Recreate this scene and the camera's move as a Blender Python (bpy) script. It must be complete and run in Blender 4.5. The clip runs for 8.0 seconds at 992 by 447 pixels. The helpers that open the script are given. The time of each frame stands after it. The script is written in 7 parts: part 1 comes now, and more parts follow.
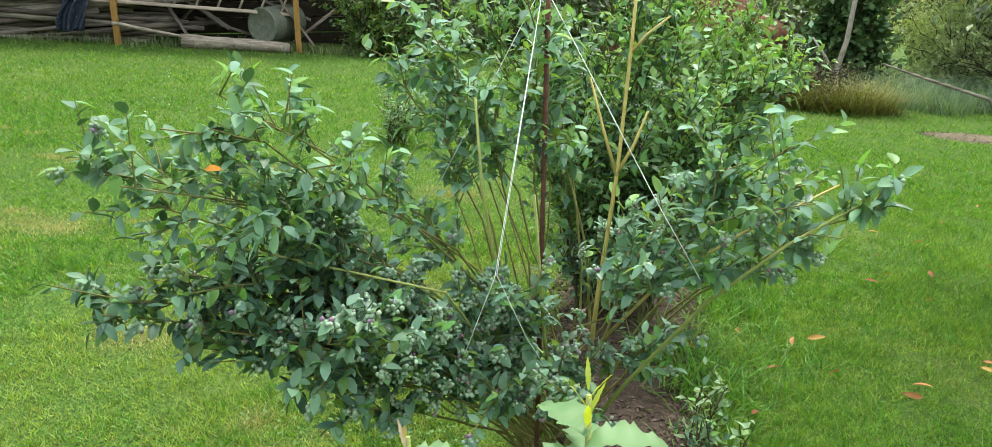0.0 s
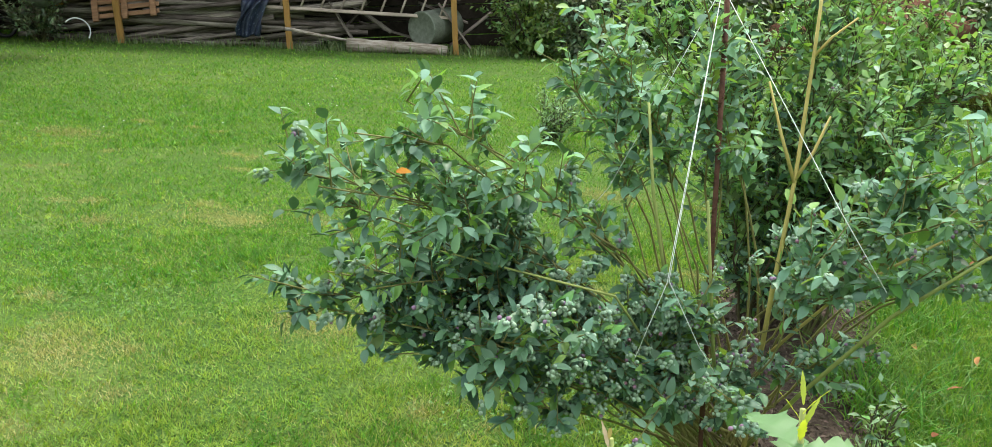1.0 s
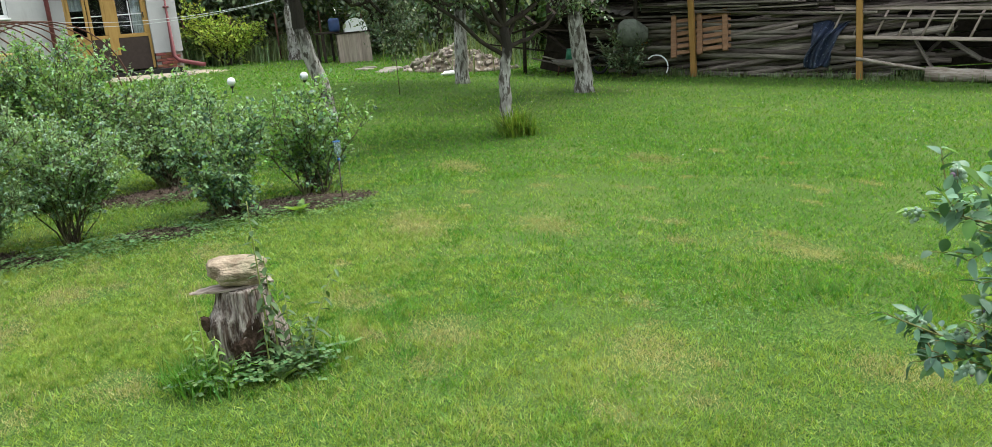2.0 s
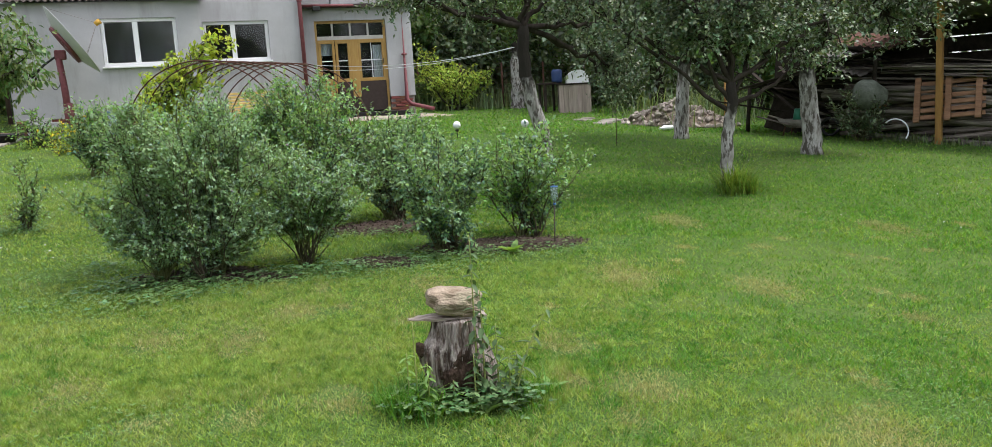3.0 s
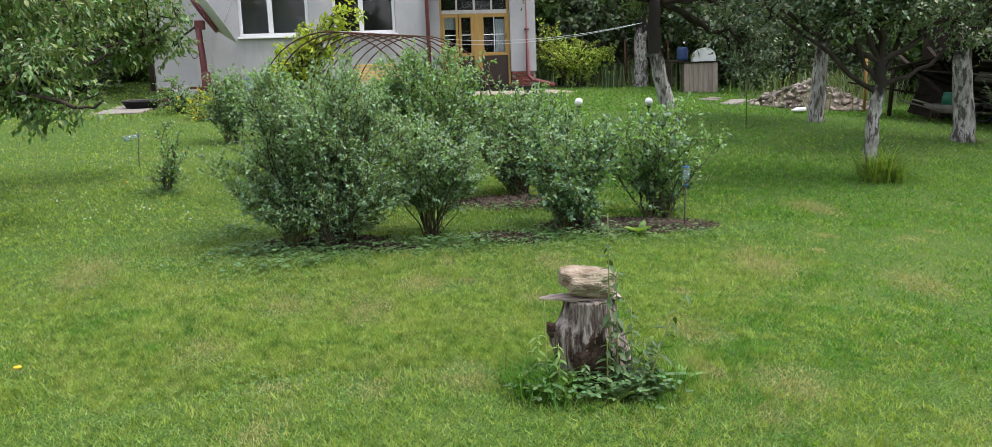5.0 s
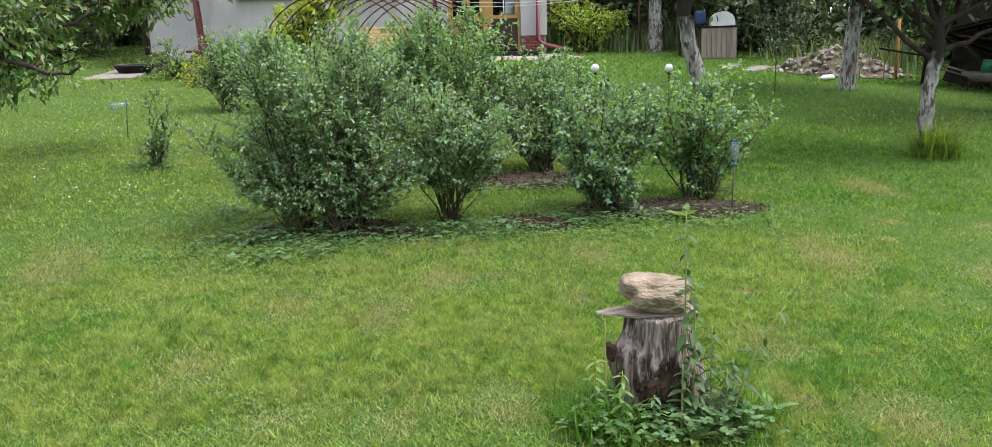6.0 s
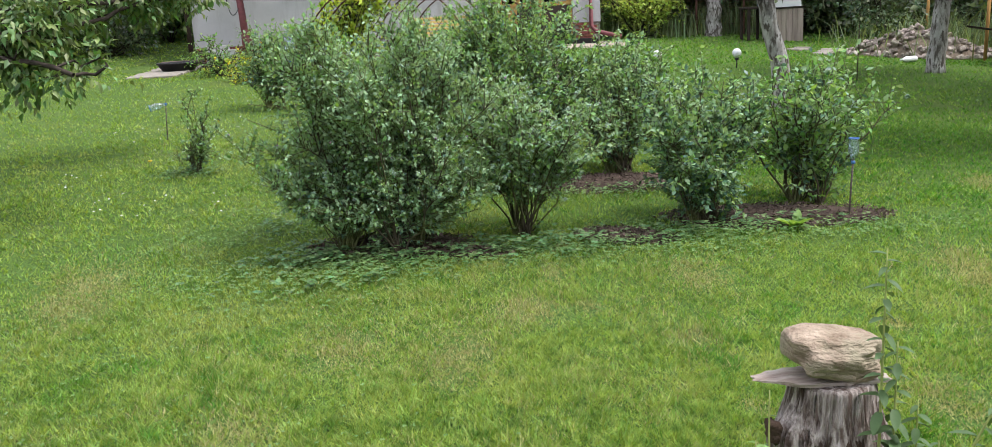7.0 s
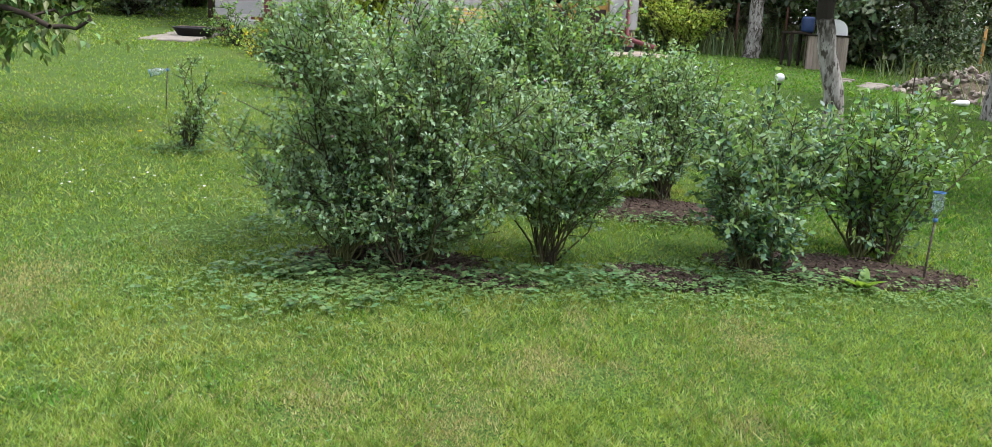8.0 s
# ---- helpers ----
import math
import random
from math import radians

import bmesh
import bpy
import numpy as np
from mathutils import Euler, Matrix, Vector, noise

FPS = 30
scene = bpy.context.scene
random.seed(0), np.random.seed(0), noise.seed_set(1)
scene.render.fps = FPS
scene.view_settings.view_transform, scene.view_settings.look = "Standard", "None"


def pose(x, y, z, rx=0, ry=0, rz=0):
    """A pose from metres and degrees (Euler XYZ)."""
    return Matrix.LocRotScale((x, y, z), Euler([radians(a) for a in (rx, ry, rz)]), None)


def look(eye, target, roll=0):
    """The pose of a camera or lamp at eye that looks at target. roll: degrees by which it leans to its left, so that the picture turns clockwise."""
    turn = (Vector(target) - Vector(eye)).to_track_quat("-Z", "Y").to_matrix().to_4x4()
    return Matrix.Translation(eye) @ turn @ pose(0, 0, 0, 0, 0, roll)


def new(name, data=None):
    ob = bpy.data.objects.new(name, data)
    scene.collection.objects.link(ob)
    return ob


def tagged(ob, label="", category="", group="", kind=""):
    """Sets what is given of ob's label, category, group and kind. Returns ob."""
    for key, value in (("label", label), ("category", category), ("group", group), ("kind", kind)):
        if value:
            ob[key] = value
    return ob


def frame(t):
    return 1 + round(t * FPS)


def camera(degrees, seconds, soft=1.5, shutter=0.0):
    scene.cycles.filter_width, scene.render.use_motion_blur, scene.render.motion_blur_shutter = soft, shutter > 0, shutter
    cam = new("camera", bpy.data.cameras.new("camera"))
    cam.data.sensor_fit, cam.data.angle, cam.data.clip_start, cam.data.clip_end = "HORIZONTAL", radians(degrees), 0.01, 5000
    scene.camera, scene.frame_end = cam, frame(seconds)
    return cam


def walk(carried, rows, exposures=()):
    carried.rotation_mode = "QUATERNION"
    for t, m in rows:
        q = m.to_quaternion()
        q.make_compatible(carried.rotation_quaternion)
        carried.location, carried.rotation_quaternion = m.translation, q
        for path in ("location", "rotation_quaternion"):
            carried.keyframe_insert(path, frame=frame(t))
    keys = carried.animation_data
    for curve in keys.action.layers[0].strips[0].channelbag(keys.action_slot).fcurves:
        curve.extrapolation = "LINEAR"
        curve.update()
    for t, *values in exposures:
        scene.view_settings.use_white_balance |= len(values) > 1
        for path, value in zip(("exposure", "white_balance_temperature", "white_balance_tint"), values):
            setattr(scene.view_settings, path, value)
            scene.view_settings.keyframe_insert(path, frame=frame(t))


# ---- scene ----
cam = camera(60.7, 8.0, soft=0.65)
PATH = [
    (0, (0.053, 0.204, 1.684), (-0.315, 2.075, 1.081), 0.2),
    (0.5, (0.041, 0.187, 1.69), (-0.362, 2.05, 1.086), 0.2),
    (1, (-0.007, 0.157, 1.703), (-0.704, 1.933, 1.104), -1.5),
    (1.3, (-0.057, 0.105, 1.712), (-1.074, 1.729, 1.137), -2.6),
    (1.5, (-0.083, 0.04, 1.72), (-1.319, 1.515, 1.175), -3.2),
    (2, (-0.139, -0.085, 1.752), (-1.782, 0.96, 1.296), -5.6),
    (2.2, (-0.149, -0.129, 1.77), (-1.858, 0.818, 1.344), -5.3),
    (3.3, (-0.191, -0.135, 1.71), (-2.098, 0.41, 1.448), -2.7),
    (3.5, (-0.193, -0.153, 1.722), (-2.114, 0.344, 1.476), -2.3),
    (4, (-0.172, -0.186, 1.724), (-2.11, 0.245, 1.487), -1.5),
    (4.5, (-0.193, -0.201, 1.718), (-2.137, 0.198, 1.468), -1.5),
    (4.7, (-0.233, -0.2, 1.697), (-2.175, 0.182, 1.408), -1.4),
    (5.8, (-0.996, -0.251, 1.693), (-2.914, 0.131, 1.274), -3.7),
    (6, (-1.162, -0.236, 1.696), (-3.083, 0.135, 1.279), -2.0),
    (6.5, (-1.576, -0.258, 1.672), (-3.511, 0.025, 1.255), -0.7),
    (7, (-1.997, -0.299, 1.684), (-3.931, -0.034, 1.249), -3.4),
    (7.5, (-2.383, -0.258, 1.675), (-4.319, -0.008, 1.241), 1.5),
    (8, (-2.755, -0.266, 1.66), (-4.691, -0.02, 1.22), 2.5),
]
# the clip's camera darkens its picture and warms it as it turns to the house: seconds, stops, kelvin, tint
EXPOSURES = [(0.0, 1.68, 6800, 1), (1.5, 1.57, 6650, 2), (2.2, 1.43, 6500, 7), (3.5, 1.23, 6350, 15), (4.7, 1.24, 6350, 15), (6.0, 1.37, 6350, 15), (8.0, 1.42, 6350, 16)]
walk(cam, [(t, look(eye, target, roll)) for t, eye, target, roll in PATH], EXPOSURES)

# ---------------------------------------------------------------- world and light
world = bpy.data.worlds.new("overcast_sky")
scene.world = world
world.use_nodes = True
wn = world.node_tree.nodes
wl = world.node_tree.links
sky = wn.new("ShaderNodeTexSky")
sky.sky_type = "NISHITA"
sky.sun_disc = False
sky.sun_elevation = radians(60)
sky.sun_rotation = radians(18)
sky.air_density = 1.6
sky.dust_density = 5.0
veil = wn.new("ShaderNodeMix")
veil.data_type = "RGBA"
veil.inputs[0].default_value = 0.72
veil.inputs[7].default_value = (9.6, 9.9, 10.3, 1)
wl.new(sky.outputs[0], veil.inputs[6])
wl.new(veil.outputs[2], wn["Background"].inputs[0])
wn["Background"].inputs[1].default_value = 0.08
sun_data = bpy.data.lights.new("sun", "SUN")
sun_data.energy, sun_data.angle, sun_data.color = 1.5, radians(20), (1.0, 0.97, 0.92)
sun = new("sun", sun_data)
sun.matrix_world = look((2.0, 6.0, 11), (0, 0, 0))

# ---------------------------------------------------------------- the slope of the garden
SX, SY = -0.0628, -0.0252


def gz(x, y):
    """Height of the lawn; the slope runs out far from the garden."""
    x = np.clip(x, -60, 40)
    y = np.clip(y, -40, 40)
    return SX * x + SY * y


# ---------------------------------------------------------------- materials
def rgb(c):
    return (c[0], c[1], c[2], 1.0)


def material(name, base, dark=None, scale=6.0, detail=6.0, rough=0.8, spec=0.3, metal=0.0, bump=0.0, bump_scale=40.0,
             stretch=(1, 1, 1), island=0.0, objectwise=0.0, leaf=0.0, second=None, second_scale=0.6, second_low=0.45, second_high=0.65, second_stretch=(1, 1, 1), spread=0.2):
    """Principled surface with two scales of variation, optional per-piece shift, and light passing through leaves."""
    m = bpy.data.materials.new(name)
    m.use_nodes = True
    n, l = m.node_tree.nodes, m.node_tree.links
    p = n["Principled BSDF"]
    p.inputs["Roughness"].default_value = rough
    p.inputs["Specular IOR Level"].default_value = spec
    p.inputs["Metallic"].default_value = metal
    tc = n.new("ShaderNodeTexCoord")
    mp = n.new("ShaderNodeMapping")
    mp.inputs["Scale"].default_value = stretch
    l.new(tc.outputs["Object"], mp.inputs[0])
    nz = n.new("ShaderNodeTexNoise")
    nz.inputs["Scale"].default_value = scale
    nz.inputs["Detail"].default_value = detail
    nz.inputs["Roughness"].default_value = 0.65
    l.new(mp.outputs[0], nz.inputs["Vector"])
    ramp = n.new("ShaderNodeMapRange")
    ramp.inputs[1].default_value, ramp.inputs[2].default_value = 0.5 - spread, 0.5 + spread
    l.new(nz.outputs[0], ramp.inputs[0])
    mix = n.new("ShaderNodeMix")
    mix.data_type = "RGBA"
    mix.inputs[6].default_value = rgb(dark if dark else [c * 0.6 for c in base])
    mix.inputs[7].default_value = rgb(base)
    l.new(ramp.outputs[0], mix.inputs[0])
    out = mix.outputs[2]
    if second:
        nb = n.new("ShaderNodeTexNoise")
        nb.inputs["Scale"].default_value = second_scale
        nb.inputs["Detail"].default_value = 9.0
        nb.inputs["Roughness"].default_value = 0.66
        mq = n.new("ShaderNodeMapping")
        mq.inputs["Scale"].default_value = second_stretch
        l.new(tc.outputs["Object"], mq.inputs[0])
        l.new(mq.outputs[0], nb.inputs["Vector"])
        rb = n.new("ShaderNodeMapRange")
        rb.inputs[1].default_value, rb.inputs[2].default_value = second_low, second_high
        l.new(nb.outputs[0], rb.inputs[0])
        mb = n.new("ShaderNodeMix")
        mb.data_type = "RGBA"
        mb.inputs[7].default_value = rgb(second)
        l.new(rb.outputs[0], mb.inputs[0])
        l.new(out, mb.inputs[6])
        out = mb.outputs[2]
    if island or objectwise:
        src = n.new("ShaderNodeNewGeometry").outputs["Random Per Island"] if island else n.new("ShaderNodeObjectInfo").outputs["Random"]
        amount = island or objectwise
        hs = n.new("ShaderNodeHueSaturation")
        rv = n.new("ShaderNodeMapRange")
        rv.inputs[3].default_value, rv.inputs[4].default_value = 1 - amount, 1 + amount
        l.new(src, rv.inputs[0])
        l.new(rv.outputs[0], hs.inputs["Value"])
        wob = n.new("ShaderNodeMath")
        wob.operation = "MULTIPLY"
        wob.inputs[1].default_value = 7.31
        l.new(src, wob.inputs[0])
        fr = n.new("ShaderNodeMath")
        fr.operation = "FRACT"
        l.new(wob.outputs[0], fr.inputs[0])
        rh = n.new("ShaderNodeMapRange")
        rh.inputs[3].default_value, rh.inputs[4].default_value = 0.5 - 0.035 * amount / 0.3, 0.5 + 0.025 * amount / 0.3
        l.new(fr.outputs[0], rh.inputs[0])
        l.new(rh.outputs[0], hs.inputs["Hue"])
        l.new(out, hs.inputs["Color"])
        out = hs.outputs[0]
    l.new(out, p.inputs["Base Color"])
    if bump:
        nb2 = n.new("ShaderNodeTexNoise")
        nb2.inputs["Scale"].default_value = bump_scale
        nb2.inputs["Detail"].default_value = 5.0
        l.new(mp.outputs[0], nb2.inputs["Vector"])
        bp = n.new("ShaderNodeBump")
        bp.inputs["Strength"].default_value = bump
        bp.inputs["Distance"].default_value = 0.02
        l.new(nb2.outputs[0], bp.inputs["Height"])
        l.new(bp.outputs[0], p.inputs["Normal"])
    if leaf:
        tr = n.new("ShaderNodeBsdfTranslucent")
        warm = n.new("ShaderNodeMix")
        warm.data_type = "RGBA"
        warm.blend_type = "MULTIPLY"
        warm.inputs[0].default_value = 1.0
        warm.inputs[7].default_value = (1.5, 1.5, 0.5, 1)
        l.new(out, warm.inputs[6])
        l.new(warm.outputs[2], tr.inputs[0])
        ms = n.new("ShaderNodeMixShader")
        ms.inputs[0].default_value = leaf
        l.new(p.outputs[0], ms.inputs[1])
        l.new(tr.outputs[0], ms.inputs[2])
        l.new(ms.outputs[0], n["Material Output"].inputs[0])
    return m


def glass(name, tint=(0.9, 0.95, 1.0), rough=0.02):
    m = bpy.data.materials.new(name)
    m.use_nodes = True
    p = m.node_tree.nodes["Principled BSDF"]
    p.inputs["Base Color"].default_value = rgb(tint)
    p.inputs["Roughness"].default_value = rough
    p.inputs["Transmission Weight"].default_value = 1.0
    p.inputs["IOR"].default_value = 1.35
    return m


# green sheet under the blades; dark flecks paint the shade between them
M_GROUND = material("lawn_gap_shade", (0.1, 0.17, 0.034), (0.022, 0.05, 0.011), scale=85, spread=0.09, rough=0.95, spec=0.1, bump=0.5, bump_scale=60,
                    second=(0.16, 0.18, 0.06), second_scale=0.8, second_low=0.5, second_high=1.0)
M_LUSHGRASS = material("lush_grass_blades", (0.145, 0.305, 0.047), (0.045, 0.15, 0.02), scale=16, rough=0.5, spec=0.3, island=0.28, leaf=0.42, spread=0.12,
                       second=(0.18, 0.31, 0.065), second_scale=0.7, second_low=0.52, second_high=0.7)
M_BRIGHTGRASS = material("bright_grass_blades", (0.31, 0.44, 0.135), (0.21, 0.35, 0.08), scale=6, rough=0.6, spec=0.2, island=0.2, leaf=0.4)
M_GRASS = material("grass_blades", (0.285, 0.395, 0.105), (0.095, 0.19, 0.034), spread=0.13, scale=14, rough=0.55, spec=0.25, island=0.3, leaf=0.42,
                   second=(0.36, 0.4, 0.15), second_scale=1.4, second_low=0.54, second_high=0.72)
M_LONGGRASS = material("long_grass", (0.21, 0.28, 0.15), (0.115, 0.16, 0.08), scale=1.5, rough=0.6, spec=0.2, island=0.4, leaf=0.3)
M_DRYGRASS = material("dry_grass", (0.44, 0.43, 0.21), (0.28, 0.28, 0.12), scale=1.5, rough=0.7, spec=0.15, island=0.4, leaf=0.25)
M_BLUELEAF = material("blueberry_leaf", (0.285, 0.42, 0.26), (0.19, 0.31, 0.185), scale=3.0, rough=0.62, spec=0.2, island=0.28, leaf=0.3,
                      second=(0.2, 0.33, 0.12), second_scale=1.6, second_low=0.58, second_high=0.75)
M_SEDGE = material("tawny_sedge", (0.25, 0.26, 0.085), (0.12, 0.135, 0.05), scale=1.5, rough=0.65, spec=0.2, island=0.4, leaf=0.25)
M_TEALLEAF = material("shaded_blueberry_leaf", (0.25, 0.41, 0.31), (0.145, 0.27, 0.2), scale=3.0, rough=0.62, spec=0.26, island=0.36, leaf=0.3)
M_PATH = material("pale_sandy_earth", (0.42, 0.37, 0.3), (0.28, 0.24, 0.185), scale=11, rough=0.95, spec=0.1, bump=0.6, bump_scale=45)
M_BLUEGRASS = material("blue_green_long_grass", (0.2, 0.3, 0.2), (0.11, 0.18, 0.115), scale=2.5, rough=0.6, spec=0.2, island=0.45, leaf=0.3)
M_BRUSH = material("dry_brown_brush", (0.17, 0.145, 0.1), (0.075, 0.062, 0.045), scale=3, rough=0.8, spec=0.1, island=0.45, leaf=0.15)
M_EARTH = material("bare_earth", (0.2, 0.165, 0.125), (0.1, 0.08, 0.06), scale=14, rough=0.95, spec=0.1, bump=0.8, bump_scale=50)
# darker leaf that paints the shade low inside the bushes
M_BLUELEAF_DARK = material("shade_dark_blueberry_leaf", (0.1, 0.2, 0.125), (0.05, 0.125, 0.077), scale=3.0, rough=0.48, spec=0.5, island=0.4, leaf=0.08)
M_FRESHLEAF = material("fresh_green_leaf", (0.26, 0.43, 0.23), (0.15, 0.28, 0.14), scale=3.0, rough=0.62, spec=0.22, island=0.4, leaf=0.34)
M_YOUNGLEAF = material("young_leaf", (0.22, 0.39, 0.13), (0.14, 0.29, 0.085), scale=3.0, rough=0.45, spec=0.4, island=0.3, leaf=0.35)
M_APPLE = material("apple_leaf", (0.185, 0.26, 0.145), (0.035, 0.068, 0.034), scale=5.0, rough=0.42, spec=0.5, island=0.7, leaf=0.12)
M_PEACH = material("peach_leaf", (0.17, 0.27, 0.095), (0.065, 0.13, 0.04), scale=4.0, rough=0.42, spec=0.45, island=0.5, leaf=0.22)
M_WOODS = material("woodland_leaf", (0.14, 0.23, 0.08), (0.065, 0.12, 0.042), scale=0.5, rough=0.6, spec=0.3, island=0.42, leaf=0.3)
M_NETTLE = material("nettle_leaf", (0.09, 0.165, 0.065), (0.045, 0.1, 0.038), scale=8, rough=0.55, spec=0.3, island=0.25, leaf=0.15)
M_LIME = material("lime_green_leaf", (0.42, 0.51, 0.09), (0.27, 0.38, 0.06), scale=1.5, rough=0.5, spec=0.3, island=0.3, leaf=0.4)
M_LIMEHEDGE = material("yellow_green_hedge_leaf", (0.42, 0.54, 0.13), (0.26, 0.38, 0.075), scale=3.0, rough=0.5, spec=0.3, island=0.35, leaf=0.35)
M_WEED = material("weed_leaf", (0.15, 0.285, 0.13), (0.1, 0.21, 0.09), scale=8, rough=0.5, spec=0.35, island=0.25, leaf=0.3)
M_CLOVER = material("clover_leaf", (0.16, 0.28, 0.1), (0.095, 0.2, 0.06), scale=3, rough=0.55, spec=0.3, island=0.3, leaf=0.2)
M_CREEPER = material("creeping_weed_leaf", (0.12, 0.225, 0.09), (0.065, 0.14, 0.05), scale=9, rough=0.55, spec=0.35, island=0.4, leaf=0.18)
M_SEED = material("fading_seed_head", (0.42, 0.33, 0.25), (0.3, 0.24, 0.16), scale=40, rough=0.8, leaf=0.2)
M_STEM = material("green_brown_stem", (0.08, 0.062, 0.038), (0.035, 0.028, 0.02), scale=14, rough=0.75, bump=0.3, second=(0.13, 0.15, 0.05), second_scale=2.5)
M_PALESTEM = material("olive_branch", (0.27, 0.26, 0.1), (0.14, 0.125, 0.05), scale=14, rough=0.7, bump=0.2)
M_YELLOWSTEM = material("yellowish_cane", (0.6, 0.5, 0.19), (0.44, 0.35, 0.12), scale=16, rough=0.65, bump=0.2)
M_GREENSTEM = material("green_stalk", (0.34, 0.38, 0.13), (0.24, 0.28, 0.09), scale=12, rough=0.6)
M_BERRY = material("green_blueberry", (0.34, 0.44, 0.34), (0.24, 0.35, 0.26), scale=30, rough=0.7, spec=0.2, island=0.25)
M_BERRY_RIPE = material("ripening_blueberry", (0.2, 0.16, 0.3), (0.35, 0.17, 0.22), scale=30, rough=0.6, spec=0.3, island=0.3)
M_BARK = material("grey_bark", (0.07, 0.058, 0.048), (0.022, 0.018, 0.016), scale=9, rough=0.95, spec=0.1, bump=0.9, bump_scale=22, stretch=(1, 1, 0.3))
M_PALEBUSH = material("pale_narrow_leaf", (0.5, 0.6, 0.38), (0.34, 0.43, 0.25), scale=2.0, rough=0.6, spec=0.2, island=0.35, leaf=0.35)
M_PALEBARK = material("pale_smooth_bark", (0.4, 0.37, 0.33), (0.22, 0.2, 0.175), scale=12, rough=0.85, spec=0.15, bump=0.3)
M_MULCH = material("bark_mulch", (0.1, 0.075, 0.06), (0.035, 0.026, 0.022), scale=25, rough=0.95, spec=0.1, bump=1.0, bump_scale=55)
M_CHIP = material("mulch_chip", (0.155, 0.12, 0.094), (0.055, 0.042, 0.035), scale=25, rough=0.9, spec=0.15, island=0.45)
M_STUMP = material("weathered_stump_wood", (0.46, 0.41, 0.38), (0.13, 0.095, 0.08), scale=14, rough=0.95, spec=0.1, bump=1.0, bump_scale=40, stretch=(3.0, 3.0, 0.2), spread=0.1,
                   second=(0.06, 0.042, 0.034), second_scale=7.0, second_low=0.55, second_high=0.62, second_stretch=(1.6, 1.6, 0.4))
M_BOARD = material("splintered_board_wood", (0.45, 0.4, 0.36), (0.22, 0.17, 0.14), scale=9, rough=0.95, spec=0.1, bump=0.8, bump_scale=30, stretch=(0.3, 3, 3), spread=0.14)
M_ROT = material("rotten_wood", (0.09, 0.06, 0.045), (0.025, 0.017, 0.012), scale=22, rough=0.95, spec=0.1, bump=1.0, bump_scale=50)
M_STONE = material("buff_fieldstone", (0.42, 0.34, 0.26), (0.19, 0.14, 0.1), spread=0.15, scale=11, rough=0.9, spec=0.2, bump=0.8, bump_scale=60, stretch=(1, 1, 2.2),
                   second=(0.3, 0.27, 0.19), second_scale=7)
M_OLDWOOD = material("grey_weathered_wood", (0.29, 0.255, 0.225), (0.05, 0.041, 0.035), scale=9, rough=0.92, spec=0.1, bump=0.6, bump_scale=26, stretch=(0.25, 3, 3), objectwise=0.4)
M_BINWOOD = material("pale_upright_boards", (0.36, 0.31, 0.265), (0.22, 0.18, 0.15), scale=9, rough=0.92, spec=0.1, bump=0.5, bump_scale=26, stretch=(3, 3, 0.2), objectwise=0.15)
M_ROOFEDGE = material("dark_sheet_roofing", (0.085, 0.07, 0.062), (0.035, 0.03, 0.027), scale=9, rough=0.9, spec=0.2, bump=0.3)
M_TRIMGREY = material("faded_grey_trim", (0.5, 0.49, 0.47), (0.4, 0.39, 0.37), scale=8, rough=0.7)
M_REDWOOD = material("brown_pallet_wood", (0.33, 0.19, 0.115), (0.19, 0.105, 0.065), scale=9, rough=0.85, spec=0.15, bump=0.5, stretch=(0.3, 2, 2))
M_POST = material("ochre_post_wood", (0.42, 0.24, 0.075), (0.26, 0.145, 0.05), scale=8, rough=0.8, spec=0.2, bump=0.4, stretch=(2, 2, 0.3))
# near black: shade inside the woodshed and junk heap put into the wood
M_DARKWOOD = material("shade_dark_boards", (0.05, 0.04, 0.033), (0.018, 0.015, 0.012), scale=7, rough=0.95, spec=0.1, bump=0.5)
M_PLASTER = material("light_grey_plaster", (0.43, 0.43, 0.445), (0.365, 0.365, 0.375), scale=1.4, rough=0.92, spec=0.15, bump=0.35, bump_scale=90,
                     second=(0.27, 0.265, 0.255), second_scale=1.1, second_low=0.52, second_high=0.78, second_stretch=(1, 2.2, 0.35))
M_WHITE = material("white_window_plastic", (0.78, 0.79, 0.8), (0.7, 0.71, 0.72), scale=3, rough=0.4, spec=0.4)
M_OCHRE = material("ochre_varnished_door", (0.42, 0.26, 0.075), (0.32, 0.19, 0.05), scale=10, rough=0.5, spec=0.4, stretch=(2, 2, 0.3))
M_BROWN = material("dark_brown_panel", (0.05, 0.034, 0.028), (0.03, 0.02, 0.016), scale=8, rough=0.6)
M_RED = material("oxide_red_paint", (0.2, 0.058, 0.066), (0.13, 0.038, 0.043), scale=14, rough=0.6, spec=0.35, bump=0.2)
M_RUST = material("rusted_steel", (0.13, 0.06, 0.042), (0.06, 0.032, 0.026), scale=22, rough=0.9, spec=0.2, bump=0.5)
M_BRICK = material("red_brick", (0.3, 0.13, 0.09), (0.19, 0.08, 0.06), scale=20, rough=0.92, spec=0.1, bump=0.4, objectwise=0.3)
M_MORTAR = material("mortar", (0.34, 0.32, 0.29), scale=20, rough=0.95, spec=0.1, bump=0.3)
M_TIN = material("weathered_roofing_sheet", (0.28, 0.26, 0.25), (0.13, 0.11, 0.1), scale=5, rough=0.8, spec=0.3, bump=0.2)
M_DISH = material("grey_painted_metal", (0.5, 0.51, 0.5), (0.42, 0.43, 0.42), scale=3, rough=0.5, spec=0.4)
M_STEP = material("brown_masonry_step", (0.27, 0.19, 0.165), (0.17, 0.12, 0.1), scale=9, rough=0.93, spec=0.1, bump=0.5)
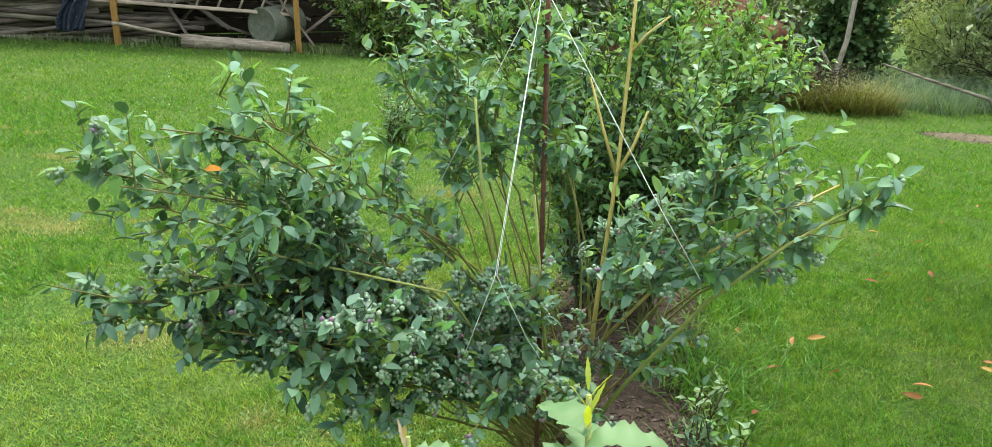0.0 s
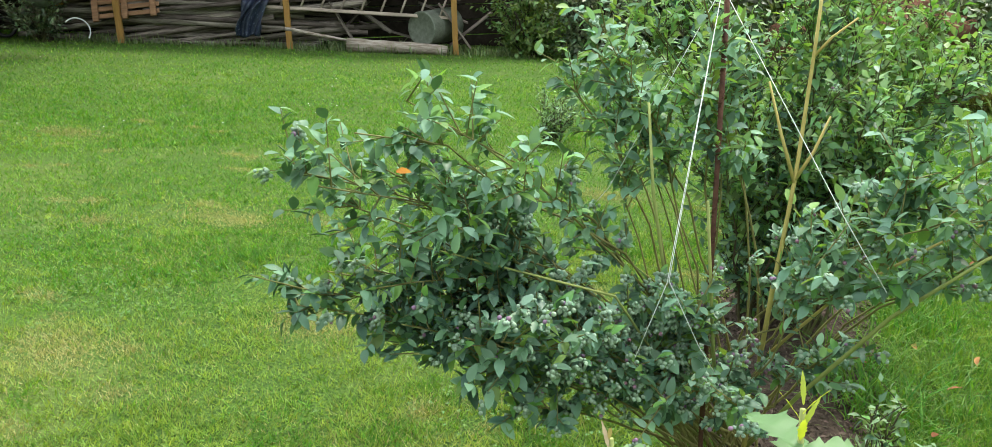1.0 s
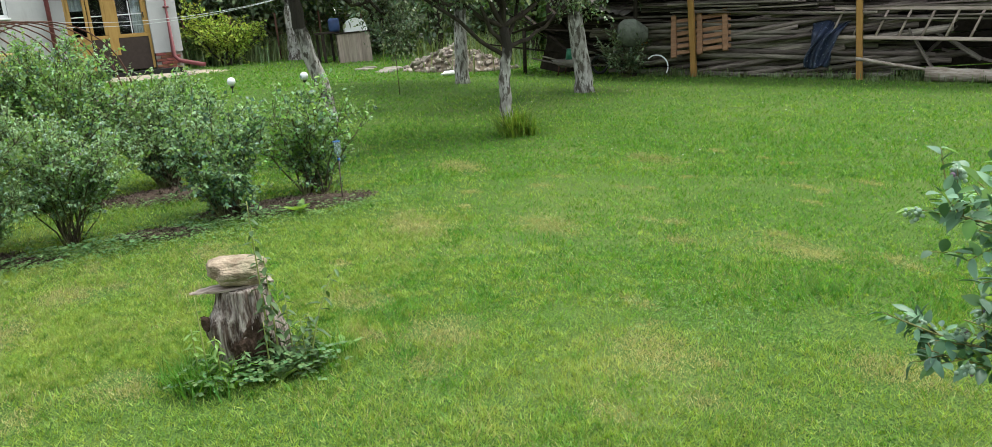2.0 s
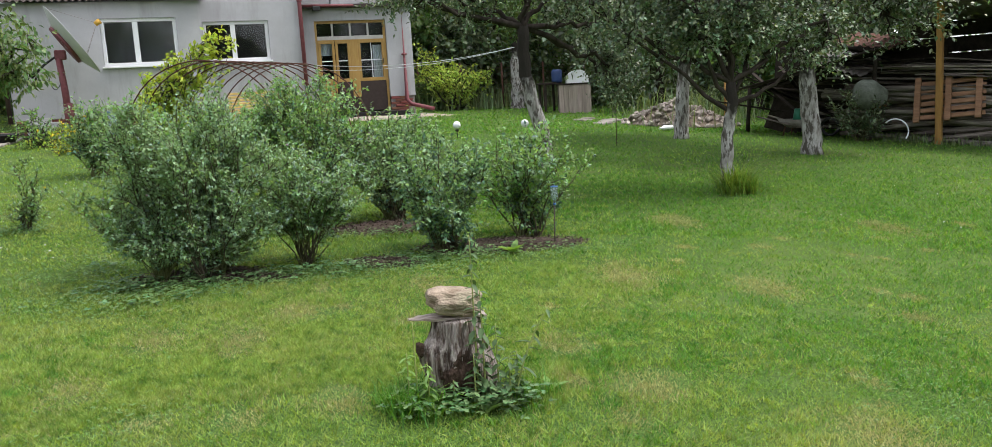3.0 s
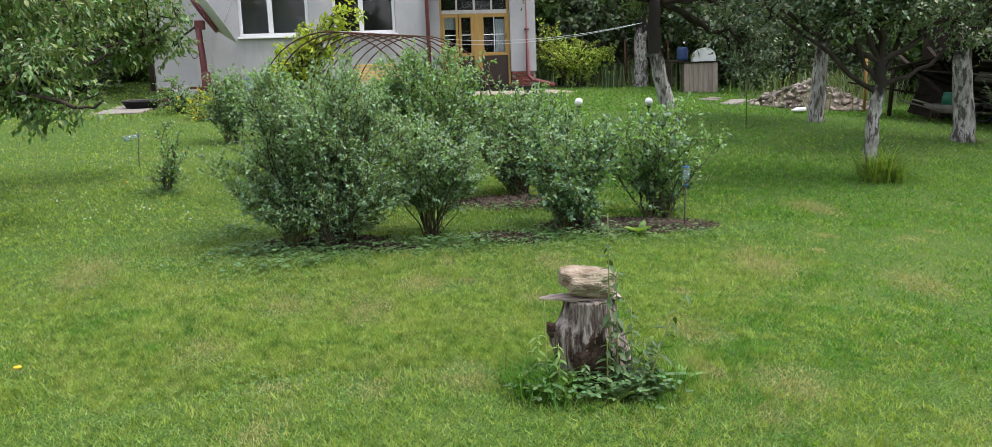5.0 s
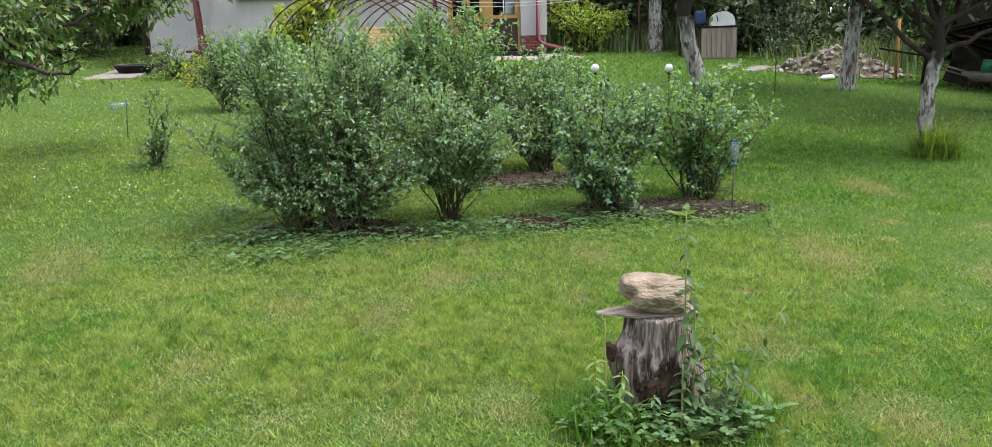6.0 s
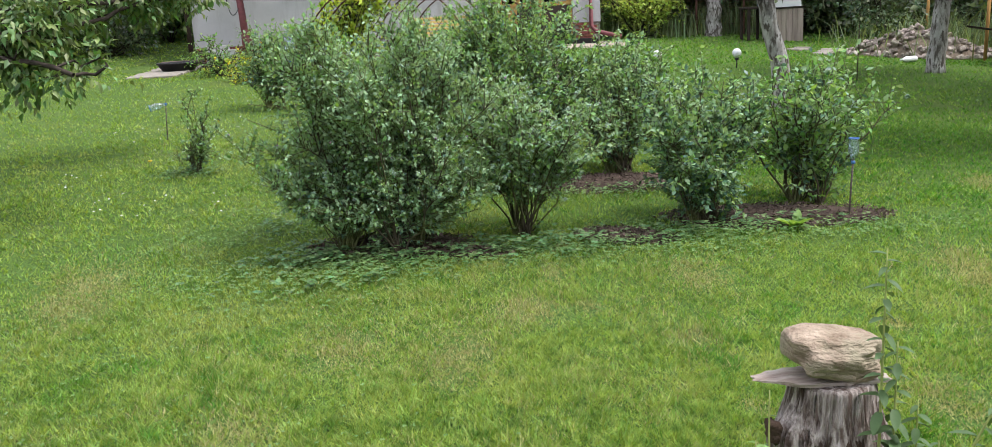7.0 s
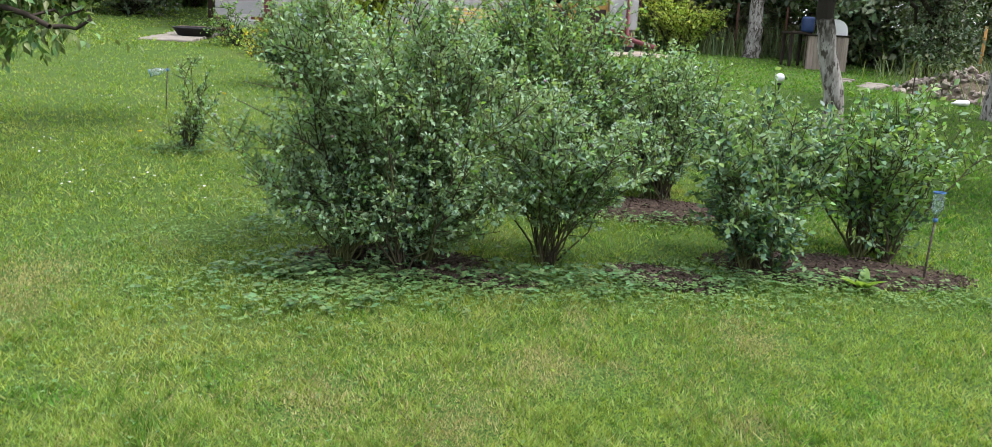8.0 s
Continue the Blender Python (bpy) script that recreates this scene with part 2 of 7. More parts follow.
M_CONCRETE = material("worn_concrete", (0.31, 0.285, 0.25), (0.2, 0.185, 0.16), scale=7, rough=0.93, spec=0.15, bump=0.5, bump_scale=50)
M_RUBBLE = material("rubble_stone", (0.4, 0.36, 0.315), (0.24, 0.205, 0.175), scale=11, rough=0.95, spec=0.1, bump=0.6, objectwise=0.35)
M_GLASS = glass("window_glass", (0.85, 0.9, 0.9))
M_BOTTLE = glass("clear_blue_plastic", (0.84, 0.92, 0.99), 0.12)
M_BOTTLE.node_tree.nodes["Principled BSDF"].inputs["Transmission Weight"].default_value = 0.92
M_BLUE = material("blue_plastic", (0.07, 0.2, 0.5), (0.05, 0.15, 0.4), scale=6, rough=0.4, spec=0.5)
M_STRING = material("white_twine", (0.72, 0.74, 0.76), (0.6, 0.62, 0.64), scale=60, rough=0.8)
M_GLOBE = material("white_globe_plastic", (0.82, 0.84, 0.88), (0.76, 0.78, 0.83), scale=5, rough=0.35, spec=0.5)
M_BLACK = material("black_plastic", (0.02, 0.02, 0.022), (0.012, 0.012, 0.013), scale=10, rough=0.5)
M_TARP = material("dark_blue_tarpaulin", (0.02, 0.032, 0.07), (0.012, 0.018, 0.04), scale=10, rough=0.45, spec=0.5, bump=0.3,
                  second=(0.25, 0.3, 0.42), second_scale=24, second_low=0.6, second_high=0.63)
M_LADDER = material("pale_ladder_wood", (0.4, 0.34, 0.3), (0.22, 0.18, 0.155), scale=9, rough=0.9, spec=0.1, bump=0.4, stretch=(0.3, 2, 2), objectwise=0.2)
M_BARREL = material("grey_green_drum", (0.19, 0.215, 0.18), (0.09, 0.1, 0.08), scale=10, rough=0.7, spec=0.3, bump=0.3)
M_YELLOW = material("yellow_plastic", (0.5, 0.3, 0.04), (0.36, 0.2, 0.03), scale=9, rough=0.6)
M_YELLOWFLOWER = material("yellow_petal", (0.75, 0.6, 0.04), (0.62, 0.45, 0.03), scale=20, rough=0.6, island=0.15, leaf=0.2)
M_LILAC = material("lilac_petal", (0.5, 0.48, 0.62), (0.36, 0.33, 0.5), scale=20, rough=0.6, island=0.2, leaf=0.2)
M_DEADLEAF = material("dry_fallen_leaf", (0.5, 0.27, 0.11), (0.3, 0.15, 0.06), scale=22, rough=0.75, spec=0.25, objectwise=0.3, leaf=0.15)
M_ORANGELEAF = material("orange_leaf", (0.75, 0.34, 0.03), (0.4, 0.13, 0.02), scale=30, rough=0.6, leaf=0.2)
# near black, so the unlit rooms stay dark behind the panes
M_INTERIOR = material("dim_room", (0.02, 0.021, 0.02), (0.01, 0.01, 0.01), scale=2, rough=0.95)
M_CURTAIN = material("pale_curtain", (0.5, 0.54, 0.6), (0.4, 0.43, 0.48), scale=12, rough=0.9, leaf=0.2)
M_BENCH = material("yellow_slat_wood", (0.62, 0.45, 0.17), (0.5, 0.35, 0.12), scale=8, rough=0.6)
M_HEAP = material("reddish_bark_heap", (0.2, 0.1, 0.07), (0.1, 0.05, 0.035), scale=9, rough=0.95, spec=0.1, bump=1.0, bump_scale=30)


# ---------------------------------------------------------------- mesh tools
class Geo:
    """Collects vertices and faces of three or four corners."""

    def __init__(self):
        self.v, self.t, self.q, self.n = [], [], [], 0

    def add(self, v, t=None, q=None):
        v = np.asarray(v, float).reshape(-1, 3)
        if t is not None and len(t):
            self.t.append(np.asarray(t, int).reshape(-1, 3) + self.n)
        if q is not None and len(q):
            self.q.append(np.asarray(q, int).reshape(-1, 4) + self.n)
        self.v.append(v)
        self.n += len(v)
        return self

    def mesh(self, name, mat, smooth=True):
        me = bpy.data.meshes.new(name)
        v = np.concatenate(self.v) if self.v else np.zeros((0, 3))
        t = np.concatenate(self.t) if self.t else np.zeros((0, 3), int)
        q = np.concatenate(self.q) if self.q else np.zeros((0, 4), int)
        me.vertices.add(len(v))
        me.vertices.foreach_set("co", v.astype(np.float32).ravel())
        me.loops.add(t.size + q.size)
        me.loops.foreach_set("vertex_index", np.concatenate([t.ravel(), q.ravel()]).astype(np.int32))
        me.polygons.add(len(t) + len(q))
        me.polygons.foreach_set("loop_start", np.concatenate([np.arange(len(t)) * 3, t.size + np.arange(len(q)) * 4]).astype(np.int32))
        me.polygons.foreach_set("use_smooth", np.full(len(t) + len(q), smooth))
        me.update(calc_edges=True)
        me.materials.append(mat)
        return me


def part(name, geo, mat, parent=None, label="", smooth=True):
    ob = new(name, geo.mesh(name, mat, smooth) if isinstance(geo, Geo) else geo)
    if parent:
        ob.parent = parent
    if label:
        ob["label"] = label
    return ob


def thing(name, where, label, category, group="", kind="", turn=0.0):
    e = new(name)
    e.empty_display_size = 0.1
    e.location = where
    e.rotation_euler = (0, 0, radians(turn))
    return tagged(e, label, category, group, kind)


def on_lawn(x, y, lift=0.0):
    return (x, y, float(gz(x, y)) + lift)


def tube(geo, pts, radii, sides=6, caps=True):
    pts = np.asarray(pts, float)
    k = len(pts)
    radii = np.broadcast_to(np.asarray(radii, float), (k,))
    tan = np.gradient(pts, axis=0)
    tan /= np.linalg.norm(tan, axis=1)[:, None] + 1e-9
    ref = np.array([0, 0, 1.0]) if abs(tan[:, 2]).mean() < 0.8 else np.array([1.0, 0, 0])
    a = np.cross(tan, ref)
    a /= np.linalg.norm(a, axis=1)[:, None] + 1e-9
    b = np.cross(tan, a)
    ang = np.linspace(0, 2 * np.pi, sides, endpoint=False)
    ring = pts[:, None] + radii[:, None, None] * (np.cos(ang)[None, :, None] * a[:, None] + np.sin(ang)[None, :, None] * b[:, None])
    v = ring.reshape(-1, 3)
    i = np.arange(k - 1)[:, None] * sides
    j = np.arange(sides)[None]
    j2 = (j + 1) % sides
    q = np.stack([i + j, i + j2, i + sides + j2, i + sides + j], -1).reshape(-1, 4)
    t = []
    if caps:
        v = np.concatenate([v, pts[:1], pts[-1:]])
        c0, c1, last = k * sides, k * sides + 1, (k - 1) * sides
        t = [(c0, (s + 1) % sides, s) for s in range(sides)] + [(c1, last + s, last + (s + 1) % sides) for s in range(sides)]
    return geo.add(v, t, q)


def box(geo, lo, hi, bevel=0.0):
    """A box with chamfered edges all round."""
    lo, hi = np.asarray(lo, float), np.asarray(hi, float)
    bm = bmesh.new()
    bmesh.ops.create_cube(bm, size=1.0)
    for v in bm.verts:
        v.co = Vector((lo + hi) / 2 + np.array(v.co) * (hi - lo))
    if bevel:
        bmesh.ops.bevel(bm, geom=bm.edges[:], offset=bevel, segments=1, affect="EDGES")
    return from_bm(geo, bm)


def from_bm(geo, bm):
    bmesh.ops.triangulate(bm, faces=bm.faces[:])
    bm.verts.index_update()
    geo.add([v.co[:] for v in bm.verts], [[v.index for v in f.verts] for f in bm.faces])
    bm.free()
    return geo


def moved(geo, m):
    """The same geometry through a matrix."""
    m = np.array(m)
    geo.v = [v @ m[:3, :3].T + m[:3, 3] for v in geo.v]
    return geo


def rings(geo, profile, sides=16, wobble=None):
    """Turned body from (radius, height) pairs; wobble(angle, height) scales the radius."""
    ang = np.linspace(0, 2 * np.pi, sides, endpoint=False)
    v = []
    for r, h in profile:
        rr = r * (wobble(ang, h) if wobble else np.ones(sides))
        v.append(np.stack([rr * np.cos(ang), rr * np.sin(ang), np.full(sides, h)], -1))
    v = np.concatenate(v)
    k = len(profile)
    i = np.arange(k - 1)[:, None] * sides
    j = np.arange(sides)[None]
    j2 = (j + 1) % sides
    q = np.stack([i + j, i + j2, i + sides + j2, i + sides + j], -1).reshape(-1, 4)
    return geo.add(v, None, q)


def value_noise(x, y, seed=0, cell=1.0):
    r = np.random.default_rng(seed)
    g = r.random((128, 128))
    x, y = np.asarray(x) / cell, np.asarray(y) / cell
    i, j = np.floor(x).astype(int), np.floor(y).astype(int)
    u, v = x - i, y - j
    u, v = u * u * (3 - 2 * u), v * v * (3 - 2 * v)
    a, b, c, d = g[i % 128, j % 128], g[(i + 1) % 128, j % 128], g[i % 128, (j + 1) % 128], g[(i + 1) % 128, (j + 1) % 128]
    return (a * (1 - u) + b * u) * (1 - v) + (c * (1 - u) + d * u) * v


def rock(geo, size, seed, rough=0.18, cuts=2, at=(0, 0, 0)):
    bm = bmesh.new()
    bmesh.ops.create_icosphere(bm, subdivisions=cuts, radius=1.0)
    off = Vector((seed * 3.1, seed * 1.7, seed * 0.9))
    for v in bm.verts:
        c = v.co.copy()
        f = 1 + rough * (noise.noise(c * 1.1 + off) * 1.6 + 0.5 * noise.noise(c * 2.7 + off) + 0.22 * noise.noise(c * 7.0 + off))
        v.co = Vector((np.sign(c.x) * abs(c.x) ** 0.75 * size[0] * f + at[0], np.sign(c.y) * abs(c.y) ** 0.75 * size[1] * f + at[1],
                       np.sign(c.z) * abs(c.z) ** 0.75 * size[2] * f + at[2]))
    return from_bm(geo, bm)


# ---------------------------------------------------------------- leaves and plants
def leaf_shape(fine):
    """Leaf along x, width along y, unit size: a folded blade with a pointed end."""
    if fine == 2:
        xs = np.array([0.0, 0.12, 0.35, 0.6, 0.82, 1.0])
        ws = np.array([0.06, 0.32, 0.5, 0.46, 0.27, 0.0])
        v, q, t = [], [], []
        for x, w in zip(xs, ws):
            droop = -0.18 * x * x
            v += [(x, w, droop + 0.16 * w), (x, 0, droop), (x, -w, droop + 0.16 * w)]
        for i in range(4):
            a = 3 * i
            q += [(a, a + 1, a + 4, a + 3), (a + 1, a + 2, a + 5, a + 4)]
        t = [(12, 13, 15), (13, 14, 15)]
        return np.array(v)[:16], np.array(t), np.array(q)
    if fine == 1:
        v = [(0, 0, 0), (0.4, 0.5, 0.06), (0.42, 0, -0.03), (0.4, -0.5, 0.06), (1, 0, -0.14)]
        return np.array(v), np.array([(0, 2, 1), (0, 3, 2), (1, 2, 4), (2, 3, 4)]), None
    v = [(0, 0, 0), (0.45, 0.5, 0.05), (1, 0, -0.1), (0.45, -0.5, 0.05)]
    return np.array(v), np.array([(0, 2, 1), (0, 3, 2)]), None


def frames_of(direc, up):
    x = direc / (np.linalg.norm(direc, axis=1)[:, None] + 1e-9)
    y = np.cross(up, x)
    y /= np.linalg.norm(y, axis=1)[:, None] + 1e-9
    z = np.cross(x, y)
    return np.stack([x, y, z], -1)


def leaves(geo, pos, direc, up, length, width, fine=0):
    pos, direc, up = np.asarray(pos), np.asarray(direc), np.asarray(up)
    n = len(pos)
    if n == 0:
        return geo
    tv, tt, tq = leaf_shape(fine)
    f = frames_of(direc, up)
    s = np.stack([length, width, length], -1)
    v = np.einsum("nij,nkj->nki", f, tv[None] * s[:, None]) + pos[:, None]
    k = len(tv)
    o = (np.arange(n) * k)[:, None, None]
    return geo.add(v.reshape(-1, 3), (tt[None] + o).reshape(-1, 3), (tq[None] + o).reshape(-1, 4) if tq is not None else None)


def bezier(a, b, c, n):
    s = np.linspace(0, 1, n)[:, None]
    return (1 - s) ** 2 * a + 2 * s * (1 - s) * b + s * s * c


def unit(r, n):
    d = r.normal(size=(n, 3))
    return d / np.linalg.norm(d, axis=1)[:, None]


def grow(r, starts, lobes, stems, twigs, twig_len, per_twig, stem_r, twig_r=0.002, begin=0.35, lift=0.35, sides=5, knee=0.7, outward=0.6, wild=0.04, nearest=False, bare=False):
    """Stems from the starts to points in the lobes, with side twigs; returns stem geometry and leaf seats."""
    g = Geo()
    seats, ways, tips, tipways = [], [], [], []
    w = np.array([lb[2] for lb in lobes], float)
    w /= w.sum()
    starts = np.asarray(starts, float)
    for s in range(stems):
        c, rad, _ = lobes[r.choice(len(lobes), p=w)]
        d = unit(r, 1)[0] * r.uniform(0.35, 1.0) ** (1 / 2.2) * (1.3 if r.random() < 0.16 else 1.0)
        goal = np.array(c) + d * np.array(rad)
        a = starts[r.integers(len(starts))]
        if nearest:
            a = starts[np.argsort(((starts - goal) ** 2).sum(1) + r.uniform(0, 0.3, len(starts)))[0]]
        a = a + r.normal(size=3) * (0.015, 0.015, 0)
        mid = a + (goal - a) * np.array([0.35, 0.35, knee]) + r.normal(size=3) * wild * 2
        pl = bezier(a, mid, goal, 9)
        pl[1:-1] += r.normal(size=(7, 3)) * wild * 0.3
        tube(g, pl, np.linspace(stem_r * r.uniform(0.7, 1.2), max(twig_r, stem_r * 0.25), 9), sides, caps=False)
        for _ in range(twigs):
            u = r.uniform(begin, 1.0) * 8
            i = min(int(u), 7)
            p0 = pl[i] + (pl[i + 1] - pl[i]) * (u - i)
            ahead = pl[i + 1] - pl[i]
            ahead /= np.linalg.norm(ahead) + 1e-9
            side = unit(r, 1)[0]
            way = ahead * outward + side * 0.8 + np.array([0, 0, lift])
            way /= np.linalg.norm(way)
            ln = twig_len * r.uniform(0.5, 1.3)
            p1 = p0 + way * ln * 0.55 + r.normal(size=3) * ln * 0.06
            p2 = p0 + way * ln + np.array([0, 0, lift * 0.2 * ln]) + r.normal(size=3) * ln * 0.1
            tw = np.array([p0, p1, p2])
            if not bare:
                tube(g, tw[[0, 2]], [twig_r * 1.5, twig_r * 0.7], 3, caps=False)
            k = max(2, int(per_twig * r.uniform(0.7, 1.3)))
            q = np.linspace(0.15, 1.0, k)[:, None]
            ps = (1 - q) ** 2 * p0 + 2 * q * (1 - q) * p1 + q * q * p2
            wv = np.repeat(way[None], k, 0) * 0.55 + unit(r, k) * 0.85
            seats.append(ps)
            ways.append(wv)
            tips.append(p2)
            tipways.append(way)
    return g, np.concatenate(seats), np.concatenate(ways), np.array(tips), np.array(tipways)


def leaf_set(r, seats, ways, size, ratio, fine, droop=0.1, jitter=0.35):
    n = len(seats)
    up = np.array([0, 0, 1.0]) + r.normal(size=(n, 3)) * jitter
    d = ways + np.array([0, 0, -droop])
    ln = size * r.uniform(0.6, 1.15, n)
    return leaves(Geo(), seats, d, up, ln, ln * ratio * r.uniform(0.85, 1.15, n), fine)


def ball_template(cuts=1):
    bm = bmesh.new()
    bmesh.ops.create_icosphere(bm, subdivisions=cuts, radius=1.0)
    bm.verts.index_update()
    v = np.array([x.co[:] for x in bm.verts])
    t = np.array([[x.index for x in f.verts] for f in bm.faces])
    bm.free()
    return v, t


def balls(pos, rad, cuts=1):
    v, t = ball_template(cuts)
    pos, rad = np.asarray(pos), np.asarray(rad)
    o = (np.arange(len(pos)) * len(v))[:, None, None]
    return Geo().add((v[None] * rad[:, None, None] + pos[:, None]).reshape(-1, 3), (t[None] + o).reshape(-1, 3))


def berries(r, centres, per, spread, size):
    p = np.repeat(np.asarray(centres), per, 0)
    d = unit(r, len(p)) * spread * r.uniform(0.35, 1.0, len(p))[:, None]
    d[:, 2] -= spread * 0.5
    return p + d, size * r.uniform(0.75, 1.15, len(p))


# ---------------------------------------------------------------- ground
def ground_sheet():
    near = np.concatenate([np.linspace(-400, -62, 9), np.linspace(-60, 40, 101), np.linspace(42, 400, 9)])
    far = np.concatenate([np.linspace(-400, -42, 9), np.linspace(-40, 40, 81), np.linspace(42, 400, 9)])
    x, y = np.meshgrid(near, far, indexing="ij")
    z = gz(x, y) - 0.006 + (value_noise(x, y, 4, 1.7) - 0.5) * 0.008 * (np.abs(x) < 55)
    nx, ny = x.shape
    i = np.arange(nx - 1)[:, None] * ny + np.arange(ny - 1)[None]
    q = np.stack([i, i + ny, i + ny + 1, i + 1], -1).reshape(-1, 4)
    ob = part("ground", Geo().add(np.stack([x, y, z], -1), None, q), M_GROUND)
    tagged(ob, "sloping green garden lawn with pale dry patches", "lawn", kind="structure")


ground_sheet()
# planting beds: centre x, y, half sizes, turn in degrees
BEDS = [(-0.05, 4.3, 0.42, 2.0, 3), (-7.1, -0.25, 0.27, 0.52, -4), (-6.86, 0.12, 0.13, 0.4, -12), (-7.22, 2.3, 0.3, 0.8, -8), (-8.4, 1.5, 0.34, 0.62, 0), (-6.98, 1.2, 0.17, 0.34, -25)]
BARE = [(4.0, 12.0, 0.75, 0.4), (-20.5, -4.9, 1.6, 0.35), (-22.9, 4.7, 1.0, 2.0)]


def in_bed(x, y, grow_by=1.0):
    hit = np.zeros(np.shape(x), bool)
    edge = 1 + 0.9 * (value_noise(x, y, 9, 0.22) - 0.5) + 0.5 * (value_noise(x, y, 10, 0.08) - 0.5)
    for cx, cy, a, b, turn in BEDS:
        c, s = math.cos(radians(turn)), math.sin(radians(turn))
        u, v = (x - cx) * c + (y - cy) * s, -(x - cx) * s + (y - cy) * c
        hit |= (u / a) ** 2 + (v / b) ** 2 < grow_by * edge
    for cx, cy, a, b in BARE:
        hit |= ((x - cx) / a) ** 2 + ((y - cy) / b) ** 2 < 0.8 * grow_by * edge
    return hit


def bed(cx, cy, a, b, turn, seed, soil=M_MULCH, n=2600, label="low bed of dark bark mulch under blueberry bushes"):
    r = np.random.default_rng(seed)
    e = thing("mulch_bed", on_lawn(cx, cy), label, "planting bed", kind="structure", turn=turn)
    ang = np.linspace(0, 2 * np.pi, 40, endpoint=False)
    v = []
    c, s = math.cos(radians(turn)), math.sin(radians(turn))
    for k, h in ((1.1, -0.04), (1.0, -0.012), (0.8, 0.012), (0.5, 0.03), (0.2, 0.035), (0.01, 0.035)):
        wob = 1 + 0.1 * np.interp(ang, np.linspace(0, 2 * np.pi, 11), np.r_[(w := r.normal(size=10)), w[0]])
        x, y = a * k * wob * np.cos(ang), b * k * wob * np.sin(ang)
        wx, wy = x * c - y * s, x * s + y * c
        v.append(np.stack([x, y, SX * wx + SY * wy + h], -1))
    i = np.arange(5)[:, None] * 40
    j = np.arange(40)[None]
    q = np.stack([i + j, i + (j + 1) % 40, i + 40 + (j + 1) % 40, i + 40 + j], -1).reshape(-1, 4)
    part("soil", Geo().add(np.concatenate(v), None, q), soil, e)
    k, t2 = np.sqrt(r.uniform(0, 1, n)), r.uniform(0, 2 * np.pi, n)
    x, y = a * k * np.cos(t2), b * k * np.sin(t2)
    wx, wy = x * c - y * s, x * s + y * c
    p = np.stack([x, y, SX * wx + SY * wy + 0.004 + 0.034 * (1 - k) + r.uniform(0, 0.012, n)], -1)
    d = unit(r, n) * (1, 1, 0.35)
    chips = part("bark_chip", leaves(Geo(), p, d, np.array([0, 0, 1.0]) + r.normal(size=(n, 3)) * 0.5, r.uniform(0.014, 0.038, n), r.uniform(0.008, 0.017, n), 0), M_CHIP, e)
    tagged(chips, kind="stuff")


for number, row in enumerate(BEDS):
    bed(*row, 20 + number, n=7500 if number == 0 else 2200)
bed(-22.85, 4.7, 1.0, 1.9, 4, 28, M_PATH, 260, "pale worn sandy ground before the porch door")
bed(4.05, 12.0, 0.75, 0.35, 8, 27, M_EARTH, 500, "bare patch of pale earth worn in the lawn")


# ---------------------------------------------------------------- lawn grass
# worn, straw-coloured spots in the turf: x, y, half sizes
STRAW = [(-5.49, 0.0, 0.2, 0.16), (-5.3, -0.1, 0.2, 0.14), (-5.9, 2.83, 0.42, 0.25), (-4.7, 1.76, 0.26, 0.2), (-3.9, 1.93, 0.26, 0.22), (-4.3, 0.39, 0.22, 0.14), (-6.22, 1.37, 0.3, 0.18), (-5.9, 0.37, 0.24, 0.2),
         (-6.5, 5.95, 0.35, 0.2), (-3.6, 4.5, 0.34, 0.2), (-3.0, 2.6, 0.3, 0.2), (-5.2, 3.6, 0.35, 0.2), (-6.6, -1.9, 0.5, 0.25), (-4.9, -0.9, 0.3, 0.2), (-2.2, 3.3, 0.25, 0.2), (-7.6, 4.3, 0.4, 0.2), (-5.6, -0.5, 0.26, 0.2), (-1.5, 6.3, 0.3, 0.2)]

SPOTS = random.Random(8)
STRAW += [(SPOTS.uniform(-7, 0.0), SPOTS.uniform(-1.5, 7), SPOTS.uniform(0.05, 0.16), SPOTS.uniform(0.05, 0.11)) for _ in range(75)]


def worn_spot(x, y):
    """One in the middle of a straw spot, falling to nought at its ragged edge."""
    f = np.zeros(np.shape(x))
    edge = 0.75 + 0.9 * value_noise(x, y, 34, 0.09)
    for cx, cy, a, b in STRAW:
        f = np.maximum(f, np.clip(1.3 - (((x - cx) / a) ** 2 + ((y - cy) / b) ** 2) / edge, 0, 1))
    return f


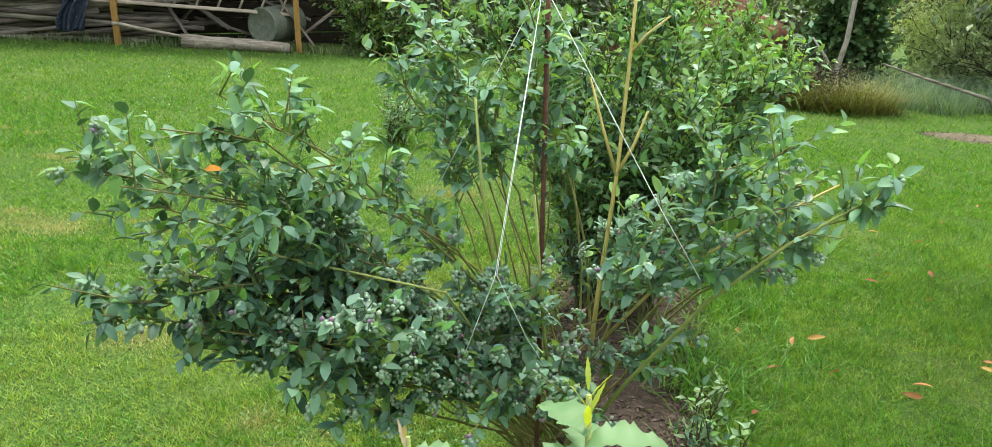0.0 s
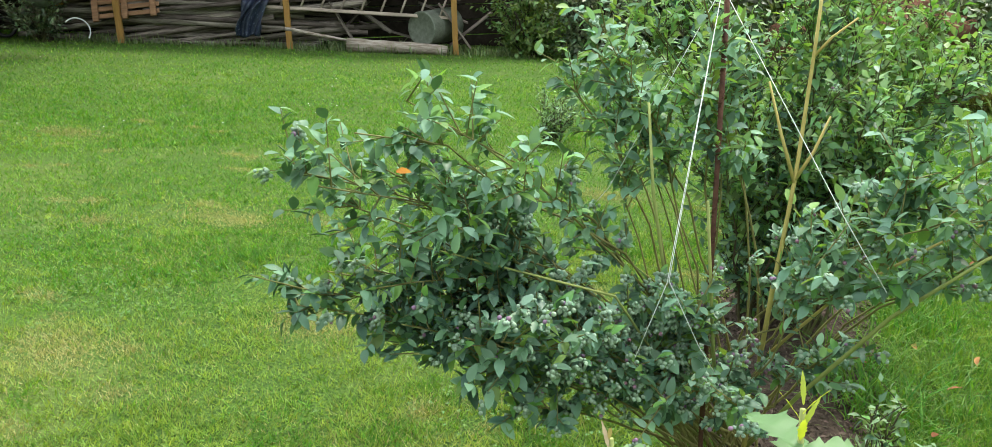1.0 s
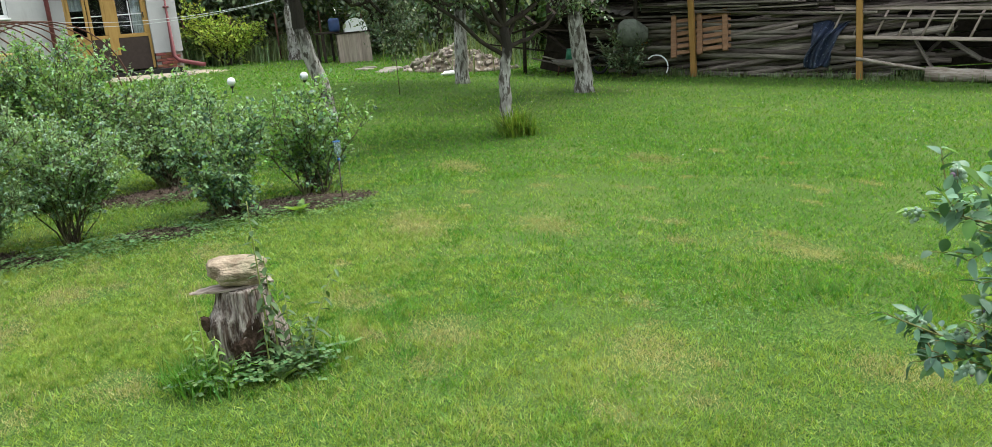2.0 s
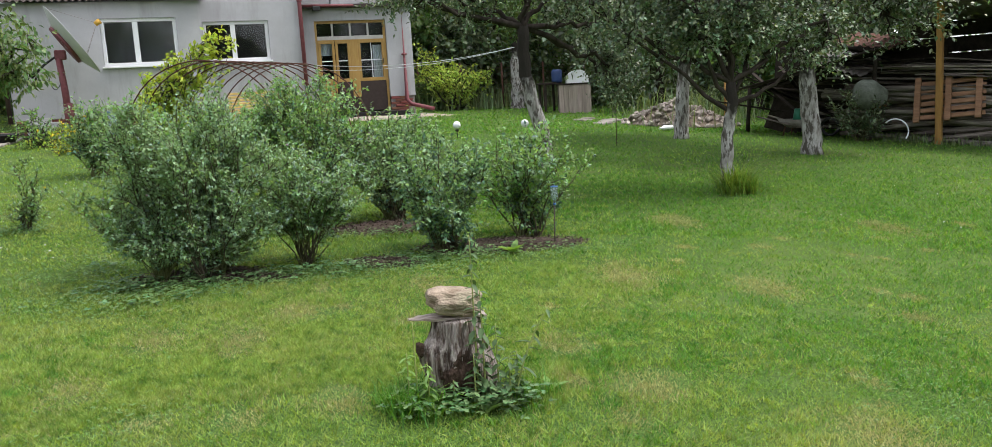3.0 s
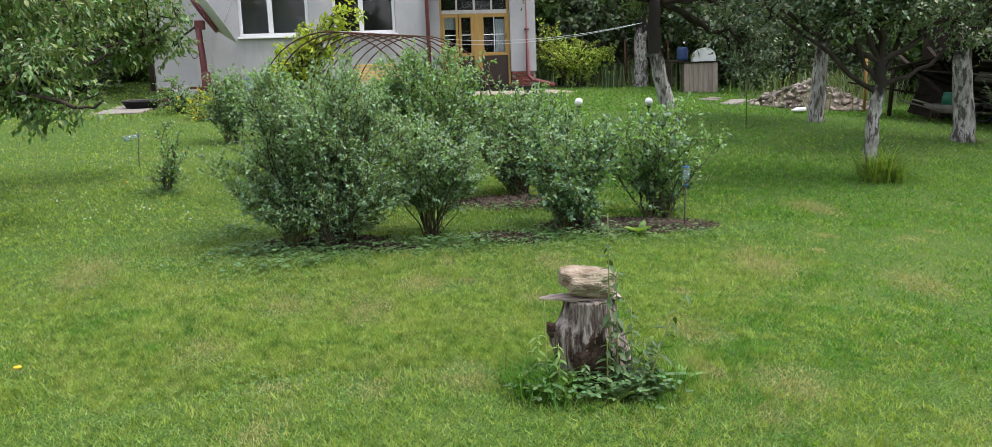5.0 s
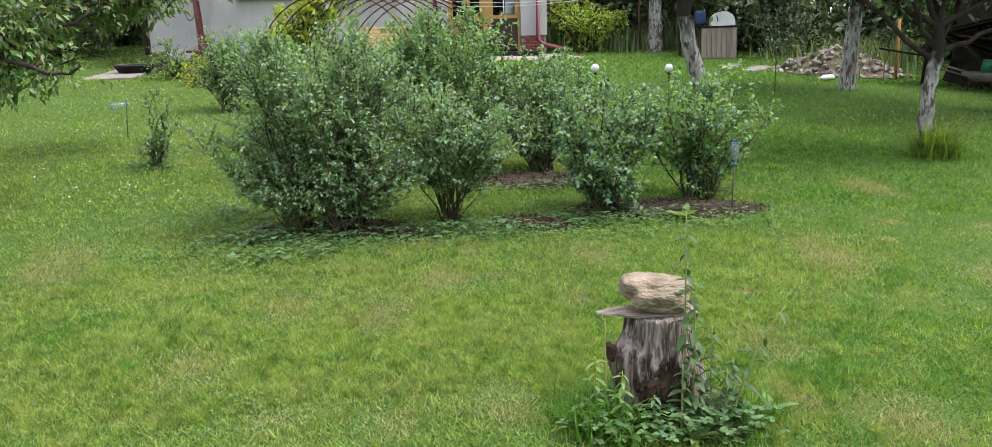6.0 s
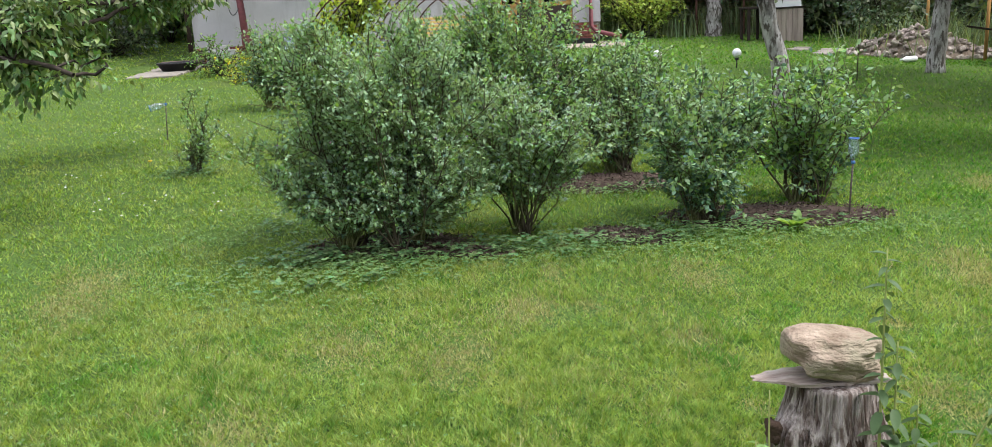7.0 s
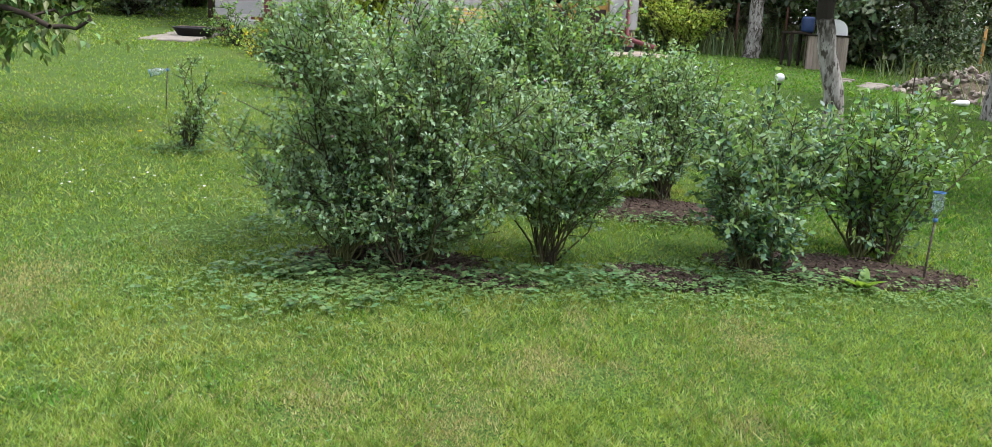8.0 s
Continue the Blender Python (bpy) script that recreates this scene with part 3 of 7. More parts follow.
def blades(n, r, xy, height, width, seg, straw=False):
    x, y = xy
    bald = value_noise(x, y, 31, 0.22) * 0.5 + value_noise(x, y, 32, 0.07) * 0.5 + 0.25 * (value_noise(x, y, 33, 1.6) - 0.5)
    keep = ~in_bed(x, y, 0.62) & (r.uniform(0, 1, len(x)) < 0.42 + 1.3 * np.clip(bald - 0.25, 0, 1) - (0 if straw else 0.65 * worn_spot(x, y)))
    x, y = x[keep], y[keep]
    n = len(x)
    tall = 0.45 + 0.75 * value_noise(x, y, 3, 0.3) * (0.5 + value_noise(x, y, 5, 1.3)) + 0.8 * value_noise(x, y, 6, 0.09) ** 2
    h = height * tall * r.uniform(0.6, 1.3, n)
    a = r.uniform(0, 2 * np.pi, n)
    lean = r.uniform(0.2, 1.5, n) * h
    la = r.uniform(0, 2 * np.pi, n)
    w = width * r.uniform(0.7, 1.3, n)
    base = np.stack([x, y, gz(x, y) - 0.004], -1)
    side = np.stack([np.cos(a), np.sin(a), np.zeros(n)], -1) * w[:, None]
    top = base + np.stack([np.cos(la) * lean, np.sin(la) * lean, h], -1)
    if seg == 1:
        v = np.stack([base - side, base + side, top], 1)
        return v.reshape(-1, 3), np.arange(3 * n).reshape(-1, 3), None
    mid = base + np.stack([np.cos(la) * lean * 0.3, np.sin(la) * lean * 0.3, h * 0.62], -1)
    v = np.stack([base - side, base + side, mid - side * 0.8, mid + side * 0.8, top], 1)
    o = np.arange(n)[:, None] * 5
    return v.reshape(-1, 3), o + np.array([[2, 3, 4]]), o + np.array([[0, 1, 3, 2]])


def sector(r, n, r0, r1, a0, a1, cx=0.0, cy=0.0):
    """Spots thinning out with distance, so that the turf looks equally dense near and far."""
    rad = r0 * (r1 / r0) ** r.uniform(0, 1, n)
    a = np.radians(r.uniform(a0, a1, n))
    return cx + rad * np.cos(a), cy + rad * np.sin(a)


def lawn():
    r = np.random.default_rng(11)
    g, d, lush = Geo(), Geo(), Geo()
    for n, r0, r1, a0, a1, cx, cy, h, w, seg in ((290000, 1.9, 5.6, 66, 216, 0, 0, 0.022, 0.0026, 1), (130000, 1.9, 4.8, 128, 214, -2.6, -0.2, 0.022, 0.0026, 1), (230000, 4.6, 12.0, 64, 208, 0, 0, 0.026, 0.0042, 1),
                                                 (230000, 8.0, 22.0, 62, 203, 0, 0, 0.027, 0.0072, 1), (80000, 18.0, 36.0, 90, 204, 0, 0, 0.036, 0.022, 1), (70000, 1.2, 14.0, 206, 428, 0, 0, 0.034, 0.0075, 1), (90000, 0, 0, -5.2, 3.4, -3.4, 2.4, 0.03, 0.0036, 0)):
        if seg:
            x, y = sector(r, n, r0, r1, a0, a1, cx, cy)
        else:
            # even cover underfoot along the way
            x, y, seg = r.uniform(a0, a1, n), r.uniform(cx, cy, n), 1
        deep = 0.25 + 0.3 * (y - 3.0) + 0.12 * (-x - 6.0) * (y > 2) + 1.6 * (value_noise(x, y, 41, 1.1) - 0.45) + r.normal(size=n) * 0.16
        # darker blades also thicken right of x 0.2 and out to both sides
        deep += 0.8 * (x > 0.2) + (0.3 + 0.5 * (y < 0)) * np.clip(np.abs(y - 0.9) - 1.6, 0, 1) * (x > -9) + 1.5 * (value_noise(x, y, 42, 0.2) - 0.5) + 1.1 * (value_noise(x, y, 43, 0.075) - 0.5)
        g.add(*blades(0, r, (x[deep < 0.5], y[deep < 0.5]), h, w, seg))
        lush.add(*blades(0, r, (x[deep >= 0.5], y[deep >= 0.5]), h * 1.05, w, seg))
    for n, r0, r1, a0, a1, cx, cy, h, w in ((100000, 1.9, 6.0, 66, 216, 0, 0, 0.021, 0.002), (45000, 1.9, 5.0, 128, 214, -2.6, -0.2, 0.021, 0.002), (40000, 5.0, 13.0, 64, 206, 0, 0, 0.026, 0.0028)):
        x, y = sector(r, n, r0, r1, a0, a1, cx, cy)
        worn = value_noise(x, y, 21, 0.5) * 0.6 + value_noise(x, y, 22, 0.16) * 0.4 + r.normal(size=n) * 0.07
        keep = (worn > 0.53) & (r.uniform(0, 1, n) > 0.25 * np.clip(y - 2.5, 0, 4))
        d.add(*blades(0, r, (x[keep], y[keep]), h, w, 1))
    for cx, cy, a, b2 in STRAW:
        n = int(60000 * a * b2)
        x, y = cx + r.normal(size=n) * a * 0.6, cy + r.normal(size=n) * b2 * 0.6
        d.add(*blades(0, r, (x, y), 0.014, 0.002, 1, True))
    tagged(part("dry_lawn_grass", d, M_DRYGRASS, smooth=False), "dry straw-coloured blades scattered through the lawn", "grass", kind="stuff")
    b = Geo()
    for n, r0, r1, a0, a1, cx, cy, h, w in ((120000, 1.9, 5.6, 66, 216, 0, 0, 0.019, 0.002), (60000, 1.9, 4.8, 128, 214, -2.6, -0.2, 0.019, 0.002), (120000, 5.0, 13.0, 64, 208, 0, 0, 0.022, 0.003), (40000, 11.0, 24.0, 64, 204, 0, 0, 0.034, 0.006)):
        x, y = sector(r, n, r0, r1, a0, a1, cx, cy)
        keep = value_noise(x, y, 51, 0.1) * 0.6 + value_noise(x, y, 52, 0.5) * 0.4 + r.normal(size=n) * 0.05 > 0.49 + 0.1 * (y < -0.8)
        b.add(*blades(0, r, (x[keep], y[keep]), h, w, 1))
    # longer, softer grass in the shade of the cherry tree
    for n, mesh, h, w in ((75000, lush, 0.05, 0.0021), (22000, g, 0.048, 0.0019), (16000, b, 0.045, 0.0018)):
        x, y = 0.35 + 3.2 * r.uniform(0, 1, n) ** 1.2, 2.2 + 6.0 * r.uniform(0, 1, n) ** 1.3
        thick = value_noise(x, y, 61, 0.16) + r.normal(size=n) * 0.2 > 0.36
        mesh.add(*blades(0, r, (x[thick], y[thick]), h, w, 1))
    tagged(part("bright_lawn_grass", b, M_BRIGHTGRASS, smooth=False), "light yellow-green blades standing out of the lawn", "grass", kind="stuff")
    tagged(part("lush_lawn_grass", lush, M_LUSHGRASS, smooth=False), "deep green lawn grass towards the fruit trees", "grass", kind="stuff")
    tagged(part("lawn_grass", g, M_GRASS, smooth=False), "short mown green lawn grass with yellowish patches", "grass", kind="stuff")


lawn()


def tufts(name, label, spots, n, height, width, mat, r, spread, lean=0.6):
    g = Geo()
    for x, y, s in spots:
        k = int(n * s)
        px, py = x + r.normal(size=k) * spread * s, y + r.normal(size=k) * spread * s
        a = r.uniform(0, 2 * np.pi, k)
        h = height * s * r.uniform(0.3, 1.2, k)
        ln = h * lean * r.uniform(0.2, 1.3, k)
        b = np.stack([px, py, gz(px, py) - 0.01], -1)
        sd = np.stack([np.cos(a + 1.57), np.sin(a + 1.57), 0 * a], -1) * width
        m1 = b + np.stack([np.cos(a) * ln * 0.4, np.sin(a) * ln * 0.4, h * 0.62], -1)
        m2 = b + np.stack([np.cos(a) * ln, np.sin(a) * ln, h * r.uniform(0.6, 1.0, k)], -1)
        v = np.stack([b - sd, b + sd, m1 - sd * 0.8, m1 + sd * 0.8, m2], 1)
        o = np.arange(k)[:, None] * 5
        g.add(v.reshape(-1, 3), o + np.array([[2, 3, 4]]), o + np.array([[0, 1, 3, 2]]))
    return tagged(part(name, g, mat, smooth=False), label, "grass", kind="stuff")


RG = np.random.default_rng(77)
tufts("grass_tuft", "tuft of long wild grass at the foot of a fruit tree", [(-8.7, 5.8, 1.0), (-8.66, 5.72, 0.9), (-8.74, 5.88, 0.8), (-8.82, 5.7, 0.7), (-8.6, 5.95, 0.6)], 150, 0.46, 0.006, M_GRASS, RG, 0.05, 1.0)
tufts("grass_tuft", "loose tuft of long arching grass at the mulch edge", [(0.14, 3.71, 0.9), (0.25, 3.66, 1.0), (0.36, 3.6, 0.8), (0.22, 3.46, 0.7), (0.3, 3.95, 0.9), (0.12, 3.95, 0.7), (0.4, 3.4, 0.6)], 60, 0.26, 0.0035, M_LUSHGRASS, RG, 0.06, 1.5)
tufts("grass_tuft", "tuft of long green grass at the foot of the stump", [(-4.08, 0.72, 0.9), (-4.02, 0.66, 0.8), (-4.15, 0.62, 0.8), (-3.97, 0.78, 0.7), (-3.95, 1.22, 0.6), (-4.02, 1.32, 0.7), (-3.92, 0.95, 0.45)], 110, 0.2, 0.003, M_LUSHGRASS, RG, 0.06, 1.0)
tufts("long_grass", "unmown blue-green grass along the lawn edge", [(3.3 + 0.08 * i + RG.normal() * 0.1, 13.75 + 0.045 * i + 2.2 * RG.uniform(0, 1) ** 1.5, RG.uniform(0.3, 1.25)) for i in range(60)],
      200, 0.5, 0.005, M_BLUEGRASS, RG, 0.22, 1.3)
tufts("brush_grass", "dry brown grass and brush at the lawn edge", [(0.7 + 0.05 * i + RG.normal() * 0.1, 12.5 + 0.03 * i + RG.uniform(0, 1.6), RG.uniform(0.35, 1.25)) for i in range(36)],
      240, 0.62, 0.005, M_BRUSH, RG, 0.18, 1.4)
tufts("dry_grass", "yellowish sedge clump at the lawn edge", [(2.05 + 0.1 * i, 13.0 + 0.045 * i + RG.uniform(0, 0.5), RG.uniform(0.5, 1.1)) for i in range(14)], 260, 0.58, 0.005, M_SEDGE, RG, 0.17, 1.9)
tufts("meadow_grass", "tall unmown grass by the wire fence", [(-24.8 - RG.uniform(0, 3), 5.8 + 0.5 * i, RG.uniform(0.7, 1.2)) for i in range(18)], 220, 0.9, 0.014, M_LONGGRASS, RG, 0.45, 0.5)
tufts("dry_meadow_grass", "tall dry grass behind the rubble heap", [(-19.5 + RG.normal(), 10.5 + 0.3 * i, RG.uniform(0.7, 1.2)) for i in range(8)], 120, 0.8, 0.01, M_LONGGRASS, RG, 0.5, 0.9)
tufts("pile_edge_grass", "long grass along the foot of the woodpile", [(-12.6 + 0.28 * i, 11.75 + 0.128 * i + RG.normal() * 0.1, RG.uniform(0.5, 1.0)) for i in range(27)], 110, 0.25, 0.007, M_LONGGRASS, RG, 0.2, 0.8)
tufts("bed_edge_grass", "long lush grass beside the mulch bed", [(0.42, 3.6, 1.0), (0.5, 4.0, 1.2), (0.45, 4.5, 1.1), (0.5, 5.0, 1.0), (0.35, 3.2, 0.8)], 190, 0.13, 0.0035, M_LUSHGRASS, RG, 0.13, 1.3)


def coarse_tufts(count, seed):
    """Places of coarser tufts standing out of the mown turf, thicker in some stretches than in others."""
    r = np.random.default_rng(seed)
    x, y = r.uniform(-7.6, 0.3, count), r.uniform(-2.2, 6.8, count)
    keep = (value_noise(x, y, seed, 0.9) > 0.42) & ~in_bed(x, y, 1.3) & (np.hypot(x, y) > 1.6)
    return [(a, b, c) for a, b, c in zip(x[keep], y[keep], r.uniform(0.6, 1.25, int(keep.sum())))]


tufts("coarse_grass", "coarser deep green tufts in the mown lawn", coarse_tufts(1100, 81), 26, 0.038, 0.0021, M_LUSHGRASS, RG, 0.035, 1.3)
tufts("pale_coarse_grass", "coarser light green tufts in the mown lawn", coarse_tufts(520, 82), 14, 0.034, 0.002, M_BRIGHTGRASS, RG, 0.032, 1.3)


def clover(name, label, spots, n, size, r, spread, mat, high=0.04):
    g = Geo()
    for x, y, sx, sy, k in spots:
        m = int(n * k)
        px, py = x + r.normal(size=m) * sx, y + r.normal(size=m) * sy
        hgt = r.uniform(0.012, high, m)
        a0 = r.uniform(0, 6.28, m)
        for j in range(3):
            a = a0 + j * 2.09
            d = np.stack([np.cos(a), np.sin(a), r.uniform(-0.1, 0.3, m)], -1)
            p = np.stack([px, py, gz(px, py) + hgt], -1)
            leaves(g, p, d, np.array([0, 0, 1.0]) + r.normal(size=(m, 3)) * 0.2, size * r.uniform(0.7, 1.2, m), size * 0.9 * r.uniform(0.8, 1.1, m), 0)
    return tagged(part(name, g, mat, smooth=False), label, "ground cover", kind="stuff")


clover("clover", "low green clover creeping over the bed edge", [(-6.76, -0.35, 0.12, 0.4, 0.7), (-6.82, 0.6, 0.1, 0.4, 0.5), (-6.55, -0.6, 0.2, 0.4, 0.4), (-7.6, -1.2, 0.5, 0.4, 0.4), (-8.1, 1.3, 0.12, 0.4, 0.4),
                (-6.95, 1.4, 0.15, 0.25, 0.5), (-7.0, 2.0, 0.1, 0.3, 0.3), (-9.6, -1.9, 0.12, 0.15, 0.3), (-6.7, 1.5, 0.15, 0.4, 0.3), (-6.8, 2.6, 0.12, 0.4, 0.3), (-6.66, 0.2, 0.1, 0.4, 0.3)], 1200, 0.016, RG, 0, M_CLOVER)
clover("bed_creeper", "dark green strawberry-like leaves creeping over the bed edge", [(-6.86, -0.42, 0.1, 0.28, 1.0), (-6.9, -0.72, 0.14, 0.16, 0.6), (-6.84, 0.25, 0.08, 0.3, 0.7), (-6.88, 0.55, 0.12, 0.2, 0.5), (-6.9, 0.85, 0.1, 0.14, 0.3), (-6.94, 1.62, 0.08, 0.2, 0.4), (-7.02, 2.3, 0.05, 0.25, 0.25),
                (-8.05, 1.75, 0.08, 0.3, 0.35), (-9.55, -1.85, 0.1, 0.16, 0.2), (-7.6, -0.95, 0.2, 0.1, 0.35), (-6.5, -0.65, 0.12, 0.35, 0.35)], 150, 0.034, RG, 0, M_CREEPER, 0.08)
clover("lawn_weeds", "broad-leaved weeds and clover among the lawn grass", [(-3.2, 3.2, 0.35, 0.25, 0.6), (-4.6, 4.4, 0.6, 0.5, 0.6), (-1.6, 4.2, 0.3, 0.4, 0.5), (-6.0, -1.6, 0.8, 0.6, 1.0), (-2.4, 5.5, 0.7, 0.5, 0.6),
                (-1.0, 3.1, 0.25, 0.3, 0.4), (-8.0, -2.4, 1.2, 0.6, 1.2), (1.0, 5.2, 0.5, 0.6, 0.3), (-7.0, -1.45, 0.35, 0.4, 0.8), (-6.3, -0.8, 0.3, 0.3, 0.6), (-4.4, -0.6, 0.3, 0.3, 0.4)], 500, 0.011, RG, 0, M_CLOVER)
clover("stump_ivy", "round-leaved ground ivy spread before the stump", [(-3.98, 0.95, 0.08, 0.14, 0.6), (-3.96, 1.15, 0.08, 0.1, 0.5), (-4.04, 0.74, 0.08, 0.07, 0.3)], 190, 0.03, RG, 0, M_CREEPER, 0.1)
tufts("stump_grass", "long light green grass growing up round the stump", [(-4.06, 0.72, 1.0), (-4.0, 0.66, 0.9), (-4.12, 0.7, 0.9), (-4.2, 0.72, 0.8), (-3.9, 0.72, 0.5), (-3.8, 0.85, 0.35), (-3.86, 1.28, 0.5), (-3.98, 1.38, 0.6), (-4.3, 1.2, 0.7), (-3.76, 1.02, 0.35), (-3.8, 1.15, 0.35)],
      60, 0.16, 0.0035, M_LUSHGRASS, RG, 0.06, 1.1)


# ---------------------------------------------------------------- blueberry bushes
def ragged(r, lobes, count):
    """Break a rounded outline up into many small clumps of shoots of uneven reach."""
    out = [(c, rad, w * 0.42) for c, rad, w in lobes]
    total = sum(w for _, _, w in lobes)
    for c, rad, w in lobes:
        for _ in range(max(2, int(count * w / total))):
            d = unit(r, 1)[0]
            d[2] = abs(d[2]) * 0.95 - 0.22
            reach = r.uniform(0.75, 1.2)
            small = r.uniform(0.2, 0.42)
            out.append((tuple(np.array(c) + d * np.array(rad) * reach), tuple(np.array(rad) * small), 0.58 * total / count))
    return out


def blueberry(x, y, label, seed, lobes, stems, twigs, twig_len, per_twig, leaf, mats=(M_BLUELEAF, M_BLUELEAF_DARK), fruit=60, stem_r=0.008, fine=1, base_r=0.1, group="blueberry bushes", begin=0.18, dark_share=0.14, young=0.12, per=8, name="blueberry_bush", single=0, bark=None):
    r = np.random.default_rng(seed)
    e = thing(name, on_lawn(x, y), label, "bush", group)
    if not single:
        lobes = ragged(r, lobes, 15)
    ang = r.uniform(0, 6.28, 12)
    starts = np.stack([base_r * np.cos(ang), base_r * np.sin(ang), np.full(12, -0.02)], -1)
    g, seats, ways, tips, tw = grow(r, starts, lobes, stems, twigs, twig_len, per_twig, stem_r, begin=begin)
    tagged(part("branchwork", g, bark or M_STEM, e), kind="stuff")
    if single:
        near = np.argsort(seats[:, 1] + r.uniform(0, 0.5, len(seats)))[:single]
        protos = [leaves(Geo(), np.zeros((1, 3)), np.array([[1.0, 0, 0]]), np.array([[0, 0, 1.0]]), np.array([ln]), np.array([ln * 0.5]), 2).mesh("leaf", mt) for ln in (leaf * 0.8, leaf * 1.05) for mt in mats]
        f3 = frames_of(ways[near] + (0, 0, -0.1), np.array([0, 0, 1.0]) + r.normal(size=(single, 3)) * 0.35)
        for i, k in enumerate(near):
            lf = new("leaf", protos[i % 4])
            lf.parent = e
            lf.matrix_local = Matrix.Translation(Vector(seats[k])) @ Matrix(f3[i].tolist()).to_4x4()
        rest = np.ones(len(seats), bool)
        rest[near] = False
        seats, ways = seats[rest], ways[rest]
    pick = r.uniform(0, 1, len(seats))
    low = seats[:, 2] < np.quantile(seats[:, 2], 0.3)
    # lowest leaves take the dark leaf more often, painting in the inner shade
    old = (pick < dark_share) | (low & (pick < dark_share * 2.1))
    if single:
        # the low hanging side gets many more of the dark leaves
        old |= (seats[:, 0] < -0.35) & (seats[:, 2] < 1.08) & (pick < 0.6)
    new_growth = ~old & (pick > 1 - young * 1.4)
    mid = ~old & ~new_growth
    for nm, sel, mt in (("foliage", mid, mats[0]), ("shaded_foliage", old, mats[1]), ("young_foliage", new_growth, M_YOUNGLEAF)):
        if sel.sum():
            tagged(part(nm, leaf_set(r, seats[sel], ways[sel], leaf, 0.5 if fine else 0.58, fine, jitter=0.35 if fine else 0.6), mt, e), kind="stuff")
    if fruit:
        wt = np.where((np.abs(tips[:, 0]) < 0.42) & (tips[:, 2] < 1.0), 6.0, np.where(tips[:, 2] > 1.12, 0.15, 1.0)) if single else np.ones(len(tips))
        c = tips[r.choice(len(tips), min(fruit, len(tips)), replace=False, p=wt / wt.sum())]
        p, s = berries(r, c, per, 0.024 if single else leaf * 0.42, 0.0068 if single else 0.0062)
        ripe = r.uniform(0, 1, len(p)) < 0.06
        tagged(part("fruit", balls(p[~ripe], s[~ripe]), M_BERRY, e, "pale green unripe berries in clusters"), kind="stuff")
        if ripe.sum():
            tagged(part("ripe_fruit", balls(p[ripe], s[ripe]), M_BERRY_RIPE, e), kind="stuff")
    return e


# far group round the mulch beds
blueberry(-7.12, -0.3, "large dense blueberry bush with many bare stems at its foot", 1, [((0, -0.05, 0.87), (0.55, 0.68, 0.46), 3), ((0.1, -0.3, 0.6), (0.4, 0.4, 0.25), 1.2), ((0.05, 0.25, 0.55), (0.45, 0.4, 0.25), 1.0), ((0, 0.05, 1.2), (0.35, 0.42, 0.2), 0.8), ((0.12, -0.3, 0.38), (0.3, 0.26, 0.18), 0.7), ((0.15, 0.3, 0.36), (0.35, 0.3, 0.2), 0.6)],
          135, 30, 0.16, 14, 0.034, fruit=300, base_r=0.24, fine=0, begin=0.26, young=0.06, dark_share=0.06, stem_r=0.0055, per=7)
blueberry(-7.2, 0.58, "slender blueberry bush with pale berries on thin stems", 2, [((0, 0.05, 0.66), (0.42, 0.55, 0.38), 1)], 34, 30, 0.15, 12, 0.034, fruit=240, base_r=0.05, fine=0, begin=0.36, stem_r=0.0055, dark_share=0.06)
blueberry(-7.2, 1.78, "dark green upright blueberry bush in mulch", 3, [((0, 0, 0.68), (0.4, 0.42, 0.42), 2), ((0, -0.1, 0.35), (0.36, 0.4, 0.2), 1.0)], 60, 20, 0.14, 11, 0.045, fruit=60, base_r=0.07, fine=0, dark_share=0.25, stem_r=0.006)
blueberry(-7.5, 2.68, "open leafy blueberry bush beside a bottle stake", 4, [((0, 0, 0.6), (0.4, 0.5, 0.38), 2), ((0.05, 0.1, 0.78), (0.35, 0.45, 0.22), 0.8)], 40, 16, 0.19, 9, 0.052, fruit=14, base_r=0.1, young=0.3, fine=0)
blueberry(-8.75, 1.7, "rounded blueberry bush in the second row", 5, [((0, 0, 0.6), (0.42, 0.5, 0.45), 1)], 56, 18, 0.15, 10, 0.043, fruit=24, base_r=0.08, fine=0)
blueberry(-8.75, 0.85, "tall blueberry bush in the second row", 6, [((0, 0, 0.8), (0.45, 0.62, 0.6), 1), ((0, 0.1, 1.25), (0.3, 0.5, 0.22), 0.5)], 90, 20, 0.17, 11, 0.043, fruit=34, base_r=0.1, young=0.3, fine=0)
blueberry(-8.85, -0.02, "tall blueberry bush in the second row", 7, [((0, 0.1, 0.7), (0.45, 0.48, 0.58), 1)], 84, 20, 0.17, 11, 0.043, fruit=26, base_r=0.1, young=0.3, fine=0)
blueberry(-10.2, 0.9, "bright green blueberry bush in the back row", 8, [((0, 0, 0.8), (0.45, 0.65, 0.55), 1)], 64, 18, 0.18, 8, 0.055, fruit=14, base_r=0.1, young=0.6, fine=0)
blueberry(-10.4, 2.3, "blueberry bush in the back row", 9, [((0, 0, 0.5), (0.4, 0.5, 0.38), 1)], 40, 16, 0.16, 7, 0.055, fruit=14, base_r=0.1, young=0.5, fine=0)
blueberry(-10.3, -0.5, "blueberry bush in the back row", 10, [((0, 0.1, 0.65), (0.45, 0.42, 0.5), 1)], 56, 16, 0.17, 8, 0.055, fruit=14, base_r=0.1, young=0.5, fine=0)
blueberry(-13.6, -1.55, "dark leafy shrub near the satellite dish", 12, [((0, 0, 0.6), (0.45, 0.42, 0.45), 1)], 44, 16, 0.2, 7, 0.06, fruit=0, base_r=0.1, fine=0, group="", name="shrub")
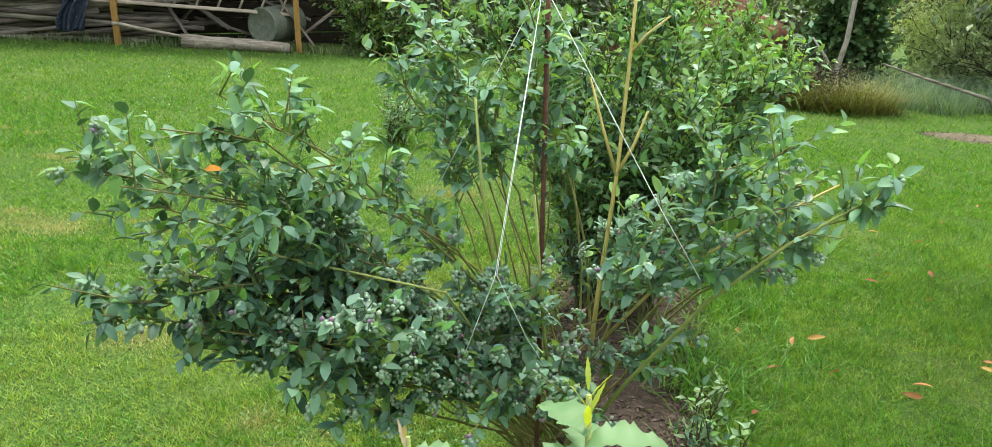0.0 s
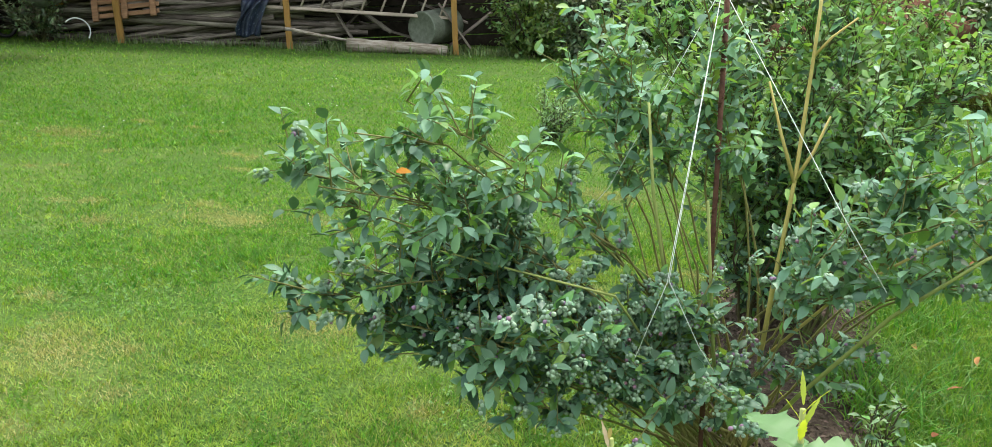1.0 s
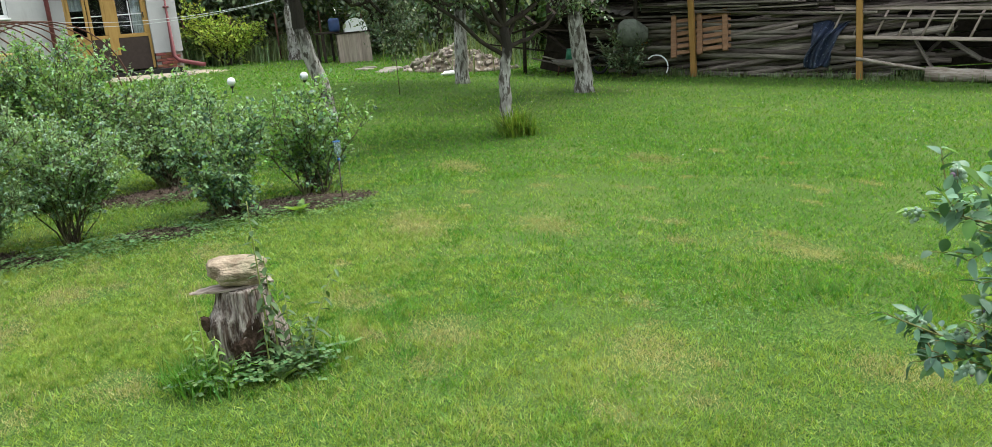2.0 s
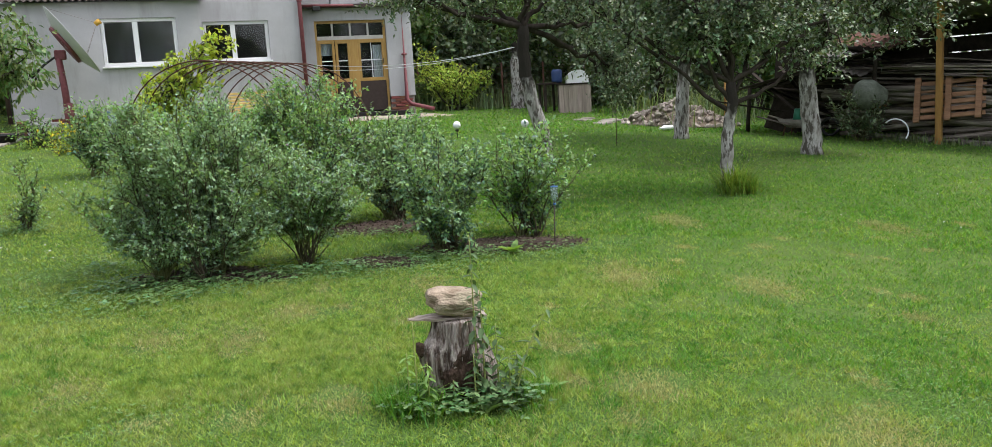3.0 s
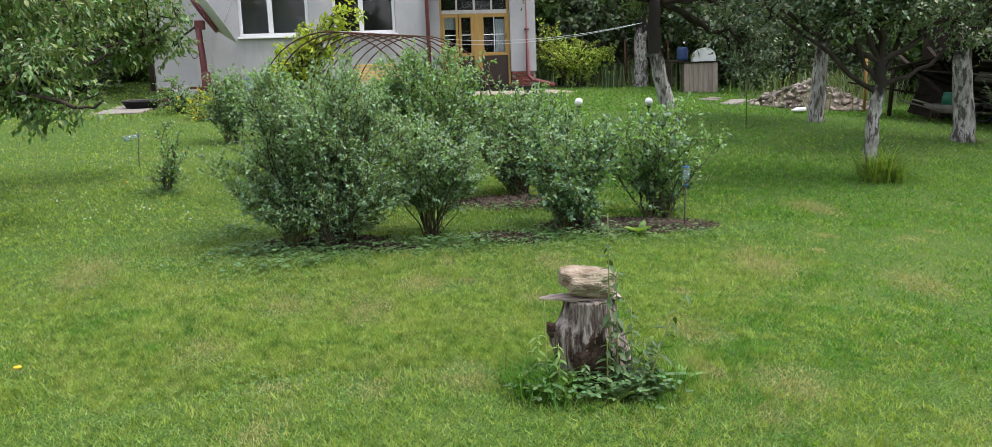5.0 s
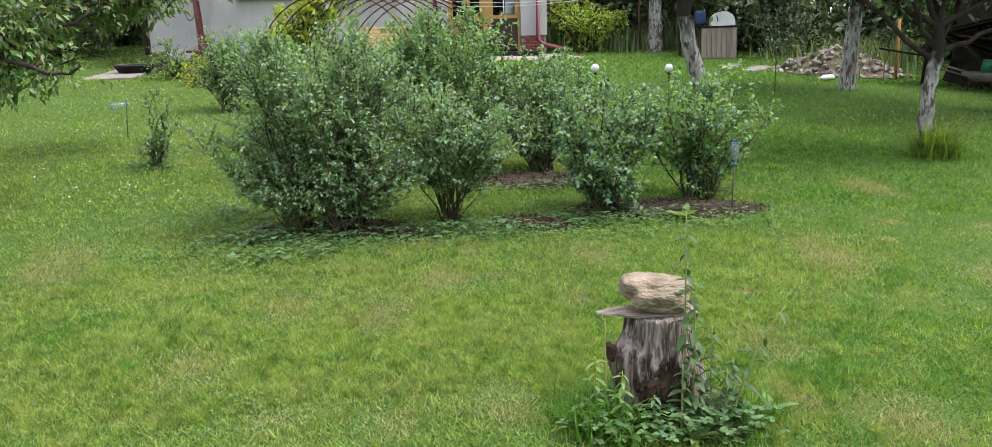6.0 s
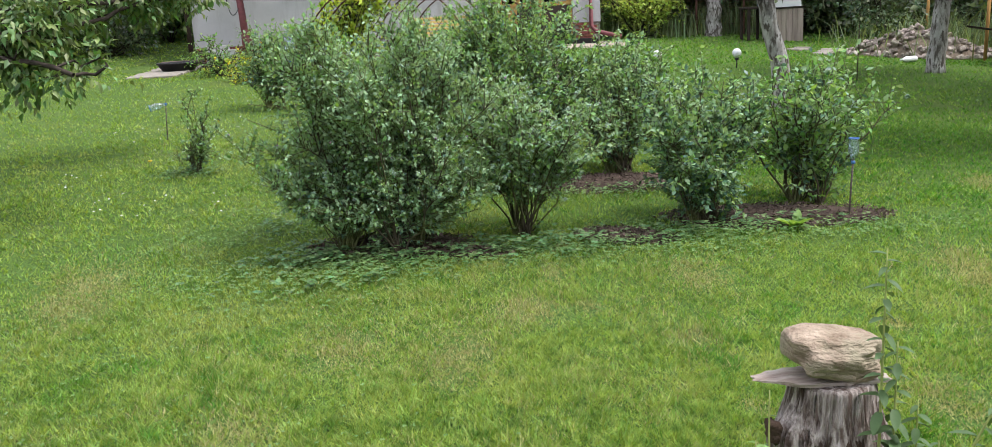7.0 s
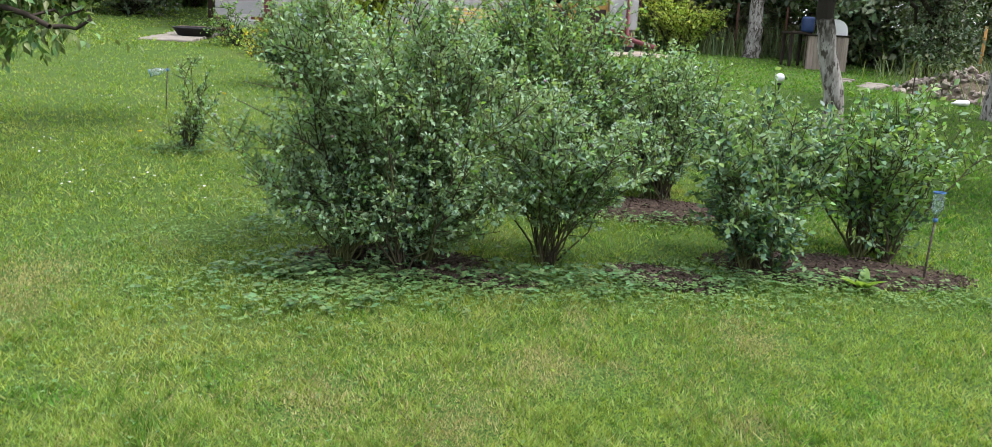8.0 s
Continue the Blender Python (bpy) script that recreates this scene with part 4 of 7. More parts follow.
blueberry(-9.65, -1.85, "small thin blueberry seedling in the lawn", 13, [((0, 0, 0.45), (0.12, 0.17, 0.34), 1), ((0, 0.02, 0.16), (0.14, 0.17, 0.12), 0.8)], 20, 11, 0.1, 6, 0.04, fruit=0, base_r=0.03, young=0.2, stem_r=0.005)
blueberry(-2.45, 7.9, "low dark shrub on the lawn behind the bushes", 14, [((0.1, 0, 0.28), (0.3, 0.3, 0.24), 1)], 22, 14, 0.14, 7, 0.045, fruit=0, base_r=0.08, group="", name="shrub")

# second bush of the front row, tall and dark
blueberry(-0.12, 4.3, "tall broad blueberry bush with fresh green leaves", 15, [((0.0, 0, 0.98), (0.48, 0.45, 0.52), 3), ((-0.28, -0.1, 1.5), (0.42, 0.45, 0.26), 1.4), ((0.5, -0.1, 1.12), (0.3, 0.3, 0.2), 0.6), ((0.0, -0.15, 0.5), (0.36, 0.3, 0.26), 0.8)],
          78, 25, 0.18, 8, 0.066, mats=(M_FRESHLEAF, M_BLUELEAF_DARK), fruit=90, base_r=0.2, stem_r=0.008, fine=1, dark_share=0.22, young=0.14, per=9)
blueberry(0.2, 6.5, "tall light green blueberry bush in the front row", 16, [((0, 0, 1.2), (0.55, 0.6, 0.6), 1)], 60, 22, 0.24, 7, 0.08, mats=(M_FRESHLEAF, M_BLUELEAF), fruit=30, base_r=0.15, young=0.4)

# nearest bush: splayed low branches, bare centre, thick clusters of fruit
FRONT = [((-0.65, -0.9, 0.9), (0.27, 0.2, 0.2), 2.1), ((-0.42, -0.8, 0.62), (0.18, 0.15, 0.1), 0.3), ((-0.76, -1.05, 1.29), (0.3, 0.15, 0.15), 0.85), ((-0.98, -1.0, 0.92), (0.1, 0.1, 0.05), 0.06), ((-0.12, -0.55, 0.6), (0.28, 0.2, 0.24), 0.7),
         ((-0.48, -0.45, 1.02), (0.16, 0.12, 0.12), 0.15), ((-0.3, -0.22, 1.42), (0.32, 0.25, 0.22), 1.3), ((0.68, -0.55, 1.19), (0.36, 0.2, 0.11), 0.6), ((0.38, -0.55, 0.97), (0.2, 0.12, 0.08), 0.3), ((0.2, -0.35, 0.75), (0.18, 0.15, 0.18), 0.25)]
front_bush = blueberry(-0.25, 2.95, "low splayed blueberry bush heavy with unripe berries", 17, FRONT, 72, 17, 0.135, 10, 0.05, mats=(M_TEALLEAF, M_BLUELEAF_DARK), fruit=470, base_r=0.12, stem_r=0.0055, fine=2, begin=0.7, dark_share=0.14, young=0.12, per=14, single=280, bark=M_PALESTEM)
blueberry(0.3, 3.05, "small blue-green blueberry shoot beside the mulch bed", 18, [((0, 0, 0.17), (0.13, 0.13, 0.14), 1)], 8, 6, 0.09, 5, 0.045, fruit=0, base_r=0.04, young=0.05, fine=1, stem_r=0.004)


# small flowers in the turf
def lawn_flowers():
    r = np.random.default_rng(19)
    g = Geo()
    for n, x0, x1, y0, y1 in ((900, -16, -8, -4.5, -1.2), (160, -12, -5, 5.5, 10.5)):
        x, y = r.uniform(x0, x1, n), r.uniform(y0, y1, n)
        keep = value_noise(x, y, 71, 0.7) > 0.45
        x, y = x[keep], y[keep]
        a = r.uniform(0, 6.28, len(x))
        p = np.stack([x, y, gz(x, y) + 0.035], -1)
        d = np.stack([np.cos(a), np.sin(a), 0 * a + 0.2], -1)
        leaves(g, p, d, np.array([0, 0, 1.0]) + r.normal(size=(len(x), 3)) * 0.4, r.uniform(0.014, 0.026, len(x)), r.uniform(0.012, 0.02, len(x)), 0)
    tagged(part("clover_flower", g, M_STRING, smooth=False), "tiny white clover flowers scattered over the lawn", "flower", kind="stuff")
    for x, y in ((-10.05, -2.34), (-4.72, -1.76), (-12.4, -2.1)):
        e = thing("dandelion", on_lawn(x, y), "small yellow dandelion flower in the lawn", "flower", "dandelions")
        part("stalk", tube(Geo(), [(0, 0, -0.01), (0.004, 0, 0.045)], 0.0018, 5), M_GREENSTEM, e)
        part("flower_head", moved(rings(Geo(), [(0.001, 0.04), (0.008, 0.043), (0.02, 0.052), (0.017, 0.057), (0.001, 0.059)], 12), Matrix.Identity(4)), M_YELLOWFLOWER, e)


lawn_flowers()


# ---------------------------------------------------------------- fruit trees
def limewash(top):
    """Bark with a ragged coat of limewash up to a height on the trunk."""
    m = material("limewashed_bark", (0.54, 0.53, 0.52), (0.15, 0.135, 0.12), scale=11, rough=0.95, spec=0.1, bump=1.0, bump_scale=20, stretch=(1, 1, 0.35), second=(0.09, 0.08, 0.07), second_scale=16.0, second_low=0.5, second_high=0.57, second_stretch=(1, 1, 0.3))
    n, l = m.node_tree.nodes, m.node_tree.links
    p = n["Principled BSDF"]
    old = p.inputs["Base Color"].links[0].from_socket
    tc = n.new("ShaderNodeTexCoord")
    sep = n.new("ShaderNodeSeparateXYZ")
    l.new(tc.outputs["Object"], sep.inputs[0])
    nz = n.new("ShaderNodeTexNoise")
    nz.inputs["Scale"].default_value = 7.0
    l.new(tc.outputs["Object"], nz.inputs["Vector"])
    add = n.new("ShaderNodeMath")
    add.operation = "MULTIPLY_ADD"
    add.inputs[1].default_value = 0.9
    l.new(nz.outputs[0], add.inputs[0])
    l.new(sep.outputs[2], add.inputs[2])
    rg = n.new("ShaderNodeMapRange")
    rg.inputs[1].default_value, rg.inputs[2].default_value = top + 0.3, top + 0.5
    l.new(add.outputs[0], rg.inputs[0])
    mx = n.new("ShaderNodeMix")
    mx.data_type = "RGBA"
    # bare upper bark, made near black to carry the crown's shade
    mx.inputs[7].default_value = (0.034, 0.03, 0.026, 1)
    l.new(rg.outputs[0], mx.inputs[0])
    l.new(old, mx.inputs[6])
    l.new(mx.outputs[2], p.inputs["Base Color"])
    return m


def fruit_tree(name, x, y, label, seed, trunk, trunk_r, white_to, lobes, limbs, twigs, twig_len, per_twig, leaf, mat, ratio=0.55, fine=0, group="fruit trees", bare=True, limb_r=0.016, droop=0.2, begin=0.35, knee=0.6, low_limbs=()):
    r = np.random.default_rng(seed)
    e = thing(name, on_lawn(x, y), label, "tree", group)
    pts = np.asarray(trunk, float)
    s = np.linspace(0, 1, 14)
    acc = np.r_[0, np.cumsum(np.linalg.norm(np.diff(pts, axis=0), axis=1))]
    acc /= acc[-1]
    pl = np.stack([np.interp(s, acc, pts[:, k]) for k in range(3)], -1)
    pl[1:-1] += r.normal(size=(12, 3)) * trunk_r * 0.12
    rr = trunk_r * np.interp(s, [0, 0.06, 0.25, 1], [1.35, 1.1, 1.0, 0.75])
    if white_to > 0:
        part("trunk", tube(Geo(), pl, rr, 14), limewash(white_to), e, "flaking white limewash on the lower trunk")
    else:
        part("trunk", tube(Geo(), pl, rr, 12), M_BARK, e)
    top = pl[-1]
    mains, seatsat = Geo(), [top]
    for c, rad, wt in lobes:
        for _ in range(2 if wt > 1 else 1):
            goal = np.array(c) + unit(r, 1)[0] * np.array(rad) * 0.45
            mid = top + (goal - top) * np.array([0.6, 0.6, 0.35]) + r.normal(size=3) * 0.1
            arm = bezier(top, mid, goal, 12)
            arm[2:-1] += r.normal(size=(9, 3)) * 0.03
            tube(mains, arm, np.linspace(trunk_r * 0.42, 0.016, 12), 8, caps=False)
            seatsat += list(arm[4:])
    for line in low_limbs:
        # long bare limbs that leave the trunk low
        arm = bezier(*[np.array(p, float) for p in line], 12)
        arm[1:-1] += r.normal(size=(10, 3)) * 0.012
        part("low_limb", tube(Geo(), arm, np.linspace(trunk_r * 0.38, 0.012, 12), 8, caps=False), M_BARK, e)
        seatsat += list(arm[5:])
    part("main_limb", mains, M_BARK, e)
    g, seats, ways, tips, tw = grow(r, seatsat, lobes, limbs, twigs, twig_len, per_twig, limb_r, twig_r=0.004, begin=begin, lift=0.1, sides=5, knee=knee, wild=0.12, nearest=True, bare=bare)
    tagged(part("branchwork", g, M_BARK, e), kind="stuff")
    tagged(part("crown", leaf_set(r, seats, ways, leaf, ratio, fine, droop=droop, jitter=0.6), mat, e), kind="stuff")
    return e


# the apple trees' wide top lobes lie above the view, added to shade the lawn
fruit_tree("apple_tree", -11.75, 4.64, "old leaning apple tree with limewashed trunk", 31, [(0, 0, -0.1), (0.0, -0.02, 0.3), (0.0, -0.08, 0.6), (0.0, -0.18, 1.0), (0.0, -0.27, 1.5), (0, -0.27, 2.05)], 0.108, 1.3,
           [((0.1, -2.1, 2.5), (0.8, 0.75, 0.45), 1.4), ((0.0, -1.1, 2.7), (1.0, 0.8, 0.5), 1.7), ((0.0, 0.3, 2.75), (1.0, 0.9, 0.5), 1.8), ((0, 0, 3.4), (1.3, 1.6, 0.4), 0.8), ((-0.3, 1.0, 2.1), (0.5, 0.45, 0.35), 1.0), ((-0.5, 1.42, 1.35), (0.4, 0.32, 0.45), 1.5)],
           88, 29, 0.36, 9, 0.06, M_APPLE)
fruit_tree("apple_tree", -8.85, 5.77, "young apple tree forking low with limewashed trunk", 32, [(0, 0, -0.1), (0, 0.0, 0.5), (0.02, 0.06, 1.05), (0.02, 0.06, 1.3)], 0.078, 0.9,
           [((0, 0.05, 2.4), (0.85, 0.95, 0.6), 2.4), ((0, -1.3, 2.2), (0.6, 0.6, 0.4), 0.9), ((0.1, 1.1, 1.9), (0.6, 0.55, 0.35), 0.9), ((0.1, 0, 1.8), (0.6, 0.7, 0.3), 0.7), ((0, -0.1, 3.2), (1.6, 1.9, 0.6), 2.2)], 122, 27, 0.32, 9, 0.06, M_APPLE, ratio=0.66, limb_r=0.014,
           low_limbs=[((0, 0.02, 0.98), (0, -0.75, 1.55), (0.05, -1.75, 2.2)), ((0, 0.08, 1.02), (0, 0.7, 1.2), (0, 1.5, 1.75)), ((0, 0.04, 1.1), (0.1, -0.4, 1.5), (0.2, -0.6, 2.3)), ((0, 0.08, 1.1), (-0.1, 0.5, 1.6), (-0.1, 0.5, 2.5))])
fruit_tree("apple_tree", -14.5, 8.6, "slender apple tree with limewashed trunk", 33, [(0, 0, -0.1), (0, 0.05, 0.7), (0, 0.12, 1.5), (0, 0.12, 2.2)], 0.13, 1.4,
           [((0, 0.1, 3.1), (1.6, 1.6, 1.0), 3), ((0, 0, 4.3), (1.8, 1.8, 0.6), 1.0), ((0, -0.6, 2.3), (1.1, 1.0, 0.5), 1)], 74, 28, 0.5, 9, 0.095, M_APPLE)
fruit_tree("apple_tree", -11.5, 9.2, "mature apple tree with limewashed trunk", 34, [(0, 0, -0.1), (0, -0.05, 0.7), (0, -0.14, 1.5), (0, -0.2, 1.9)], 0.15, 1.3,
           [((0, 0, 3.0), (1.7, 1.7, 1.0), 3), ((0.4, -0.3, 4.2), (2.8, 2.8, 0.8), 2.8), ((0.4, 1.0, 2.3), (1.0, 1.0, 0.4), 0.8), ((0, -0.9, 2.3), (0.9, 0.8, 0.4), 0.8)], 96, 28, 0.48, 9, 0.09, M_APPLE)
fruit_tree("plum_tree", -24.4, 9.0, "far fruit tree with limewashed trunk", 35, [(0, 0, -0.1), (0, 0.05, 1.0), (0, 0.1, 1.9)], 0.2, 1.6,
           [((0, 0, 3.6), (2.2, 2.2, 1.4), 1)], 30, 20, 0.6, 8, 0.12, M_WOODS)
fruit_tree("peach_tree", -8.6, -4.2, "leafy peach tree with long drooping leaves", 36, [(0, 0, -0.1), (0.05, 0.0, 0.5), (0.1, 0.1, 1.1)], 0.055, 0,
           [((-1.9, 2.1, 1.75), (0.35, 0.45, 0.48), 1.8), ((-1.8, 1.5, 1.95), (0.4, 0.6, 0.5), 1.6), ((0.5, 1.68, 1.12), (0.25, 0.34, 0.26), 1.0), ((0.72, 2.0, 0.92), (0.12, 0.12, 0.1), 0.15), ((0.0, 1.4, 1.9), (0.35, 0.65, 0.4), 1.3), ((-0.9, 1.7, 2.3), (0.6, 0.7, 0.4), 1.0)],
           82, 24, 0.24, 8, 0.076, M_PEACH, ratio=0.46, fine=1, limb_r=0.012, droop=0.75, begin=0.25)


# stands out of view to shade the right lawn; only a few leaves show
fruit_tree("cherry_tree", 3.7, 5.6, "leafy, mostly unseen cherry tree added to shade the lawn, shedding orange leaves", 37, [(0, 0, -0.1), (0, 0.0, 0.8), (0.05, 0.05, 1.7)], 0.13, 0,
           [((-0.3, -0.2, 3.4), (2.4, 2.4, 1.0), 3), ((-1.35, 0.75, 2.05), (0.2, 0.3, 0.2), 0.08), ((0, 0, 4.3), (2.2, 2.2, 0.8), 2)], 70, 22, 0.5, 8, 0.1, M_APPLE, ratio=0.5, fine=0)


# ---------------------------------------------------------------- stump, plank and stone
def stump():
    e = thing("tree_stump", on_lawn(-4.2, 0.985), "weathered grey tree stump, rotten and dark at the foot", "stump")
    r = np.random.default_rng(5)
    ph = r.uniform(0, 6.28, 6)

    def groove(a, h):
        # deep weathering cracks that run with the grain
        a = np.atleast_1d(a)
        g1 = np.array([noise.noise(Vector((math.cos(t) * 4.5, math.sin(t) * 4.5, h * 2.2))) for t in a])
        g2 = np.array([noise.noise(Vector((math.cos(t) * 13, math.sin(t) * 13, h * 3.5 + 7))) for t in a])
        g = 0.05 * g1 - 0.1 * np.clip(0.16 - np.abs(g2), 0, 1) / 0.16 * (0.4 + 0.6 * (h < 0.37)) + 0.03 * g2
        return g if len(g) > 1 else float(g[0])

    def wob(a, h):
        k = max(0.0, 1 - h / 0.42)
        bulge = 0.3 * np.exp(-((np.angle(np.exp(1j * (a + 1.45))) / 0.45) ** 2) - ((h - 0.23) / 0.07) ** 2)
        root = 0.22 * np.exp(-((np.angle(np.exp(1j * (a - 1.2))) / 0.3) ** 2) - (max(h, 0.0) / 0.14) ** 2)
        return 1 + bulge + root + groove(a, h) + k * (0.06 * np.sin(3 * a + ph[2]) + 0.05 * np.sin(5 * a + ph[3]) + 0.03 * np.sin(11 * a + ph[4])) + 0.012 * np.sin(9 * a + 14 * h)

    prof = [(0.15, -0.06), (0.158, 0.0), (0.166, 0.05), (0.17, 0.1), (0.168, 0.15), (0.16, 0.2), (0.148, 0.25), (0.134, 0.3), (0.125, 0.35), (0.12, 0.385), (0.113, 0.392), (0.06, 0.39), (0.001, 0.39)]
    fine = [(float(np.interp(h, [p[1] for p in prof[:10]], [p[0] for p in prof[:10]])), float(h)) for h in np.linspace(-0.06, 0.384, 26)]
    part("trunk", rings(Geo(), fine + prof[10:], 180, wob), M_STUMP, e)
    # crumbling face low on the front, standing a little out of the trunk with a ragged edge
    na, nh = 64, 44
    ang, hs = np.linspace(-1.0, 0.9, na), np.linspace(-0.04, 0.26, nh)
    v = []
    for h in hs:
        for a in ang:
            base = np.interp(h, [p[1] for p in prof[:10]], [p[0] for p in prof[:10]]) * wob(a, h)
            inside = 1.05 - ((a + 0.1) / 0.66) ** 2 - ((h - 0.09) / 0.13) ** 2
            n1 = noise.noise(Vector((a * 3.2, h * 16, 1.7))) + 0.6 * noise.noise(Vector((a * 8, h * 50, 4.1)))
            n2 = noise.noise(Vector((a * 14, h * 70, 9.3)))
            lift = float(np.clip(0.02 * (inside + 0.9 * n1), -0.02, 0.013)) + 0.008 * n2
            v.append(((base + lift) * math.cos(a), (base + lift) * math.sin(a), h))
    i, j = np.arange(nh - 1)[:, None] * na, np.arange(na - 1)[None]
    q = np.stack([i + j, i + j + 1, i + na + j + 1, i + na + j], -1).reshape(-1, 4)
    part("rotten_wood", Geo().add(v, None, q), M_ROT, e, "crumbling dark brown rot")
    part("knot", rock(Geo(), (0.026, 0.022, 0.03), 9, 0.5, 3, (0.03, -0.2, 0.262)), M_ROT, e, "dark broken branch knot")


stump()


def plank():
    g = Geo()
    n = 15
    xs = np.linspace(-0.235, 0.15, n)
    r = np.random.default_rng(6)
    lines = []
    for i, x in enumerate(xs):
        k = np.clip((i + 0.6) / 5.0, 0.15, 1.0)
        w0, w1 = -0.075 * k + r.normal() * 0.004, 0.06 * k ** 0.6 + r.normal() * 0.005
        if i > n - 3:
            w1 -= 0.02 * (i - n + 3)
        h = 0.013 * np.clip(0.35 + 0.2 * i, 0.3, 1.0)
        ys = np.linspace(w0, w1, 6)
        lines.append([(x + r.normal() * 0.004, yy, h + r.normal() * 0.0016 - 0.003 * abs(m - 2.5) / 2.5) for m, yy in enumerate(ys)] + [(x, yy, 0.0) for yy in ys[::-1]])
    v = np.array(lines).reshape(-1, 3)
    i, j = np.arange(n - 1)[:, None] * 12, np.arange(12)[None]
    q = np.stack([i + j, i + 12 + j, i + 12 + (j + 1) % 12, i + (j + 1) % 12], -1).reshape(-1, 4)
    ends = [(0, m + 1, 10 - m, 11 - m) if m == 0 else (m, m + 1, 10 - m, 11 - m) for m in range(5)]
    q = np.concatenate([q, np.array(ends), np.array([[a + 12 * (n - 1) for a in reversed(row)] for row in ends])])
    ob = part("broken_board", g.add(v, None, q), M_BOARD, smooth=False)
    x, y, z = on_lawn(-4.2, 0.985)
    ob.matrix_world = pose(x, y, z + 0.394, 0, 1.0, 84)
    tagged(ob, "splintered grey board lying on the stump", "board")
    ob = part("fieldstone", rock(Geo(), (0.132, 0.105, 0.064), 23, 0.2, 5), M_STONE)
    ob.matrix_world = pose(x + 0.0, y + 0.0, z + 0.471, 2, 3, 84)
    tagged(ob, "rounded buff fieldstone resting on the board", "stone")


plank()


def weed(x, y, seed, height, label, leaf=0.09, count=16, dense=False, lean=(0.0, 0.0), start=0.15, mat=M_NETTLE):
    """An upright weed: one stalk, pointed leaves up its length, each leaf a part."""
    r = np.random.default_rng(seed)
    e = thing("weed", on_lawn(x, y), label, "plant")
    pl = bezier(np.array([0, 0, -0.02]), np.array([lean[0] * 0.3, lean[1] * 0.3, height * 0.6]), np.array([lean[0], lean[1], height]), 8)
    part("stalk", tube(Geo(), pl, np.linspace(0.006, 0.002, 8), 6), M_GREENSTEM, e)
    for i in range(count):
        u = start + (1 - start) * i / count
        p = np.array([np.interp(u, np.linspace(0, 1, 8), pl[:, k]) for k in range(3)])
        a = i * 2.4 + r.uniform(-0.3, 0.3)
        d = np.array([[math.cos(a), math.sin(a), r.uniform(-0.9, 0.2)]])
        ln = leaf * (1.1 - 0.5 * u) * r.uniform(0.8, 1.2)
        part("leaf", leaves(Geo(), p[None], d, np.array([[0, 0, 1.0]]), np.array([ln]), np.array([ln * (0.42 if dense else 0.3)]), 2), mat, e)
    return e


weed(-4.02, 1.03, 41, 0.84, "tall leafy weed standing beside the stump", 0.075, 34, True, start=0.15)
weed(-4.0, 1.06, 55, 0.58, "dark nettle climbing up the stump", 0.075, 30, True, start=0.05)
weed(-4.0, 1.13, 56, 0.4, "dark nettle climbing up the stump", 0.07, 24, True, start=0.05)
weed(-3.97, 1.0, 57, 0.27, "dark nettle climbing up the stump", 0.068, 18, True, start=0.05)
weed(-3.97, 1.18, 58, 0.24, "dark nettle climbing up the stump", 0.068, 16, True, start=0.05)
weed(-4.02, 0.78, 71, 0.24, "light green leafy weed at the foot of the stump", 0.075, 26, False, start=0.05, mat=M_YOUNGLEAF)
weed(-4.0, 0.9, 72, 0.14, "light green leafy weed at the foot of the stump", 0.065, 22, False, start=0.05, mat=M_WEED)
weed(-4.1, 0.7, 73, 0.27, "light green leafy weed at the foot of the stump", 0.075, 26, False, start=0.05, mat=M_YOUNGLEAF)
weed(-3.98, 1.08, 74, 0.13, "leafy weed at the foot of the stump", 0.06, 22, True, start=0.05)
weed(-4.08, 1.26, 75, 0.22, "leafy weed at the foot of the stump", 0.06, 24, True, start=0.05)
weed(-3.98, 1.2, 42, 0.47, "leaning weed beside the stump", 0.085, 14, lean=(0.03, 0.2))
weed(-4.1, 0.74, 43, 0.42, "thin seeding stalk beside the stump", 0.03, 4)


def rosette(x, y, seed, label, count=12, size=0.16, mat=M_YOUNGLEAF):
    """Broad dock-like leaves rising from the ground."""
    r = np.random.default_rng(seed)
    e = thing("dock_plant", on_lawn(x, y), label, "plant", "dock plants")
    for i in range(count):
        a = i * 2.4 + r.uniform(-0.4, 0.4)
        d = np.array([[math.cos(a), math.sin(a), r.uniform(0.2, 1.1)]])
        ln = size * r.uniform(0.6, 1.15)
        part("leaf", leaves(Geo(), np.array([[0.01 * math.cos(a), 0.01 * math.sin(a), 0.0]]), d, np.array([[0, 0, 1.0]]), np.array([ln]), np.array([ln * 0.34]), 2), mat, e)
    return e


rosette(-3.98, 0.77, 44, "broad light green dock leaves beside the stump", 12, 0.12)
rosette(-4.12, 0.68, 60, "broad light green dock leaves beside the stump", 11, 0.14)
rosette(-4.03, 0.7, 45, "broad light green dock leaves beside the stump", 9, 0.14)
rosette(-3.93, 1.18, 46, "dark broad leaves beside the stump", 14, 0.12, M_NETTLE)
rosette(-3.9, 1.03, 47, "low broad leaves before the stump", 12, 0.09, M_CLOVER)
rosette(-4.05, 1.42, 59, "pale broad leaves beside the stump", 7, 0.1)
rosette(-6.93, 2.3, 48, "broad light green weed in the mulch", 10, 0.16)


